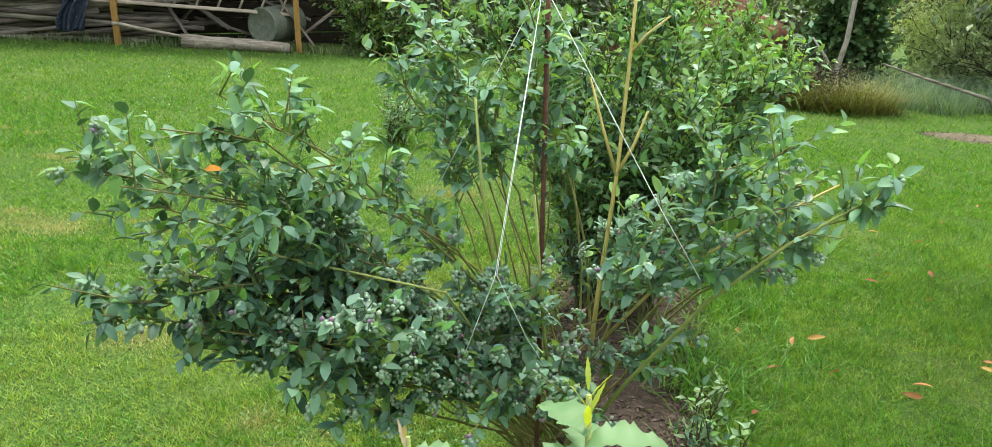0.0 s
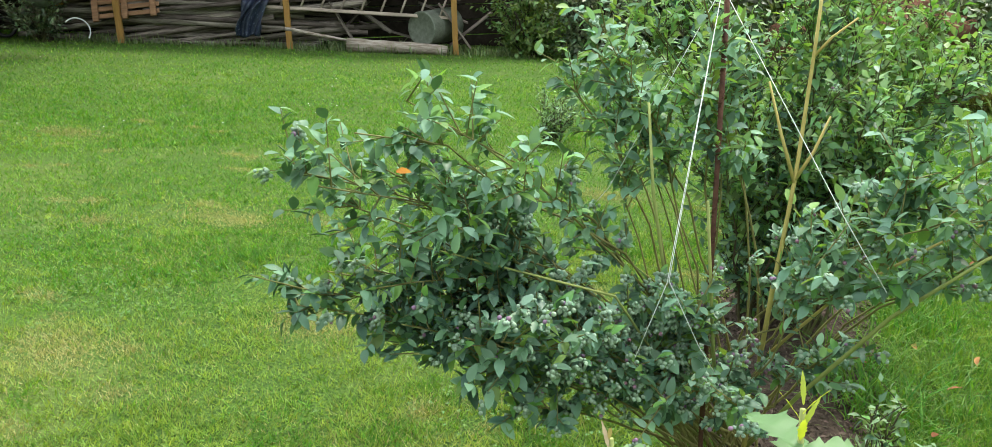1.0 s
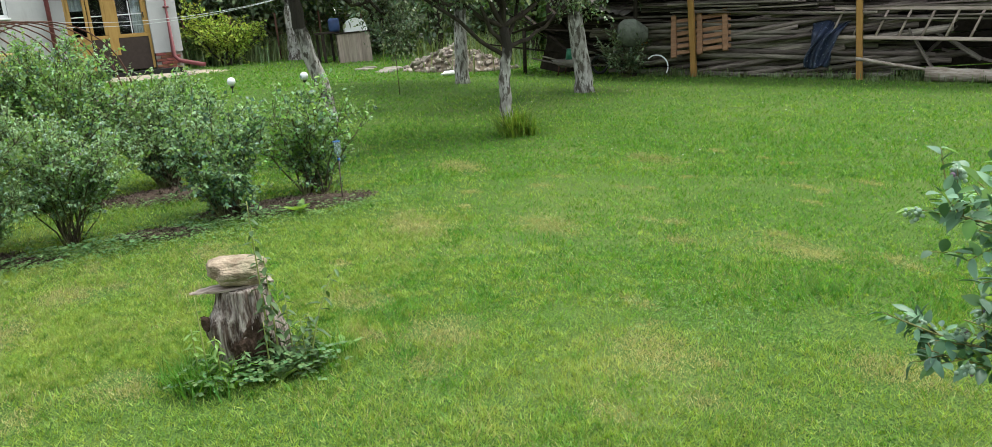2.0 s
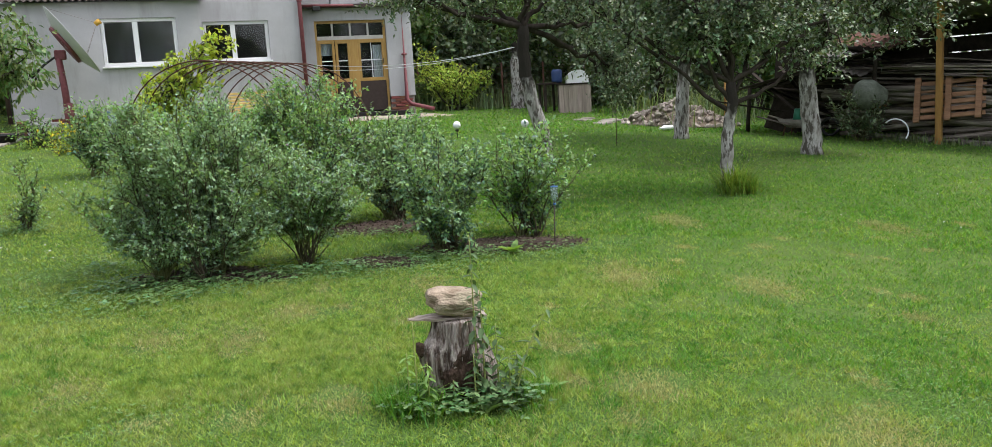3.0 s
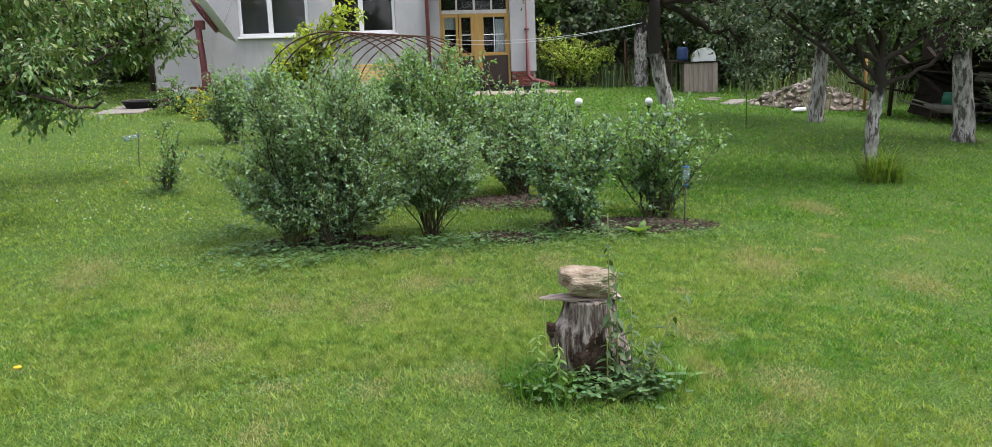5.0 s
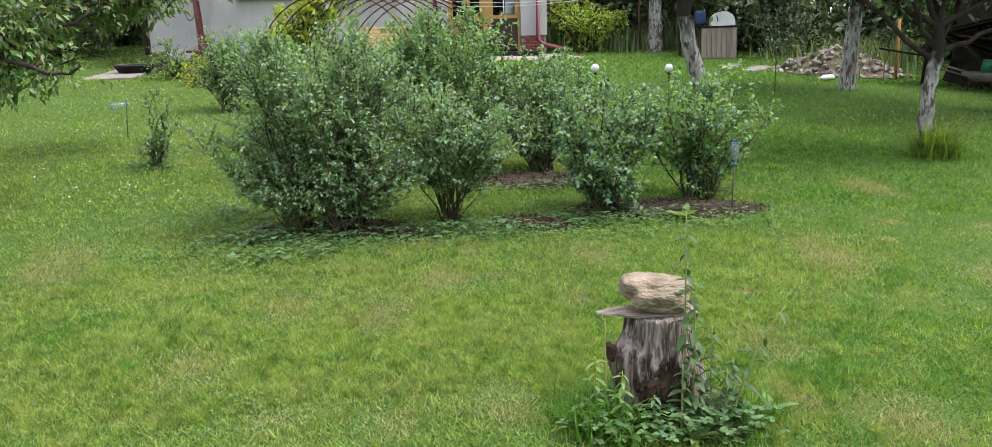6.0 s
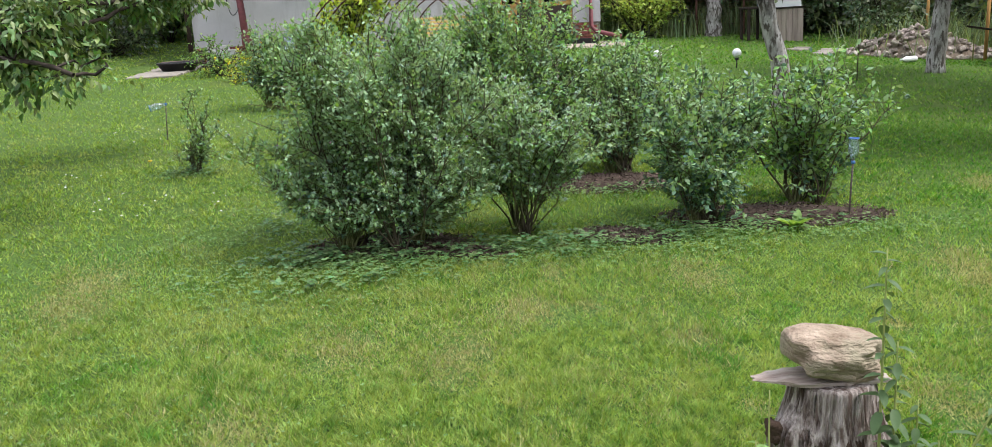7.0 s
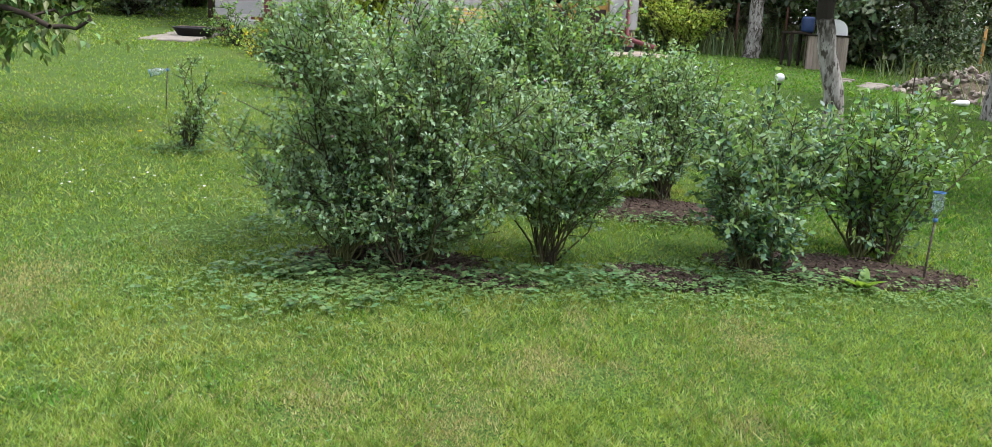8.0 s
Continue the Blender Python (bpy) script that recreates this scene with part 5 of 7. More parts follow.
def thistle(x, y, seed, top, label, count=9, size=0.16, heart=M_LIME, hearts=2):
    """Tall sow thistle: stalk with large toothed leaves near the top."""
    r = np.random.default_rng(seed)
    e = thing("sow_thistle", on_lawn(x, y), label, "plant", "sow thistles")
    part("stalk", tube(Geo(), [(0, 0, -0.02), (0.01, 0, top * 0.5), (0, 0.01, top * 0.975)], [0.007, 0.006, 0.003], 8), M_GREENSTEM, e)
    for i in range(count):
        a = i * 2.4 + r.uniform(-0.2, 0.2) + 0.6
        n = 21
        s = np.linspace(0, 1, n)
        w = 0.23 * np.sin(np.pi * np.clip(s, 0, 1) ** 0.75) * np.where(np.arange(n) % 2, 1.06, 0.9) * (1 + 0.18 * np.sin(np.arange(n) * 1.9 + i)) + 0.02
        w[-1] = 0.0
        inner = i >= count - hearts
        ln = size * r.uniform(0.75, 1.15) * (0.3 if inner else 1.0)
        if inner:
            w *= 0.55
        rise = 1.7 * s - 0.3 * s * s if inner else 0.3 * s - 0.42 * s * s
        v = np.concatenate([np.stack([s, w, rise + 0.35 * w + 0.03 * np.sin(s * 19 + i)], -1), np.stack([s, 0 * s, rise], -1), np.stack([s, -w, rise + 0.3 * w + 0.03 * np.sin(s * 16 + 2 * i)], -1)]) * ln
        c, sn = math.cos(a), math.sin(a)
        v = np.stack([v[:, 0] * c - v[:, 1] * sn, v[:, 0] * sn + v[:, 1] * c, v[:, 2] + top * (0.9 + 0.09 * i / count)], -1)
        k = np.arange(n - 1)
        q = np.concatenate([np.stack([k, k + n, k + n + 1, k + 1], -1), np.stack([k + n, k + 2 * n, k + 2 * n + 1, k + n + 1], -1)])
        part("leaf", Geo().add(v, None, q), heart if inner else M_WEED, e)
    return e


thistle(0.0, 0.94, 51, 1.33, "tall sow thistle with broad toothed leaves", 12, 0.085, hearts=5)
thistle(-0.2, 0.98, 52, 1.22, "tall sow thistle with a fading pinkish seed head", 8, 0.085, M_SEED)


# ---------------------------------------------------------------- support rod and strings
def rebar():
    x, y = -0.29, 2.66
    z0 = float(gz(x, y))
    g = tube(Geo(), [(0, 0, -0.2), (0.0, 0, 1.68)], 0.0075, 8)
    for i in range(110):
        a = i * 0.9
        h = 0.02 + i * 0.015
        tube(g, [(0.0085 * math.cos(a + t), 0.0085 * math.sin(a + t), h + 0.005 * t) for t in (0, 0.7, 1.4, 2.1)], 0.0016, 3)
    ob = part("reinforcing_bar", g, M_RUST)
    ob.matrix_world = pose(x, y, z0, 1.5, 0.5, 0)
    tagged(ob, "rusty ribbed steel bar standing in the bush", "stake")
    top = np.array([x + 0.0, y - 0.04, z0 + 1.66])
    knot = np.array([-0.34, 2.19, 0.9])
    for end in ([knot, (-0.4, 2.1, 0.72)], [knot + 0.004, (-0.25, 2.16, 0.75), (-0.21, 2.2, 0.66)], [(0.05, 2.3, 1.1), (0.17, 2.2, 0.93)], [(-0.6, 2.62, 1.02), (-0.78, 2.7, 0.8)]):
        pts = [top] + [np.array(p) for p in end]
        tagged(part("string", tube(Geo(), pts, 0.00105, 5), M_STRING), "white garden twine tied from the rusty bar to branches", "string", "bush ties")


rebar()


def cane(pts, r0, r1, label):
    ob = part("cane", tube(Geo(), pts, np.linspace(r0, r1, len(pts)), 7), M_GREENSTEM if "green" in label else M_YELLOWSTEM)
    ob.parent = front_bush
    ob.matrix_parent_inverse = Matrix.Translation(front_bush.location).inverted()
    ob["label"] = label


cane([(-0.16, 2.75, 0.1), (-0.1, 2.63, 0.75), (-0.085, 2.6, 0.88), (-0.062, 2.6, 1.1), (-0.04, 2.6, 1.45), (-0.03, 2.6, 1.66)], 0.0085, 0.004, "bare yellowish cane")
cane([(-0.064, 2.6, 1.08), (-0.11, 2.6, 1.22), (-0.15, 2.6, 1.36)], 0.006, 0.003, "bare yellowish cane")
cane([(-0.062, 2.6, 1.09), (-0.02, 2.6, 1.17), (0.015, 2.6, 1.27)], 0.006, 0.003, "bare yellowish cane")
cane([(-0.04, 2.6, 1.43), (0.0, 2.6, 1.48), (0.06, 2.6, 1.53)], 0.0045, 0.0025, "bare yellowish cane")
cane([(-0.3, 2.8, 0.1), (-0.38, 2.55, 0.62), (-0.44, 2.5, 1.05), (-0.47, 2.55, 1.3)], 0.007, 0.004, "upright green branch")
cane([(-0.2, 2.85, 0.0), (0.0, 2.55, 0.45), (0.2, 2.37, 0.8), (0.38, 2.3, 1.0), (0.56, 2.3, 1.13)], 0.008, 0.003, "arching yellow-green branch")
cane([(-0.25, 2.85, 0.1), (-0.25, 2.5, 0.6), (-0.28, 2.45, 1.05)], 0.0075, 0.004, "upright green branch")
cane([(-0.3, 2.8, 0.1), (-0.55, 2.3, 0.62), (-0.95, 1.95, 0.72)], 0.0055, 0.003, "low arching green branch")
cane([(-0.3, 2.8, 0.15), (-0.5, 2.3, 0.8), (-0.9, 1.95, 1.02)], 0.005, 0.0025, "low arching green branch")
cane([(-0.1, 2.7, 0.5), (0.08, 2.5, 0.8), (0.28, 2.38, 1.0), (0.5, 2.38, 1.14)], 0.0055, 0.0025, "arching yellow branch")
ob = part("withered_leaf", leaves(Geo(), np.array([[-0.89, 1.8, 1.25]]), np.array([[1.0, 0.2, 0.1]]), np.array([[0, -0.6, 1.0]]), np.array([0.036]), np.array([0.02]), 2), M_ORANGELEAF)
tagged(ob, "single orange withered leaf lodged on the bush", "leaf")


# ---------------------------------------------------------------- fallen leaves
def fallen():
    r = np.random.default_rng(61)
    spots = [(0.48, 4.22), (0.82, 4.21), (0.91, 3.88), (0.58, 3.78), (1.21, 3.84), (1.22, 3.72), (0.2, 3.94), (0.48, 3.33), (1.59, 4.15), (1.56, 6.41), (1.5, 5.85), (1.3, 5.26),
             (1.5, 5.42), (0.75, 4.2), (1.58, 5.02), (0.9, 5.66), (2.17, 5.86), (1.19, 6.81), (2.69, 7.68), (1.62, 4.22), (1.9, 6.3), (1.75, 5.6), (0.3, 5.1), (0.95, 6.3), (2.2, 6.9)]
    for i, (x, y) in enumerate(spots):
        ln = r.uniform(0.055, 0.085)
        a = r.uniform(0, 6.28)
        g = leaves(Geo(), np.zeros((1, 3)), np.array([[math.cos(a), math.sin(a), r.uniform(-0.1, 0.3)]]), np.array([[r.normal() * 0.8, r.normal() * 0.8, 1.0]]), np.array([ln]), np.array([ln * 0.32]), 2)
        ob = part("fallen_leaf", g, M_DEADLEAF)
        ob.location = on_lawn(x, y, 0.062)
        tagged(ob, "curled dry orange-brown leaf lying on the grass", "leaf", "fallen leaves")


fallen()


# ---------------------------------------------------------------- bottles on stakes, garden lights
def bottle(e, at, turn, sc=1.0):
    """Cut plastic bottle with a blue neck cap, mouth up."""
    g = rings(Geo(), [(0.014, 0.0), (0.016, 0.03), (0.03, 0.06), (0.043, 0.09), (0.044, 0.14), (0.041, 0.145), (0.044, 0.15), (0.043, 0.21)], 18)
    rings(g, [(0.041, 0.21), (0.042, 0.09), (0.028, 0.06), (0.013, 0.03)], 18)
    b = part("bottle", moved(g, Matrix.Translation(at) @ Euler([radians(a) for a in turn]).to_matrix().to_4x4() @ Matrix.Scale(sc, 4)), M_BOTTLE, e, "clear bluish plastic bottle")
    c = rings(Geo(), [(0.001, -0.012), (0.017, -0.012), (0.0175, 0.016), (0.001, 0.016)], 14)
    cap = part("cap", moved(c, Matrix.Translation(at) @ Euler([radians(a) for a in turn]).to_matrix().to_4x4() @ Matrix.Scale(sc, 4)), M_BLUE, b, "blue screw cap")
    rim = rings(Geo(), [(0.0405, 0.206), (0.045, 0.206), (0.045, 0.216), (0.0405, 0.216), (0.0405, 0.206)], 18)
    part("rim", moved(rim, Matrix.Translation(at) @ Euler([radians(a) for a in turn]).to_matrix().to_4x4() @ Matrix.Scale(sc, 4)), M_BLUE, b, "blue band round the rim")


def stake(x, y, h, lean, label, turn=(0, 0, 0), sc=1.0):
    e = thing("bottle_stake", on_lawn(x, y), label, "stake", "bottle stakes")
    part("rod", tube(Geo(), [(0, 0, -0.15), (lean[0] * 0.5, lean[1] * 0.5, h * 0.5), (lean[0], lean[1], h + 0.03)], 0.006, 8), M_OLDWOOD, e)
    bottle(e, (lean[0], lean[1], h), turn, sc)


stake(-7.08, 2.75, 0.36, (0, 0.02), "thin stake carrying an upturned cut plastic bottle", (0, 0, 0), 0.75)
stake(-11.5, -2.5, 0.38, (0, 0.04), "thin stake with a plastic bottle lying on its tip", (102, 0, 15), 0.8)
stake(-8.79, -0.88, 1.0, (0, 0), "thin stake carrying a bluish plastic bottle", (0, 0, 0), 0.95)


def globe_light(x, y, h):
    e = thing("solar_globe_light", on_lawn(x, y), "white globe garden light on a black spike", "lamp", "garden lights")
    part("spike", tube(Geo(), [(0, 0, -0.1), (0, 0, h - 0.08)], 0.012, 8), M_BLACK, e)
    part("globe", balls([(0, 0, h)], np.array([0.08]), 3), M_GLOBE, e)
    part("collar", rings(Geo(), [(0.001, h - 0.12), (0.03, h - 0.12), (0.04, h - 0.085), (0.001, h - 0.085)], 14), M_BLACK, e)


globe_light(-16.35, 6.1, 0.25)
globe_light(-16.55, 4.72, 0.25)


# ---------------------------------------------------------------- house
def wall_with_holes(name, x, thick, y0, y1, z0, z1, holes, mat, label):
    """Wall across y at front face x; holes as (y0, y1, z0, z1) go right through."""
    g = Geo()
    ys = sorted({y0, y1, *[h[0] for h in holes], *[h[1] for h in holes]})
    zs = sorted({z0, z1, *[h[2] for h in holes], *[h[3] for h in holes]})
    for a, b in zip(ys, ys[1:]):
        for c, d in zip(zs, zs[1:]):
            m = ((a + b) / 2, (c + d) / 2)
            if any(h[0] < m[0] < h[1] and h[2] < m[1] < h[3] for h in holes):
                continue
            box(g, (x - thick, a, c), (x, b, d))
    return tagged(part(name, g, mat, smooth=False), label, "wall", kind="structure")


EXT, MAIN, PORCH = -21.0, -22.5, -23.8
WIN_A, WIN_B, WIN_UP = (-1.97, -0.4, 2.84, 3.88), (0.19, 1.74, 2.93, 3.9), (-1.36, -0.64, 4.5, 5.4)
DOOR = (3.05, 5.0, 1.5, 3.97)
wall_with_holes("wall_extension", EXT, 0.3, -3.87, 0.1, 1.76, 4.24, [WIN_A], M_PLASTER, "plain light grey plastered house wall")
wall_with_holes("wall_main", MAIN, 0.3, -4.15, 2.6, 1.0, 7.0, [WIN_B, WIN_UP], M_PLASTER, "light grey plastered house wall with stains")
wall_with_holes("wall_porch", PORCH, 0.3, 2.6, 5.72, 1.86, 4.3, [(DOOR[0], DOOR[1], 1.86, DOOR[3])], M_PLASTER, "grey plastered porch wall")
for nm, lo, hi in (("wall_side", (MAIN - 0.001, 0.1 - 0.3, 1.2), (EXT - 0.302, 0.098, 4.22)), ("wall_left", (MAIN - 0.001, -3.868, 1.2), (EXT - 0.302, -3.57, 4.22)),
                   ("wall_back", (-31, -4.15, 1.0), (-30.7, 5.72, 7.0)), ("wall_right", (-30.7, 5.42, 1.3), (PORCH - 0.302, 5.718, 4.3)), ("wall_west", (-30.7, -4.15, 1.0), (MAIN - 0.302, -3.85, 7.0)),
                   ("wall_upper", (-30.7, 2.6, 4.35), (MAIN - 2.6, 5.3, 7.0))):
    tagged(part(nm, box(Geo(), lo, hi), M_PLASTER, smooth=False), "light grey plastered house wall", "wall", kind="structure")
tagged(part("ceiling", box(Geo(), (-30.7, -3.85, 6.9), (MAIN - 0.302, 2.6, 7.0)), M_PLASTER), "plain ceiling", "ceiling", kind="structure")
tagged(part("porch_ceiling", box(Geo(), (-30.7, 2.6, 4.3), (PORCH + 0.25, 5.8, 4.38)), M_BROWN, smooth=False), "brown edged porch roof slab", "roof", kind="structure")
tagged(part("floor_house", box(Geo(), (-30.7, -3.85, 1.3), (MAIN - 0.302, 5.4, 1.46)), M_INTERIOR, smooth=False), "dim indoor floor", "floor", kind="structure")
# added wall that backs the panes with the same painted darkness
tagged(part("room_partition", box(Geo(), (-25.6, -3.85, 1.47), (-25.4, 5.4, 4.28)), M_INTERIOR, smooth=False), "dim inner wall", "wall", kind="structure")
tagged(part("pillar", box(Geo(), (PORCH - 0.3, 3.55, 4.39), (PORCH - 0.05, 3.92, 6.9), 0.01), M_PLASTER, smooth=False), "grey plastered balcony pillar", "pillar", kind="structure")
tagged(part("plinth_core", box(Geo(), (EXT - 0.28, -3.85, 1.0), (EXT - 0.06, 0.08, 1.755)), M_MORTAR, smooth=False), "mortar of the brick plinth", "wall", kind="structure")
tagged(part("porch_plinth_core", box(Geo(), (PORCH - 0.28, 5.02, 1.2), (PORCH - 0.06, 5.7, 1.855)), M_MORTAR, smooth=False), "mortar of the brick plinth", "wall", kind="structure")


def corrugated():
    n = 160
    ys = np.linspace(-4.0, 0.25, n)
    wave = 0.022 * np.sin(np.arange(n) * 1.25)
    a = np.stack([np.full(n, EXT + 0.22), ys, 4.25 + wave], -1)
    b = np.stack([np.full(n, MAIN + 0.002), ys, 4.5 + wave], -1)
    v = np.concatenate([a, b, a + (0, 0, 0.012), b + (0, 0, 0.012)])
    k = np.arange(n - 1)
    q = np.concatenate([np.stack([k, k + 1, k + n + 1, k + n], -1), np.stack([k + 2 * n, k + 3 * n, k + 3 * n + 1, k + 2 * n + 1], -1), np.stack([k, k + 2 * n, k + 2 * n + 1, k + 1], -1)])
    tagged(part("roof_extension", Geo().add(v, None, q), M_ROOFEDGE, smooth=False), "dark corrugated sheet roof over the extension", "roof", kind="structure")


corrugated()


def frame_bar(e, name, x, y0, y1, z0, z1, depth, mat, label=""):
    return part(name, box(Geo(), (x - depth, y0, z0), (x, y1, z1), 0.006), mat, e, label, smooth=False)


def window(name, x, o, bars, label, sill=True):
    y0, y1, z0, z1 = o
    e = tagged(new(name), label, "window", kind="structure")
    x = x - 0.07
    w = 0.075
    frame_bar(e, "frame", x, y0, y1, z0, z0 + w, 0.07, M_WHITE)
    frame_bar(e, "frame", x, y0, y1, z1 - w, z1, 0.07, M_WHITE)
    edges = [y0, *[y0 + (y1 - y0) * b for b in bars], y1]
    frame_bar(e, "frame", x, y0, y0 + w, z0 + w, z1 - w, 0.07, M_WHITE)
    frame_bar(e, "frame", x, y1 - w, y1, z0 + w, z1 - w, 0.07, M_WHITE)
    for b in edges[1:-1]:
        frame_bar(e, "mullion", x + 0.004, b - w * 0.75, b + w * 0.75, z0 + w, z1 - w, 0.07, M_WHITE)
    for a, b in zip(edges, edges[1:]):
        p = part("pane", box(Geo(), (x - 0.045, a + 0.03, z0 + 0.03), (x - 0.035, b - 0.03, z1 - 0.03)), M_GLASS, e, smooth=False)
        p.visible_shadow = False
    if sill:
        frame_bar(e, "sill", x + 0.17, y0 - 0.04, y1 + 0.04, z0 - 0.045, z0 - 0.004, 0.17, M_WHITE)


window("window_1", EXT, WIN_A, [0.45], "white plastic two-pane window in the grey wall")
window("window_2", MAIN, WIN_B, [0.45], "white plastic two-pane window in the grey wall")
window("window_3", MAIN, WIN_UP, [], "small white upper window", False)


def porch_door():
    e = tagged(new("door_1"), "ochre glazed double porch door with transom above", "door", kind="structure")
    x = PORCH - 0.08
    y0, y1, z0, z1 = DOOR
    for a, b, c, d in ((y0, y0 + 0.07, z0, z1), (y1 - 0.07, y1, z0, z1), (y0 + 0.07, y1 - 0.07, z1 - 0.07, z1), (y0 + 0.07, y1 - 0.07, 3.46, 3.56)):
        frame_bar(e, "frame", x, a, b, c, d, 0.08, M_TRIMGREY if c == 3.46 else M_OCHRE)
    for i in range(1, 4):
        yy = y0 + (y1 - y0) * i / 4
        frame_bar(e, "transom_bar", x - 0.01, yy - 0.025, yy + 0.025, 3.56, z1 - 0.07, 0.05, M_TRIMGREY)
    cuts = [y0 + 0.07, 3.62, 4.02, 4.2, y1 - 0.07]
    for i, (a, b) in enumerate(((cuts[0], 3.56), (3.58, 3.98), (4.2, cuts[4]))):
        leafz = 2.32
        for c, d in ((leafz, leafz + 0.09), (3.36, 3.46)):
            frame_bar(e, "rail", x + 0.012, a, b, c, d, 0.05, M_OCHRE)
        frame_bar(e, "stile", x + 0.014, a, a + 0.07, leafz + 0.09, 3.36, 0.05, M_OCHRE)
        frame_bar(e, "stile", x + 0.014, b - 0.07, b, leafz + 0.09, 3.36, 0.05, M_OCHRE)
        frame_bar(e, "glazing_bar", x + 0.008, a + 0.07, b - 0.07, 2.88, 2.905, 0.03, M_WHITE)
        if i == 2:
            frame_bar(e, "glazing_bar", x + 0.01, (a + b) / 2 - 0.012, (a + b) / 2 + 0.012, leafz + 0.09, 3.36, 0.03, M_WHITE)
        p = part("pane", box(Geo(), (x - 0.03, a + 0.03, leafz + 0.05), (x - 0.022, b - 0.03, 3.4)), M_GLASS, e, smooth=False)
        p.visible_shadow = False
    frame_bar(e, "stile", x + 0.016, 3.98, 4.2, z0 + 0.4, 3.46, 0.06, M_OCHRE)
    frame_bar(e, "panel", x + 0.006, y0 + 0.07, 3.56, z0, 2.32, 0.05, M_OCHRE, "ochre lower panel")
    frame_bar(e, "panel", x + 0.006, 3.58, y1 - 0.07, z0, 2.32, 0.05, M_BROWN, "dark brown lower panel")
    part("door_handle", tube(Geo(), [(x + 0.07, y1 - 0.12, 2.78), (x + 0.07, y1 - 0.12, 2.92)], 0.012, 8), M_BLACK, e, "black handle")
    part("transom_pane", box(Geo(), (x - 0.04, y0 + 0.05, 3.54), (x - 0.03, y1 - 0.05, z1 - 0.05)), M_GLASS, e, smooth=False).visible_shadow = False
    n = 24
    for a, b, c, d in ((3.16, 3.58, 3.05, 3.44), (4.62, 4.88, 2.4, 3.3)):
        yy = np.linspace(a, b, n)
        wv = x - 0.09 + 0.015 * np.sin(np.arange(n) * 1.3)
        v = np.concatenate([np.stack([wv, yy, np.full(n, d)], -1), np.stack([wv, yy, np.full(n, c)], -1), np.stack([wv - 0.004, yy, np.full(n, d)], -1), np.stack([wv - 0.004, yy, np.full(n, c)], -1)])
        k = np.arange(n - 1)
        part("curtain", Geo().add(v, None, np.concatenate([np.stack([k, k + 1, k + n + 1, k + n], -1), np.stack([k + 2 * n, k + 3 * n, k + 3 * n + 1, k + 2 * n + 1], -1)])), M_CURTAIN, e, "pale net curtain")


porch_door()


def pipe(pts, rad, label, mat=M_RED):
    e = tagged(part("downpipe", tube(Geo(), pts, rad, 10), mat), label, "downpipe")
    for i in range(1, len(pts)):
        p = np.array(pts[0]) + (np.array(pts[1]) - np.array(pts[0])) * 0.5
    part("bracket", rings(Geo(), [(rad * 1.02, -0.02), (rad * 1.35, -0.02), (rad * 1.35, 0.02), (rad * 1.02, 0.02)], 10), mat, e).location = p


pipe([(MAIN + 0.07, 2.55, 7.0), (MAIN + 0.07, 2.55, 1.7)], 0.05, "dark red painted downpipe on the house wall")
pipe([(PORCH + 0.08, 5.45, 4.25), (PORCH + 0.08, 5.45, 1.75), (PORCH + 0.16, 5.55, 1.62), (PORCH + 0.5, 6.1, 1.45)], 0.055, "dark red downpipe bent out at the porch corner")
pipe([(EXT + 0.06, -3.95, 4.2), (EXT + 0.06, -3.95, 1.7)], 0.05, "dark brown corner downpipe", M_BROWN)
tagged(part("gutter", tube(Geo(), [(PORCH + 0.3, 2.75, 4.34), (PORCH + 0.3, 4.1, 4.33)], 0.035, 8), M_RED), "dark red gutter above the porch door", "gutter")


def floodlight():
    e = thing("floodlight", (PORCH + 0.32, 3.1, 4.26), "small black floodlight under the gutter", "lamp")
    part("head", box(Geo(), (-0.05, -0.1, -0.06), (0.05, 0.1, 0.06), 0.012), M_BLACK, e, smooth=False)
    part("bracket", box(Geo(), (-0.1, -0.015, -0.01), (-0.05, 0.015, 0.07), 0.004), M_BLACK, e, smooth=False)


floodlight()


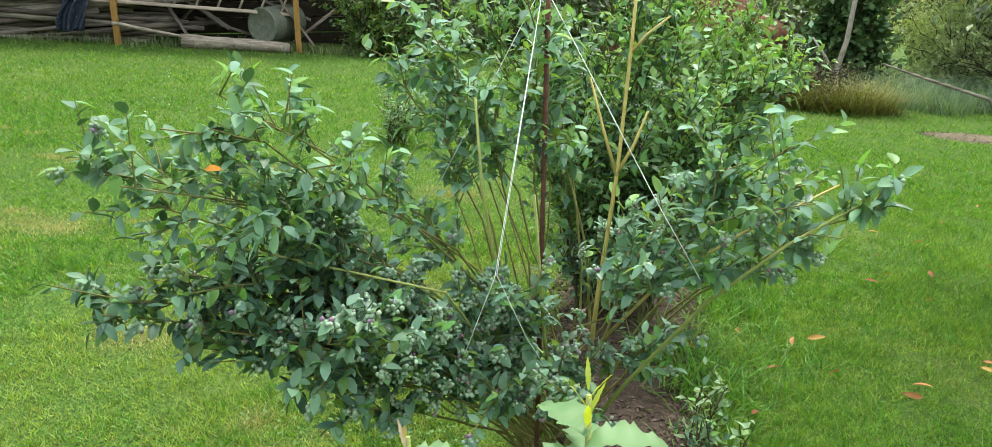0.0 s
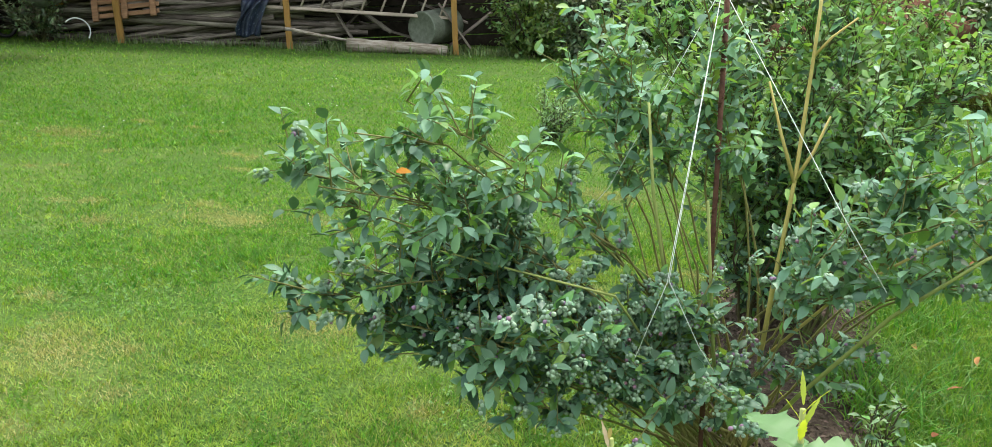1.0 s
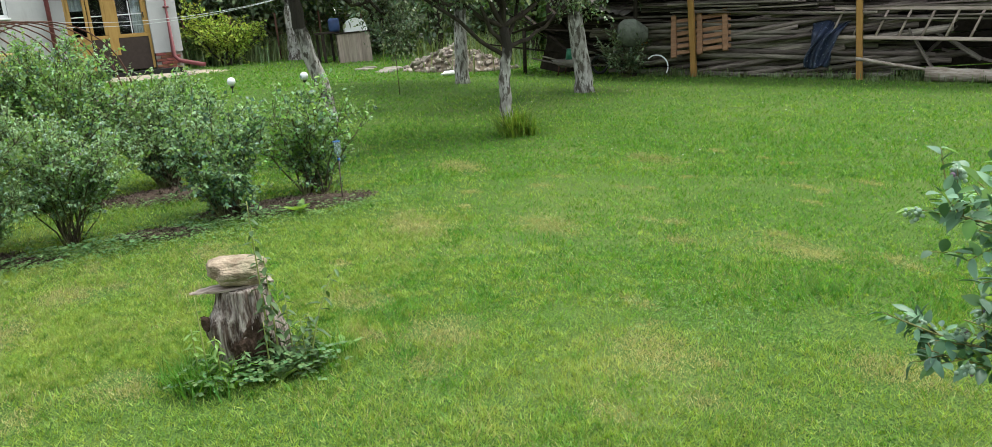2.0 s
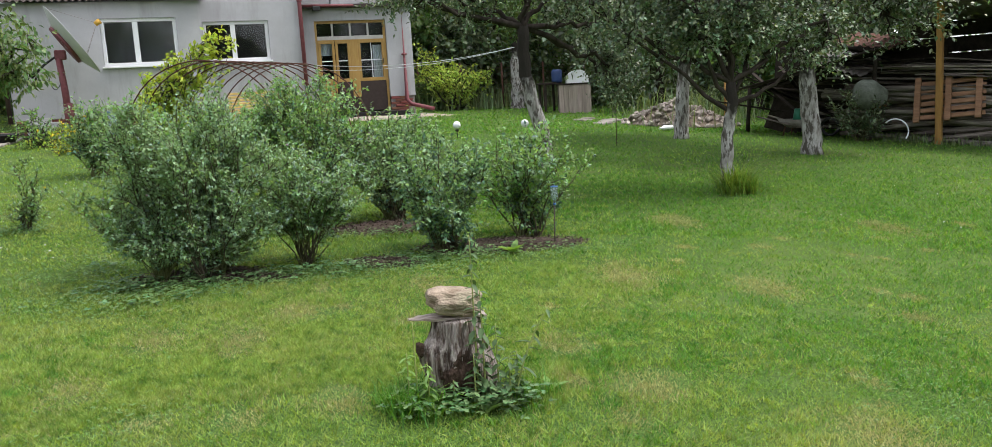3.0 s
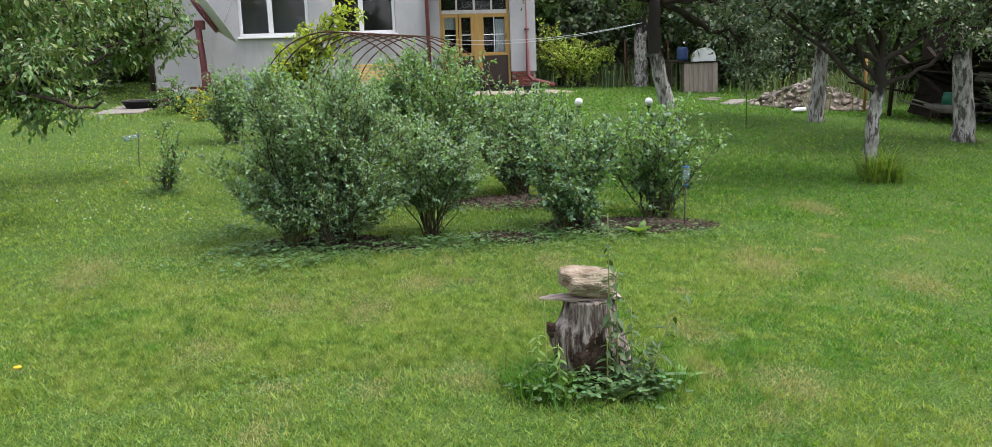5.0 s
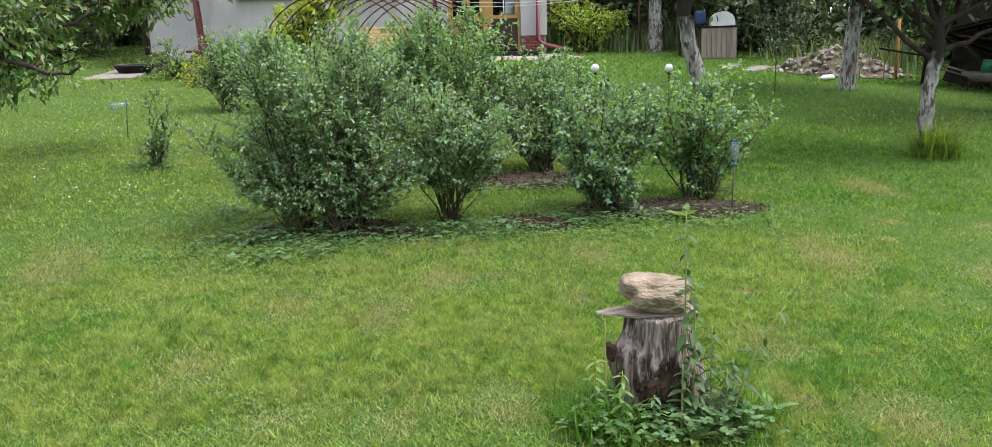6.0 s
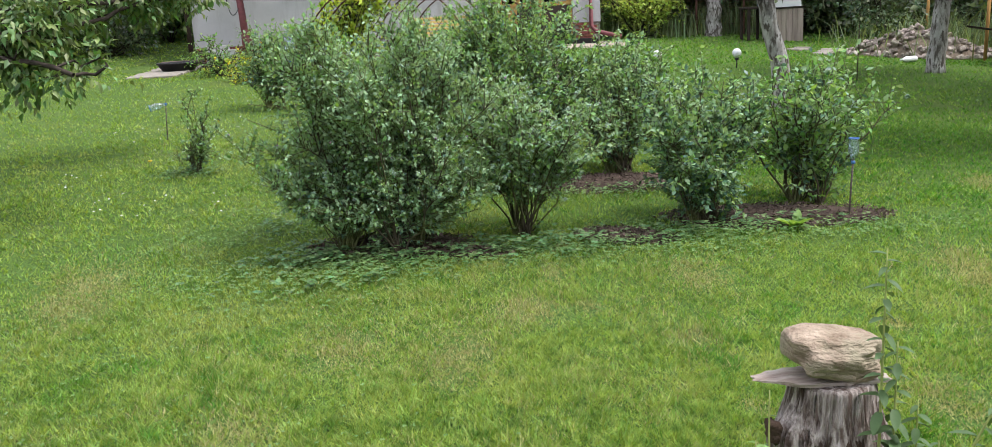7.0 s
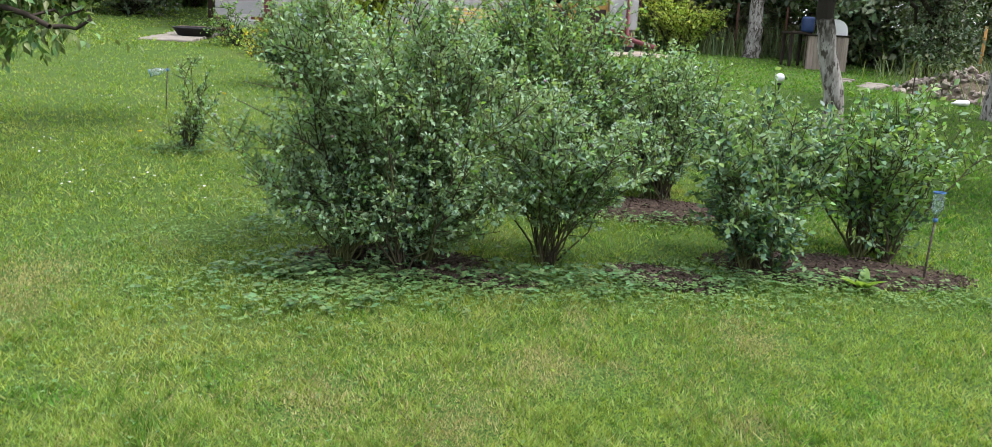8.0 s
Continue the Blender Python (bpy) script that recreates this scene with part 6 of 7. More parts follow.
def satellite_dish():
    x, y = -19.95, -2.66
    e = thing("satellite_dish", on_lawn(x, y), "large grey satellite dish on a dark red steel pole", "satellite dish")
    part("pole", tube(Geo(), [(0, 0, -0.2), (0, -0.03, 1.0), (0, -0.07, 1.68)], [0.07, 0.07, 0.065], 14), M_RED, e)
    part("sleeve", rings(Geo(), [(0.075, 0.0), (0.1, 0.0), (0.1, 0.72), (0.075, 0.75)], 14), M_RED, e)
    face = (pose(0.05, 0.22, 2.02, 0, 0, 0) @ Matrix.Rotation(radians(8), 4, "Z") @ Matrix.Rotation(radians(-56), 4, "X"))
    prof = [(0.001, -0.17), (0.25, -0.155), (0.5, -0.1), (0.7, -0.03), (0.8, 0.01), (0.815, 0.02), (0.8, 0.024), (0.7, -0.012), (0.5, -0.082), (0.25, -0.137), (0.001, -0.152)]
    d = part("reflector", moved(rings(Geo(), prof, 48), face), M_DISH, e, "shallow grey reflector")
    part("back_frame", moved(rings(Geo(), [(0.3, -0.16), (0.42, -0.19), (0.44, -0.13), (0.4, -0.12)], 24), face), M_RED, d)
    part("mount", box(Geo(), (-0.06, -0.14, 1.64), (0.06, 0.08, 1.84), 0.02), M_RED, e, smooth=False)
    part("actuator", tube(Geo(), [(0.03, -0.62, 1.3), (0.03, -0.35, 1.55), (0.03, -0.1, 1.72)], [0.035, 0.025, 0.02], 8), M_BLACK, e, "black actuator arm")
    for k in range(3):
        a = k * 2.09 + 0.5
        p0 = face @ Vector((0.8 * math.cos(a), 0.8 * math.sin(a), 0.02))
        p1 = face @ Vector((0, 0, 0.62))
        part("strut", tube(Geo(), [p0, p1], 0.004, 5), M_TIN, d)
    part("feed_horn", moved(rings(Geo(), [(0.001, 0.58), (0.05, 0.58), (0.06, 0.7), (0.001, 0.7)], 14), face), M_YELLOW, d, "orange capped feed horn")
    part("cable", tube(Geo(), bezier(np.array([0.03, -0.3, 1.4]), np.array([0.05, -0.25, 0.7]), np.array([0.05, 0.0, 1.35]), 12), 0.008, 5), M_BLACK, e)


satellite_dish()


def hoop_frame():
    e = thing("hoop_frame", on_lawn(-15.3, 0.75), "bare rusty hoop frame of a garden tunnel", "tunnel frame", turn=-38)
    for i in range(9):
        u = -1.35 + 0.34 * i
        a = np.linspace(0, np.pi, 22)
        pts = np.stack([np.full(22, u), 1.5 * np.cos(a), 0.15 + 1.42 * np.sin(a) ** 0.85], -1)
        part("hoop", tube(Geo(), pts, 0.011, 7), M_RUST, e)
    part("ridge_bar", tube(Geo(), [(-1.4, 0, 1.57), (1.4, 0, 1.57)], 0.013, 7), M_RUST, e)
    for s in (-1, 1):
        part("side_board", box(Geo(), (-1.5, s * 1.5 - 0.02, -0.1), (1.5, s * 1.5 + 0.02, 0.3), 0.008), M_OLDWOOD, e, smooth=False)


hoop_frame()


def bench():
    e = thing("garden_bench", on_lawn(-20.3, 1.3), "yellow slatted wooden bench by the house wall", "bench", turn=0)
    for i in range(6):
        part("slat", box(Geo(), (-0.45, -0.75, 0.45 + 0.075 * i), (-0.42, 0.75, 0.505 + 0.075 * i), 0.006), M_BENCH, e, smooth=False)
    for i in range(4):
        part("seat_slat", box(Geo(), (-0.38 + 0.11 * i, -0.75, 0.4), (-0.29 + 0.11 * i, 0.75, 0.43), 0.006), M_BENCH, e, smooth=False)
    for sy in (-0.7, 0.66):
        for sx in (-0.42, 0.0):
            part("leg", box(Geo(), (sx, sy, -0.05), (sx + 0.05, sy + 0.05, 0.4), 0.006), M_BENCH, e, smooth=False)


bench()


def terrace():
    r = np.random.default_rng(71)
    for i in range(7):
        a, b = -18.7 - 0.42 * i, -4.25 + 0.04 * i
        ob = part("paving_slab", box(Geo(), (-0.2, -0.45, -0.06), (0.2, 0.45, 0.03), 0.012), M_CONCRETE, smooth=False)
        ob.matrix_world = pose(*on_lawn(a, b - 0.0), r.normal(), 3.6 + r.normal(), r.normal() * 3)
        tagged(ob, "worn concrete paving slab set in the lawn", "slab", "paving slabs")
    ob = part("access_panel", box(Geo(), (-0.03, -0.24, -0.05), (0.03, 0.24, 0.42), 0.01), M_TRIMGREY, smooth=False)
    ob.matrix_world = pose(*on_lawn(-20.55, -3.35), 0, -6, 0)
    tagged(ob, "pale flat panel leaning on the brick plinth", "panel")
    ob = part("garden_step", box(Geo(), (-0.25, -0.36, -0.15), (0.25, 0.36, 0.13), 0.015), M_STEP, smooth=False)
    ob.matrix_world = pose(*on_lawn(-20.6, -4.1), 0, 0, 0)
    tagged(ob, "low worn masonry step beside the house corner", "step")
    g = rings(Geo(), [(0.001, 0.0), (0.2, 0.0), (0.26, 0.14), (0.27, 0.14), (0.27, 0.16), (0.24, 0.16), (0.19, 0.02), (0.001, 0.02)], 24)
    ob = part("black_tub", g, M_BLACK)
    ob.matrix_world = pose(*on_lawn(-19.5, -3.95, 0.03), 0, 3, 0) @ Matrix.Diagonal((1, 1.5, 1, 1))
    tagged(ob, "shallow black plastic tub on the paving", "tub")
    ob = part("white_crate", box(Geo(), (-0.2, -0.3, -0.05), (0.2, 0.3, 0.33), 0.02), M_DISH, smooth=False)
    ob.matrix_world = pose(*on_lawn(-20.55, -3.25), 0, 0, 0)
    tagged(ob, "pale box standing against the brick plinth", "box")
    for i in range(16):
        ob = part("paving_slab", box(Geo(), (-0.24, -0.24, -0.06), (0.24, 0.24, 0.02), 0.012), M_CONCRETE, smooth=False)
        ob.matrix_world = pose(*on_lawn(-23.3 + 0.5 * (i % 3), 3.2 + 0.5 * (i // 3)), r.normal(), 3.6 + r.normal(), r.normal() * 2)
        tagged(ob, "worn concrete paving slab before the porch", "slab", "paving slabs")


terrace()


# ---------------------------------------------------------------- woodpile
PILE = Matrix.Translation(Vector(on_lawn(-11.7, 12.05))) @ Matrix.Rotation(math.atan2(2.45, 5.35), 4, "Z")
PILE_DROP = (float(gz(-6.35, 14.5)) - float(gz(-11.7, 12.05))) / 5.88


def at_pile(u, v, h):
    """A place along the pile (u), behind its face (v), above the ground (h)."""
    p = PILE @ Vector((u, v, 0))
    return Vector((p.x, p.y, float(gz(p.x, p.y)) + h))


def pile_pose(u, v, h, rx=0, ry=0, rz=0):
    return Matrix.Translation(at_pile(u, v, h)) @ Matrix.Rotation(math.atan2(2.45, 5.35) , 4, "Z") @ pose(0, 0, 0, rx, ry + math.degrees(-math.atan(PILE_DROP)), rz)


def log_mesh(ln, rad, seed):
    r = np.random.default_rng(seed)
    k = 9
    pts = np.stack([np.linspace(-ln / 2, ln / 2, k), np.cumsum(r.normal(size=k) * 0.012), np.cumsum(r.normal(size=k) * 0.008)], -1)
    pts[:, 1:] -= pts[:, 1:].mean(0)
    return tube(Geo(), pts, rad * np.linspace(1.1, 0.75, k) * (1 + r.normal(size=k) * 0.05), 9).mesh("log", M_OLDWOOD)


def woodpile():
    r = np.random.default_rng(81)
    logs = [log_mesh(r.uniform(2.6, 4.4), r.uniform(0.038, 0.062), 100 + i) for i in range(10)]
    row = 0
    h = 0.05
    while h < 0.98:
        for lay in range(3):
            for seg in range(2):
                ob = new("log", logs[r.integers(10)])
                ob.matrix_world = pile_pose(0.2 + 1.75 * seg + r.normal() * 0.25, 0.22 + lay * 0.13 + r.normal() * 0.02, h + r.normal() * 0.012, 0, r.normal() * 1.1, r.normal() * 1.3 + (180 if r.random() < 0.5 else 0))
                tagged(ob, "long weathered grey pole stacked in the woodpile", "log", "woodpile poles")
        row += 1
        h += 0.098
    planks = [box(Geo(), (-ln / 2, -w / 2, -0.014), (ln / 2, w / 2, 0.014), 0.004).mesh("plank", M_OLDWOOD, False) for ln, w in ((2.4, 0.14), (3.0, 0.12), (1.8, 0.18), (2.7, 0.16))]
    for i in range(56):
        ob = new("plank", planks[r.integers(4)])
        hh = 0.98 + 0.03 * (i // 4) + r.uniform(0, 0.02)
        ob.matrix_world = pile_pose(r.uniform(-0.6, 4.6), 0.25 + 0.16 * (i % 4), hh, r.normal() * 4, r.normal() * 1.6, r.normal() * 4)
        tagged(ob, "old grey board lying on the woodpile", "board", "woodpile boards")
    for u, v, hh, ry, rz in ((3.9, 0.2, 0.42, 58, 4), (4.35, 0.25, 0.6, 32, -8), (4.0, 0.5, 0.5, -48, 10), (5.9, 0.1, 0.5, 52, 4), (6.2, 0.3, 0.45, -40, 0), (4.6, 0.6, 0.35, 15, 12), (5.7, 0.6, 0.7, 20, 5)):
        ob = new("plank", planks[2])
        ob.matrix_world = pile_pose(u, v, hh, 6, ry, rz) @ Matrix.Diagonal((0.55, 1, 1, 1))
        tagged(ob, "old board leaning in the woodpile", "board", "woodpile boards")
    for u, v, rz, sc in ((4.85, -0.1, 0, 0.62), (3.6, -0.12, 12, 0.5)):
        ob = new("log", log_mesh(2.9, 0.118 if sc > 0.6 else 0.03, 140 + int(sc * 10)))
        ob.matrix_world = pile_pose(u, v, 0.1 if sc > 0.6 else 0.25, 0, 0 if sc > 0.6 else 9, rz) @ Matrix.Diagonal((sc, 1, 1, 1))
        ob.data.materials[0] = M_BOARD
        tagged(ob, "pale barkless log lying on the ground before the woodpile", "log")
    for u in (0.0, 2.93, 5.9):
        ob = part("post", box(Geo(), (-0.05, -0.05, -0.3), (0.05, 0.05, 2.5), 0.008), M_POST, smooth=False)
        ob.matrix_world = Matrix.Translation(at_pile(u, -0.02, 0)) @ pose(0, 0, 0, 0, r.normal() * 0.6, 25)
        tagged(ob, "squared ochre timber post of the woodshed", "post", "woodshed posts")
    g = Geo()
    n = 120
    us = np.linspace(-1.2, 7.2, n)
    wave = 0.025 * np.sin(np.arange(n) * 1.4)
    v = []
    for vv, hh in ((-0.3, 2.5), (2.2, 2.15)):
        for lift in (0, 0.012):
            v.append([tuple(at_pile(u, vv, hh + w + lift)) for u, w in zip(us, wave)])
    v = np.concatenate([np.array(x) for x in v])
    k = np.arange(n - 1)
    q = np.concatenate([np.stack([k, k + 1, k + 2 * n + 1, k + 2 * n], -1), np.stack([k + n, k + 3 * n, k + 3 * n + 1, k + n + 1], -1), np.stack([k, k + n, k + n + 1, k + 1], -1)])
    tagged(part("shed_roof", g.add(v, None, q), M_TIN, smooth=False), "corrugated sheet roof over the woodpile", "roof")
    # added wall, coloured for the darkness deep in the shed
    e = thing("shed_back_wall", tuple(at_pile(3.0, 1.9, 0)), "board wall behind the woodpile, near black for the shade inside", "wall", kind="structure", turn=math.degrees(math.atan2(2.45, 5.35)))
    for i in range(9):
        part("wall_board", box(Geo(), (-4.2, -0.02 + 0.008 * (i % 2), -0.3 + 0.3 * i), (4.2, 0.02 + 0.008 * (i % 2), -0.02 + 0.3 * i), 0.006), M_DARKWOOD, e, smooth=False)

    lad = thing("ladder", tuple(at_pile(4.05, 0.08, 0.68)), "old grey wooden ladder laid on its side along the woodpile", "ladder")
    lad.matrix_world = pile_pose(4.05, 0.06, 0.68, -16, 1.2, 0)
    for h in (0.0, 0.5):
        part("rail", box(Geo(), (-1.75 + 0.3 * h, -0.022, h - 0.03), (1.75 + 0.3 * h, 0.022, h + 0.03), 0.008), M_LADDER, lad, smooth=False)
    for i in range(10):
        u = -1.6 + 0.355 * i
        part("rung", tube(Geo(), [(u, 0, 0.02), (u + 0.15, 0, 0.48)], 0.02, 8), M_LADDER, lad)

    pal = thing("wooden_pallet", tuple(at_pile(0.15, 0.02, 0.35)), "reddish brown slatted pallet leaning on the woodpile", "pallet")
    pal.matrix_world = pile_pose(0.12, -0.02, 0.44, -22, -8, 4)
    for i in range(6):
        part("slat", box(Geo(), (-0.55, -0.012, 0.02 + 0.125 * i), (0.6, 0.012, 0.1 + 0.125 * i), 0.005), M_REDWOOD, pal, smooth=False)
    for x in (-0.48, 0.02, 0.5):
        part("batten", box(Geo(), (x - 0.05, -0.06, -0.04), (x + 0.05, -0.014, 0.8), 0.006), M_REDWOOD, pal, smooth=False)

    n = 26
    tp = np.zeros((n, n, 3))
    for i in range(n):
        for j in range(n):
            s, t2 = i / (n - 1), j / (n - 1)
            fall = t2 * 0.78
            tp[i, j] = (2.1 + s * (0.26 + 0.42 * (1 - t2)) + 0.06 * math.sin(t2 * 5 + s * 3), 0.32 - min(t2 * 1.6, 0.42) + 0.06 * math.sin(s * 14 + t2 * 5) + 0.035 * math.sin(s * 29 + 11 * t2), 0.98 - fall + 0.03 * math.sin(s * 7 + t2 * 9))
    v = np.array([tuple(at_pile(*p)) for p in tp.reshape(-1, 3)])
    i = np.arange(n - 1)[:, None] * n + np.arange(n - 1)[None]
    ob = part("tarpaulin", Geo().add(v, None, np.stack([i, i + n, i + n + 1, i + 1], -1).reshape(-1, 4)), M_TARP)
    sol = ob.modifiers.new("thick", "SOLIDIFY")
    sol.thickness = 0.01
    tagged(ob, "crumpled dark blue spotted tarpaulin over the woodpile", "tarpaulin")

    prof = [(0.001, 0.0), (0.28, 0.0), (0.305, -0.015), (0.315, 0.0), (0.315, 0.02), (0.305, 0.03), (0.31, 0.27), (0.317, 0.29), (0.31, 0.31), (0.31, 0.56), (0.317, 0.58), (0.31, 0.6), (0.31, 0.85), (0.001, 0.85)]
    ob = part("steel_drum", rings(Geo(), prof, 28), M_BARREL)
    ob.matrix_world = pile_pose(5.3, 0.0, 0.43, -88, 0, -38)
    tagged(ob, "grey-green drum lying on its side by the woodpile", "drum")
    ob = part("bucket", rings(Geo(), [(0.001, 0), (0.1, 0), (0.125, 0.2), (0.135, 0.2), (0.135, 0.215), (0.12, 0.215), (0.095, 0.02), (0.001, 0.02)], 20), M_DISH)
    ob.matrix_world = pile_pose(1.5, 0.3, 1.36, 0, 4, 0)
    tagged(ob, "small pale blue bucket on the stacked boards", "bucket")


woodpile()


def junk():
    """Heap of sheets, wheel, crate and barrow at the end of the woodshed."""
    r = np.random.default_rng(91)
    n = 40
    ys = np.linspace(-0.6, 0.6, n)
    wv = 0.02 * np.sin(np.arange(n) * 1.3)
    for u, v, h, rx, ry, mat, lab in ((-1.9, 0.6, 1.35, 8, 12, M_TIN, "grey corrugated sheet lying on the junk heap"), (-1.5, 0.8, 1.75, 5, 6, M_RUST, "rusty corrugated sheet on the junk heap")):
        a = np.stack([ys, np.full(n, -0.6), wv], -1)
        b = np.stack([ys, np.full(n, 0.6), wv + 0.1], -1)
        vv = np.concatenate([a, b, a + (0, 0, 0.01), b + (0, 0, 0.01)])
        k = np.arange(n - 1)
        ob = part("corrugated_sheet", Geo().add(vv, None, np.concatenate([np.stack([k, k + 1, k + n + 1, k + n], -1), np.stack([k + 2 * n, k + 3 * n, k + 3 * n + 1, k + 2 * n + 1], -1)])), mat, smooth=False)
        ob.matrix_world = pile_pose(u, v, h, rx, ry, 0)
        tagged(ob, lab, "metal sheet")
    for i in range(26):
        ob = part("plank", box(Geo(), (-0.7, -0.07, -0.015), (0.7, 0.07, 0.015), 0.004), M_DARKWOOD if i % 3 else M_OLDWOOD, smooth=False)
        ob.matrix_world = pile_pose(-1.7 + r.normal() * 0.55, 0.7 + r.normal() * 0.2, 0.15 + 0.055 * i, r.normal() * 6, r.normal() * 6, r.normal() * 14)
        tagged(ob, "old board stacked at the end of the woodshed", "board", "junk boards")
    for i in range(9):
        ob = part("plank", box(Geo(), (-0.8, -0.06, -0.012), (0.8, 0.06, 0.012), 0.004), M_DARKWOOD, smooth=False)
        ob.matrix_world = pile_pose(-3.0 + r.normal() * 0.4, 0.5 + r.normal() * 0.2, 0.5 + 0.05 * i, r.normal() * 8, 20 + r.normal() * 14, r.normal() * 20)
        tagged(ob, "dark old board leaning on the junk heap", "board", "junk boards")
    # added cover and back panel that turn the heap beneath black
    e = thing("lean_to", tuple(at_pile(-2.4, 0.6, 0)), "added dark sagging board lean-to that shades the junk heap", "shed")
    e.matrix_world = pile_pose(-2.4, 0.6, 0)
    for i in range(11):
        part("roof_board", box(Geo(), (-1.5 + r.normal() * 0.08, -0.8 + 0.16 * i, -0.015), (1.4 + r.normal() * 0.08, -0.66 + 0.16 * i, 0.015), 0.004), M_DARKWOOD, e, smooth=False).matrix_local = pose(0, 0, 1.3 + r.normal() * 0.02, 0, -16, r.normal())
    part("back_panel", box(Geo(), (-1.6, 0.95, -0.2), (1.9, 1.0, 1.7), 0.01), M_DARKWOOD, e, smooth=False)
    for x, h in ((-1.3, 0.9), (1.2, 1.6)):
        part("prop", tube(Geo(), [(x, -0.6, -0.1), (x, -0.6, h)], 0.04, 7), M_DARKWOOD, e)
    ob = part("panel", box(Geo(), (-0.4, -0.01, -0.1), (0.4, 0.01, 0.75), 0.006), M_DARKWOOD, smooth=False)
    ob.matrix_world = pile_pose(-3.1, 0.35, 0.1, -18, 10, 0)
    tagged(ob, "dark wooden panel leaning on the junk heap", "panel")
    ob = part("green_bucket", rings(Geo(), [(0.001, 0), (0.13, 0), (0.1, 0.24), (0.09, 0.24), (0.001, 0.22)], 18), material("green_plastic", (0.03, 0.2, 0.12), rough=0.5))
    ob.matrix_world = pile_pose(-2.55, -0.05, 0.28, 0, 0, 0)
    tagged(ob, "upturned green bucket on the barrow", "bucket")
    e = thing("wheelbarrow", tuple(at_pile(-2.5, -0.05, 0)), "old grey wheelbarrow in front of the junk heap", "wheelbarrow", turn=30)
    part("tray", moved(rings(Geo(), [(0.001, 0.18), (0.22, 0.18), (0.36, 0.32), (0.38, 0.32), (0.24, 0.165), (0.001, 0.165)], 20), Matrix.Diagonal((1.25, 0.8, 1, 1))), M_TIN, e)
    part("wheel", tube(Geo(), [(0.55 + 0.16 * math.cos(a), 0, 0.16 + 0.16 * math.sin(a)) for a in np.linspace(0, 6.28, 20)], 0.03, 6), M_BLACK, e)
    for s in (-0.2, 0.2):
        part("handle", tube(Geo(), [(0.55, s * 0.2, 0.16), (0.0, s, 0.17), (-0.8, s * 1.3, 0.4)], 0.017, 6), M_OLDWOOD, e)
        part("leg", tube(Geo(), [(-0.25, s, 0.2), (-0.3, s, -0.02)], 0.014, 6), M_RUST, e)
    ob = part("bicycle_wheel", tube(Geo(), [(0.22 * math.cos(a), 0, 0.2 + 0.22 * math.sin(a)) for a in np.linspace(-0.6, 2.4, 30)], 0.013, 8, False), M_GLOBE)
    ob.matrix_world = pile_pose(-0.65, -0.25, 0.0, -12, 0, 35)
    tagged(ob, "white rimmed wheel leaning in the weeds", "wheel")
    ob = part("mixer_drum", rings(Geo(), [(0.12, 0.0), (0.14, 0.0), (0.21, 0.14), (0.27, 0.27), (0.275, 0.3), (0.27, 0.33), (0.25, 0.46), (0.18, 0.54), (0.001, 0.56)], 28), M_BARREL)
    ob.matrix_world = pile_pose(-0.95, 0.05, 0.78, 78, 0, -50)
    tagged(ob, "grey steel mixer drum lying on the junk heap", "mixer drum")
    ob = part("yellow_crate", box(Geo(), (-0.2, -0.15, -0.02), (0.2, 0.15, 0.35), 0.02), M_YELLOW, smooth=False)
    ob.matrix_world = pile_pose(-1.25, 0.25, 0.6, 0, 0, 5)
    tagged(ob, "faded yellow crate on the junk heap", "crate")
    blueberry(-12.7, 11.3, "dark leafy shrub growing before the junk heap", 92, [((0, 0, 0.5), (0.4, 0.5, 0.45), 1)], 22, 12, 0.25, 6, 0.09, mats=(M_APPLE, M_APPLE), fruit=0, group="", young=0, name="shrub")


junk()


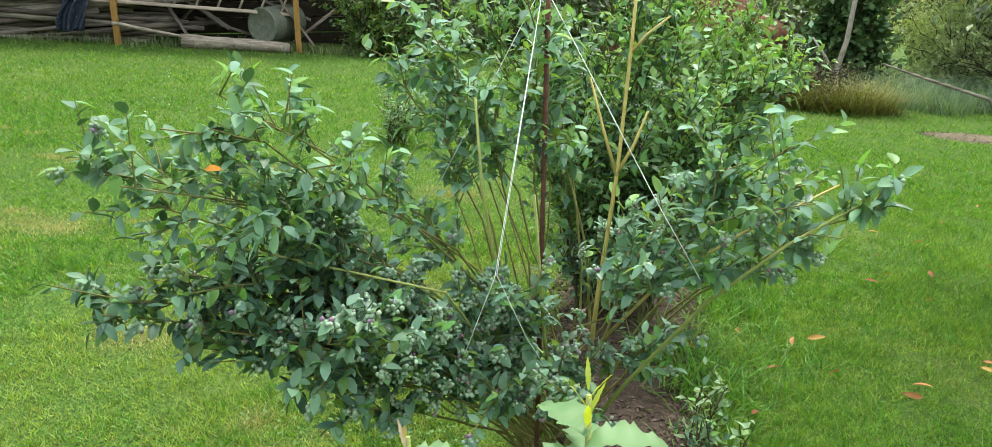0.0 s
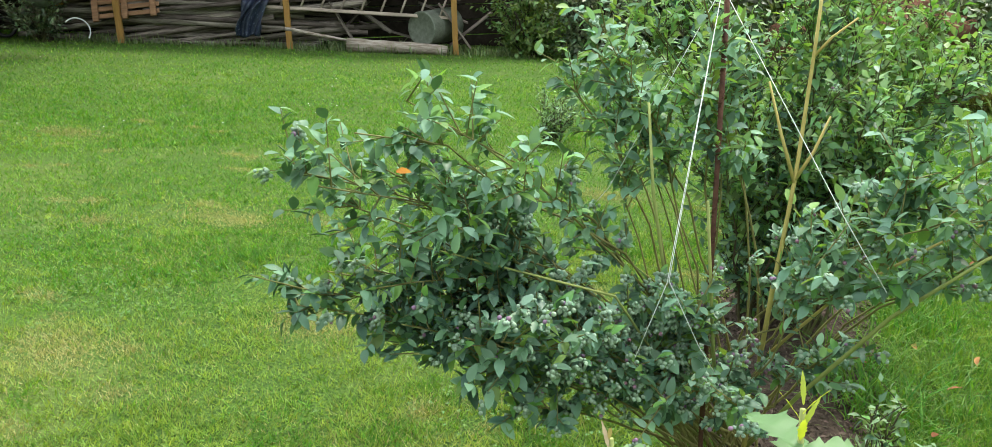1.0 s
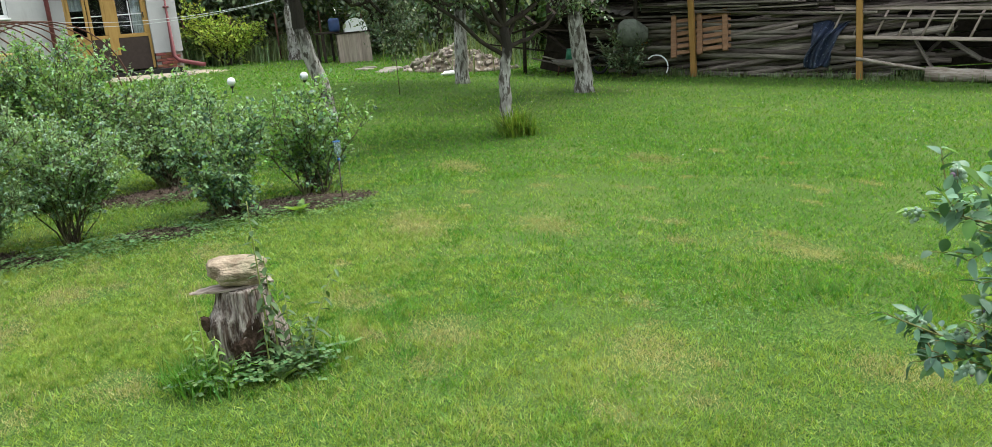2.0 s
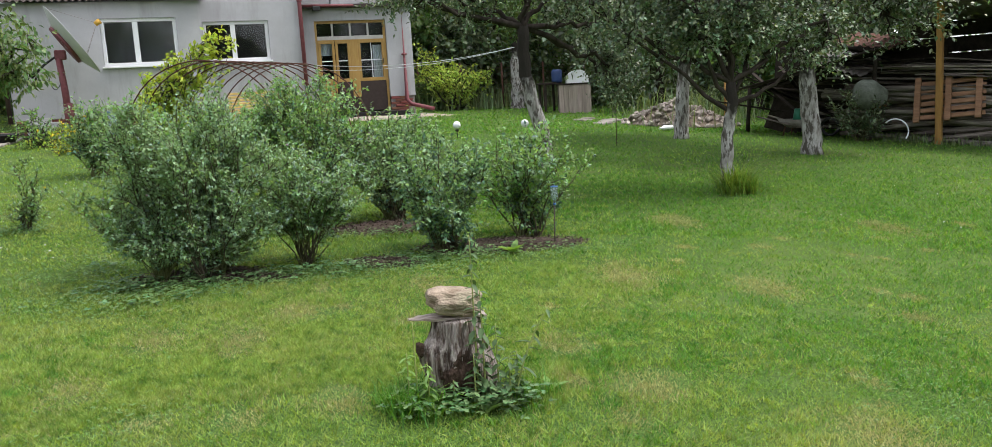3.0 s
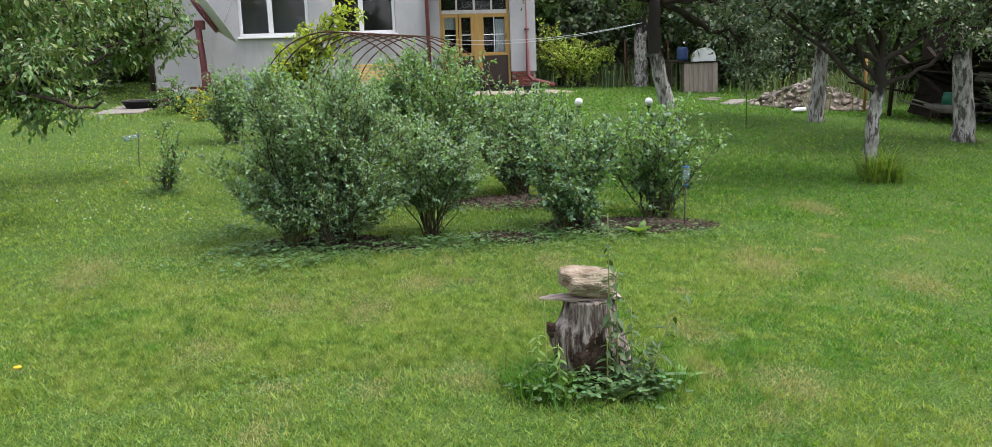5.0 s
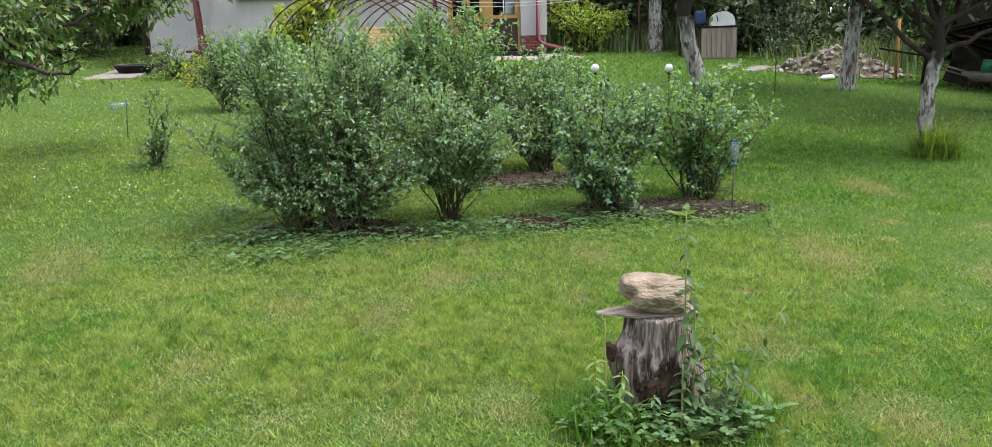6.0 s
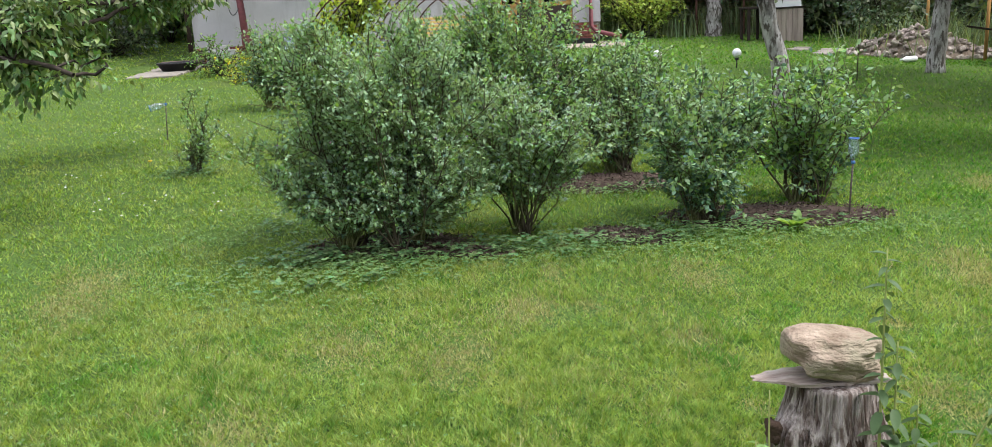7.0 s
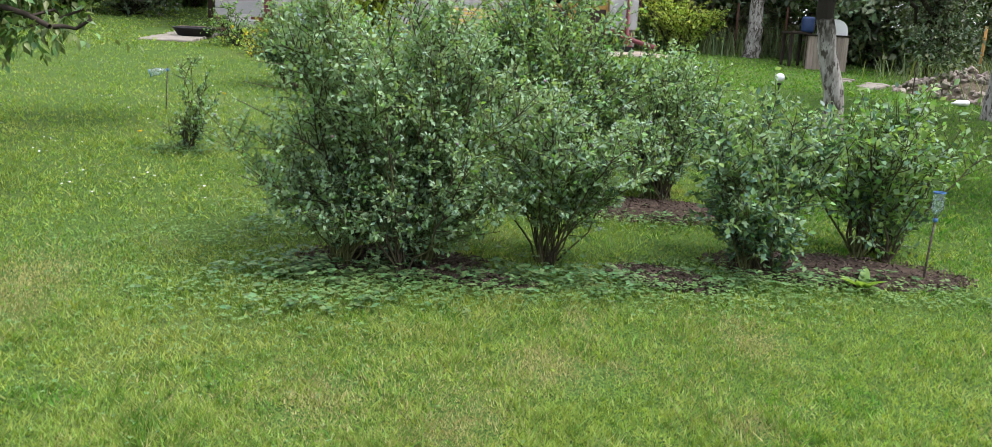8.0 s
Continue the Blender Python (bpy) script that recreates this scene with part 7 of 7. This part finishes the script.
def rubble():
    r = np.random.default_rng(95)
    meshes = [box(Geo(), (-1, -r.uniform(0.5, 0.8), -r.uniform(0.3, 0.6)), (1, r.uniform(0.5, 0.8), r.uniform(0.3, 0.6)), r.uniform(0.05, 0.25)).mesh("rubble_block", M_RUBBLE, False) for i in range(8)]
    for i in range(295):
        # pieces lie on the flank of a low cone, thinning out round its foot
        a, q = r.uniform(0, 6.28), math.sqrt(r.uniform(0, 1.15))
        u, v = 1.3 * q * math.cos(a), 0.75 * q * math.sin(a)
        h = max(0.0, 0.52 * (1 - q) ** 0.8) if q < 1 else 0.0
        s = r.uniform(0.03, 0.085)
        x, y = -17.2 + 0.78 * u - 0.55 * v, 10.15 + 0.62 * u + 0.7 * v
        ob = new("rubble_block", meshes[i % 8])
        ob.matrix_world = Matrix.Translation(Vector(on_lawn(x, y, h + 0.02))) @ pose(0, 0, 0, r.uniform(0, 40), r.uniform(0, 40), r.uniform(0, 360)) @ Matrix.Scale(s, 4)
        tagged(ob, "broken brick and stone in a rubble heap", "rubble", "rubble heap")
    core = Geo()
    rings(core, [(1.02, -0.05), (0.85, 0.1), (0.6, 0.25), (0.35, 0.38), (0.12, 0.5), (0.001, 0.53)], 28, lambda a, h: 1 + 0.06 * np.sin(5 * a + 9 * h) + 0.05 * np.sin(11 * a))
    g = part("rubble_core", moved(core, Matrix.Diagonal((1.2, 0.72, 0.92, 1))), M_EARTH)
    g.matrix_world = pose(*on_lawn(-17.2, 10.15), 0, 0, 40)
    tagged(g, "low heap of earth and broken masonry", "rubble heap")
    ob = part("fallen_bottle", moved(rings(Geo(), [(0.001, -0.2), (0.05, -0.2), (0.055, 0.05), (0.02, 0.14), (0.018, 0.2), (0.001, 0.2)], 14), Matrix.Rotation(radians(90), 4, "X")), M_GLOBE)
    ob.matrix_world = pose(*on_lawn(-16.1, 9.2, 0.05), 0, 0, 20)
    tagged(ob, "white plastic bottle lying on the lawn", "bottle")
    for i in range(5):
        ob = part("flagstone", box(Geo(), (-0.2, -0.16, -0.04), (0.2, 0.16, 0.035), 0.02), M_CONCRETE, smooth=False)
        ob.matrix_world = pose(*on_lawn(-18.2 - 0.35 * i, 8.75 + 0.3 * (i % 3)), 3, 2, 40 * i)
        tagged(ob, "loose concrete flagstone in the grass", "slab", "paving slabs")


rubble()


def hutch():
    e = thing("wooden_bin", on_lawn(-22.05, 9.82), "grey upright board bin with a pale cover on top", "bin", turn=-20)
    for s in range(7):
        y = -0.43 + 0.123 * s
        part("board", box(Geo(), (0.3, y, -0.1), (0.32, y + 0.118, 0.75), 0.004), M_BINWOOD, e, smooth=False)
    for s in (-1, 1):
        part("side", box(Geo(), (-0.35, s * 0.43 - 0.012, -0.1), (0.298, s * 0.43 + 0.012, 0.75), 0.004), M_BINWOOD, e, smooth=False)
    part("back", box(Geo(), (-0.37, -0.44, -0.1), (-0.352, 0.44, 0.75), 0.004), M_BINWOOD, e, smooth=False)
    part("lid", box(Geo(), (-0.4, -0.48, 0.752), (0.36, 0.48, 0.79), 0.01), M_DARKWOOD, e, smooth=False)
    bm = bmesh.new()
    arc = [(0.33, 0.3 * math.cos(a), 1.04 + 0.36 * math.sin(a) ** 0.7) for a in np.linspace(0, np.pi, 15)]
    face = bm.faces.new([bm.verts.new(p) for p in arc])
    out = bmesh.ops.extrude_face_region(bm, geom=[face])["geom"]
    bmesh.ops.translate(bm, verts=[g for g in out if isinstance(g, bmesh.types.BMVert)], vec=(-0.66, 0, 0))
    cover = from_bm(Geo(), bm)
    ob = part("barrel_cover", cover, M_WHITE, smooth=False)
    ob.matrix_world = Matrix.Translation(Vector(on_lawn(-22.05, 9.92, -0.25))) @ Matrix.Rotation(radians(-20), 4, "Z")
    tagged(ob, "white arched plastic cover on the board bin", "cover")
    ob = part("blue_barrel", rings(Geo(), [(0.001, 0), (0.13, 0), (0.15, 0.06), (0.15, 0.3), (0.12, 0.36), (0.001, 0.36)], 22), material("navy_plastic", (0.03, 0.06, 0.16), rough=0.5))
    ob.matrix_world = pose(*on_lawn(-22.2, 9.38, 0.81), 0, 0, 0)
    tagged(ob, "blue plastic barrel beside the white cover", "barrel")
    st = thing("barrel_stand", on_lawn(-22.35, 9.2), "dark timber stand under the blue barrel", "stand")
    part("top", box(Geo(), (-0.26, -0.26, 0.75), (0.26, 0.26, 0.81), 0.01), M_DARKWOOD, st, smooth=False)
    for sx in (-0.24, 0.18):
        for sy in (-0.24, 0.18):
            part("leg", box(Geo(), (sx, sy, -0.1), (sx + 0.06, sy + 0.06, 0.75), 0.006), M_DARKWOOD, st, smooth=False)


hutch()


def fence():
    e = thing("wire_fence", on_lawn(-25.3, 6.5), "rusty wire mesh fence between the garden and the trees", "fence")
    ps = []
    for i in range(9):
        x, y = -25.3 + 0.25 * i, 6.2 + 1.25 * i
        z = float(gz(x, y))
        o = e.location
        p = np.array([x - o.x, y - o.y, z - o.z])
        ps.append(p)
        part("post", tube(Geo(), [p + (0, 0, -0.2), p + (0, 0, 1.35)], 0.03, 8), M_RUST, e)
    for a, b in zip(ps, ps[1:]):
        g = Geo()
        for k in range(8):
            tube(g, [a + (0, 0, 0.15 + 0.15 * k), b + (0, 0, 0.15 + 0.15 * k)], 0.003, 3, False)
        for k in range(1, 10):
            c = a + (b - a) * k / 10
            tube(g, [c + (0, 0, 0.15), c + (0, 0, 1.2)], 0.003, 3, False)
        tagged(part("wire_mesh", g, M_RUST, e), kind="stuff")
    for x, y, h in ((-15.9, 10.55, 1.15), (-13.9, 6.9, 0.9), (-18.5, 11.2, 1.3)):
        ob = part("garden_stake", tube(Geo(), [(0, 0, -0.2), (0.01, 0.01, h)], 0.03 if h > 1 else 0.008, 7), M_POST if h > 1 else M_STEM)
        ob.location = on_lawn(x, y)
        tagged(ob, "thin wooden stake standing in the grass", "stake")
    for dz in (0.0, 0.12):
        ob = part("clothes_line", tube(Geo(), bezier(np.array([-21.8, 2.5, 2.62 + dz]), np.array([-19.5, 4.5, 2.3 + dz * 0.5]), np.array([-15.9, 5.8, 2.62]), 16), 0.005, 5), M_STRING)
        tagged(ob, "white clothes line strung from the house to a tree", "clothes line")


fence()


# ---------------------------------------------------------------- shrubs by the house and woods round the garden
def clump(name, x, y, label, seed, lobes, stems, twigs, twig_len, per, leaf, mat, ratio=0.6, bark=M_BARK, category="bush", group="", stem_r=0.02, fine=0, flowers=None, petal=None):
    r = np.random.default_rng(seed)
    e = thing(name, on_lawn(x, y), label, category, group)
    g, seats, ways, tips, _ = grow(r, [(0, 0, -0.05), (0.08, 0.05, -0.05), (-0.06, 0.07, -0.05)], lobes, stems, twigs, twig_len, per, stem_r, twig_r=0.004, begin=0.2, lift=0.1, wild=0.1, sides=4, bare=leaf > 0.1)
    tagged(part("branchwork", g, bark, e), kind="stuff")
    tagged(part("foliage", leaf_set(r, seats, ways, leaf, ratio, fine, droop=0.15, jitter=0.6), mat, e), kind="stuff")
    if flowers:
        c = tips[r.choice(len(tips), min(flowers, len(tips)), replace=False)]
        n = len(c) * 5
        c5 = np.repeat(c, 5, 0) + r.normal(size=(n, 3)) * 0.01
        tagged(part("flowers", leaves(Geo(), c5, unit(r, n), np.array([0, 0, 1.0]) + r.normal(size=(n, 3)) * 0.4, np.full(n, 0.045), np.full(n, 0.035), 0), petal, e), kind="stuff")
    return e


clump("flowering_shrub", -17.2, -2.35, "low yellow-flowering border plants by the dish pole", 201, [((0, 0, 0.25), (0.45, 0.6, 0.25), 1)], 40, 8, 0.18, 6, 0.06, M_LIME, flowers=110, petal=M_YELLOWFLOWER, stem_r=0.005)
clump("vine", -15.6, -0.75, "bright yellow-green vine climbing the hoop frame", 202, [((0.0, -0.05, 1.0), (0.3, 0.35, 0.35), 1.4), ((0.1, 0.5, 1.5), (0.25, 0.3, 0.25), 1.2), ((0.1, 1.0, 1.9), (0.22, 0.28, 0.18), 1)], 56, 10, 0.22, 7, 0.1, M_LIME, stem_r=0.007)
clump("lilac_bush", -24.5, -6.6, "dark bush with pale lilac flowers", 203, [((0, 0, 1.0), (1.0, 1.2, 0.8), 1)], 40, 14, 0.4, 6, 0.12, M_APPLE, flowers=160, petal=M_LILAC)
clump("hedge_shrub", -24.4, 7.0, "bright green bush beside the porch", 204, [((0, -0.2, 0.95), (0.7, 0.9, 0.32), 2), ((0, -0.8, 1.5), (0.5, 0.5, 0.35), 1), ((0, 0.7, 0.95), (0.5, 0.6, 0.22), 1)], 54, 16, 0.3, 7, 0.1, M_LIMEHEDGE)
clump("hedge_shrub", -25.3, 6.6, "dark green bush under the bright one", 205, [((0, 0, 0.5), (0.8, 0.9, 0.5), 1)], 30, 14, 0.4, 6, 0.12, M_WOODS)
clump("border_plants", -18.3, -3.0, "green herbs against the brick plinth", 206, [((0, 0, 0.35), (0.3, 0.5, 0.35), 1)], 26, 8, 0.2, 6, 0.06, M_YOUNGLEAF, stem_r=0.005)
clump("hop_bush", 3.15, 16.1, "dark leafy hop climbing by the pale sapling", 207, [((0, 0.2, 1.5), (0.75, 0.6, 1.4), 1)], 60, 20, 0.35, 7, 0.15, M_NETTLE, ratio=0.75)
clump("brush_heap", 1.9, 13.9, "grey-brown dry brush at the lawn edge", 212, [((0, 0, 0.35), (0.8, 0.6, 0.4), 1)], 50, 16, 0.4, 3, 0.06, M_LONGGRASS, category="brush")
clump("reed_bush", 5.45, 17.4, "pale grey-green bush behind the grass bank", 208, [((0, 0, 1.3), (1.4, 1.0, 1.3), 1)], 100, 20, 0.5, 12, 0.12, M_PALEBUSH, ratio=0.25)
clump("reed_bush", 6.4, 16.3, "grey-green bush in the long grass", 211, [((0, 0, 0.7), (1.4, 0.8, 0.7), 1)], 50, 14, 0.4, 9, 0.1, M_PALEBUSH, ratio=0.25)
clump("willow_shrub", 0.9, 14.3, "light green shrub before the bark heap", 209, [((-0.3, 0, 1.0), (0.7, 0.6, 0.7), 1)], 30, 12, 0.3, 6, 0.09, M_YOUNGLEAF)

def bark_heap():
    r = np.random.default_rng(215)
    e = thing("bark_heap", on_lawn(0.75, 19.0), "high heap of reddish bark and pale sticks", "heap")
    part("bark", rock(Geo(), (1.7, 1.2, 1.7), 7, 0.35, 5), M_HEAP, e)
    g = Geo()
    for _ in range(160):
        d = unit(r, 1)[0]
        d[2] = abs(d[2])
        p = d * (1.62, 1.15, 1.6)
        w = unit(r, 1)[0] * r.uniform(0.15, 0.4)
        tube(g, [p - w, p + w], 0.014, 4)
    tagged(part("sticks", g, M_BOARD, e, "pale broken sticks"), kind="stuff")


bark_heap()
ob = part("sapling_trunk", tube(tube(Geo(), [(0, 0, -0.1), (0.04, 0, 0.4), (0.16, 0, 0.95), (0.21, 0, 1.6), (0.22, 0.1, 2.8)], [0.05, 0.046, 0.042, 0.038, 0.03], 9), [(0.03, 0, 0.3), (-0.12, 0.02, 0.66), (-0.36, 0.05, 0.98)], [0.024, 0.02, 0.015], 7), M_PALEBARK)
ob.location = on_lawn(2.75, 14.95)
tagged(ob, "pale slender sapling trunk by the dark bush", "tree trunk")
ob = part("fallen_branch", tube(Geo(), [(-0.9, 0.2, 0.72), (-0.2, 0, 0.5), (0.6, -0.1, 0.26), (0.75, -0.12, 0.0)], [0.014, 0.022, 0.028, 0.018], 8), M_OLDWOOD)
ob.location = on_lawn(4.3, 14.3)
tagged(ob, "bare fallen branch lying in the long grass", "branch")


def wood_tree(x, y, seed, height, spread, mat, label, leaf=0.23, limbs=28):
    r = np.random.default_rng(seed)
    h = height
    return fruit_tree("tree", x, y, label, seed, [(0, 0, -0.2), (r.normal() * 0.1, r.normal() * 0.1, h * 0.2), (r.normal() * 0.2, r.normal() * 0.2, h * 0.35)], 0.04 * h / 2, 0,
                      [((0, 0, h * 0.6), (spread, spread, h * 0.38), 3), ((r.normal() * spread * 0.5, r.normal() * spread * 0.5, h * 0.35), (spread * 0.8, spread * 0.8, h * 0.22), 2),
                       ((r.normal() * spread * 0.5, r.normal() * spread * 0.5, h * 0.25), (spread * 0.9, spread * 0.9, h * 0.2), 1.4)],
                      limbs, 22, 0.9, 8, leaf, mat, ratio=0.6, group="trees round the garden", bare=True, limb_r=0.03, begin=0.25)


BELT = [(-29.5, 8.5, 7.5, 2.6, M_WOODS), (-31, 13.0, 8.0, 3.0, M_WOODS), (-27, 16.5, 7.0, 2.8, M_APPLE), (-24, 14.0, 5.5, 2.2, M_WOODS), (-21, 18.5, 7.5, 3.0, M_WOODS), (-17.5, 16.0, 5.5, 2.4, M_APPLE),
        (-14.5, 19.0, 7.0, 2.8, M_WOODS), (-10, 21.5, 7.0, 3.0, M_APPLE), (-5, 21.0, 6.5, 2.8, M_WOODS), (-2.5, 18.0, 4.5, 2.0, M_APPLE), (3.5, 24, 6.5, 3.2, M_WOODS), (9, 22, 6.0, 3.2, M_WOODS),
        (-25, -9.5, 6.0, 2.6, M_WOODS), (-29, -8.0, 6.5, 2.6, M_APPLE), (-21, -10.5, 6.0, 2.6, M_APPLE), (-34, -12.0, 7, 3.0, M_WOODS), (-27.5, 11.0, 6.0, 2.4, M_APPLE), (-20, 14.5, 5.0, 2.2, M_WOODS), (-33, -6.5, 6, 2.5, M_WOODS), (-33, 10.5, 9, 3.2, M_APPLE), (-28.5, 6.5, 6.5, 2.2, M_WOODS), (-24, 18, 8, 3, M_WOODS), (-1, 23, 6, 3, M_APPLE), (6, 19, 4.5, 2.4, M_APPLE), (-12.5, 16.8, 6.5, 2.6, M_WOODS), (-16, 21.5, 8.5, 3.2, M_WOODS), (-8, 18.5, 6.5, 2.8, M_APPLE), (-19.5, 22.5, 9.5, 3.4, M_WOODS), (-12, 23.5, 9.5, 3.6, M_WOODS), (-22, 12.5, 6.5, 2.2, M_APPLE),
        (-28.5, 9.8, 8.0, 2.8, M_WOODS), (-26.6, 13.0, 8.0, 2.6, M_WOODS), (-31.5, 11.0, 9.0, 3.0, M_WOODS), (-27.5, 7.6, 7.0, 2.2, M_APPLE)]
for n, (x, y, h, s, m) in enumerate(BELT):
    wood_tree(x, y, 300 + n, h, s, m, "leafy tree in the belt round the garden")
# unseen trees behind the camera, added to block low sky and darken reflections
for n, (x, y) in enumerate([(12, -10), (14, -4), (15, 2), (14, 8), (12, 14), (7, -14), (1, -16), (-6, -15), (-12, -14), (9, 18)]):
    wood_tree(x, y, 340 + n, 9.0, 3.4, M_WOODS if n % 2 else M_APPLE, "leafy tree in the belt round the garden", 0.42, 80 if n in (1, 2, 3) else 34)
for n in range(24):
    s = n / 23
    x, y = -30.5 + 33 * s ** 1.1, 7.5 + 12.5 * min(1.0, s * 1.8)
    clump("hedge_shrub", x, y, "dense dark undergrowth shrub below the trees", 400 + n, [((0, 0, 0.9), (1.3, 1.3, 0.9), 1)], 26, 14, 0.6, 7, 0.2, M_APPLE if n % 2 else M_WOODS, group="undergrowth")
for n, (x, y) in enumerate([(-24.0, -8.0), (-26.5, -6.8), (-29.5, -6.2), (-21.5, -9.0), (-33, -5.6), (-19, -9.8), (-36, -5.0), (-38, -7.0)]):
    clump("hedge_shrub", x, y, "dense green shrub at the garden's far side", 440 + n, [((0, 0, 1.1), (1.3, 1.3, 1.1), 1)], 28, 14, 0.6, 7, 0.2, M_APPLE if n % 2 else M_WOODS, group="undergrowth")
clump("hedge_shrub", -5.2, 15.2, "weedy shrub at the end of the woodpile", 460, [((0, 0, 0.7), (0.8, 0.6, 0.7), 1)], 34, 14, 0.35, 7, 0.11, M_WOODS)
clump("hedge_shrub", -4.0, 15.6, "weedy shrub at the end of the woodpile", 461, [((0, 0, 0.9), (0.9, 0.7, 0.9), 1)], 34, 14, 0.4, 7, 0.12, M_APPLE)



# ---------------------------------------------------------------- bricks of the plinths
def bricks():
    e1 = tagged(new("plinth_bricks"), "red brick plinth of the extension", "wall", kind="structure")
    e2 = tagged(new("porch_bricks"), "red brick plinth of the porch", "wall", kind="structure")
    me = box(Geo(), (-0.055, -0.12, -0.0325), (0.055, 0.12, 0.0325), 0.006).mesh("brick", M_BRICK, False)
    r = np.random.default_rng(97)
    for e, x, y0, y1, z1, rows in ((e1, EXT, -3.85, -1.2, 1.755, 5), (e2, PORCH, 5.02, 5.7, 1.855, 6)):
        for k in range(rows):
            y = y0 + 0.12 + (0.125 if k % 2 else 0)
            while y < y1 - 0.1:
                ob = new("brick", me)
                ob.parent = e
                ob.location = (x - 0.06 + r.normal() * 0.002, y, z1 - 0.035 - 0.075 * k)
                y += 0.25


bricks()
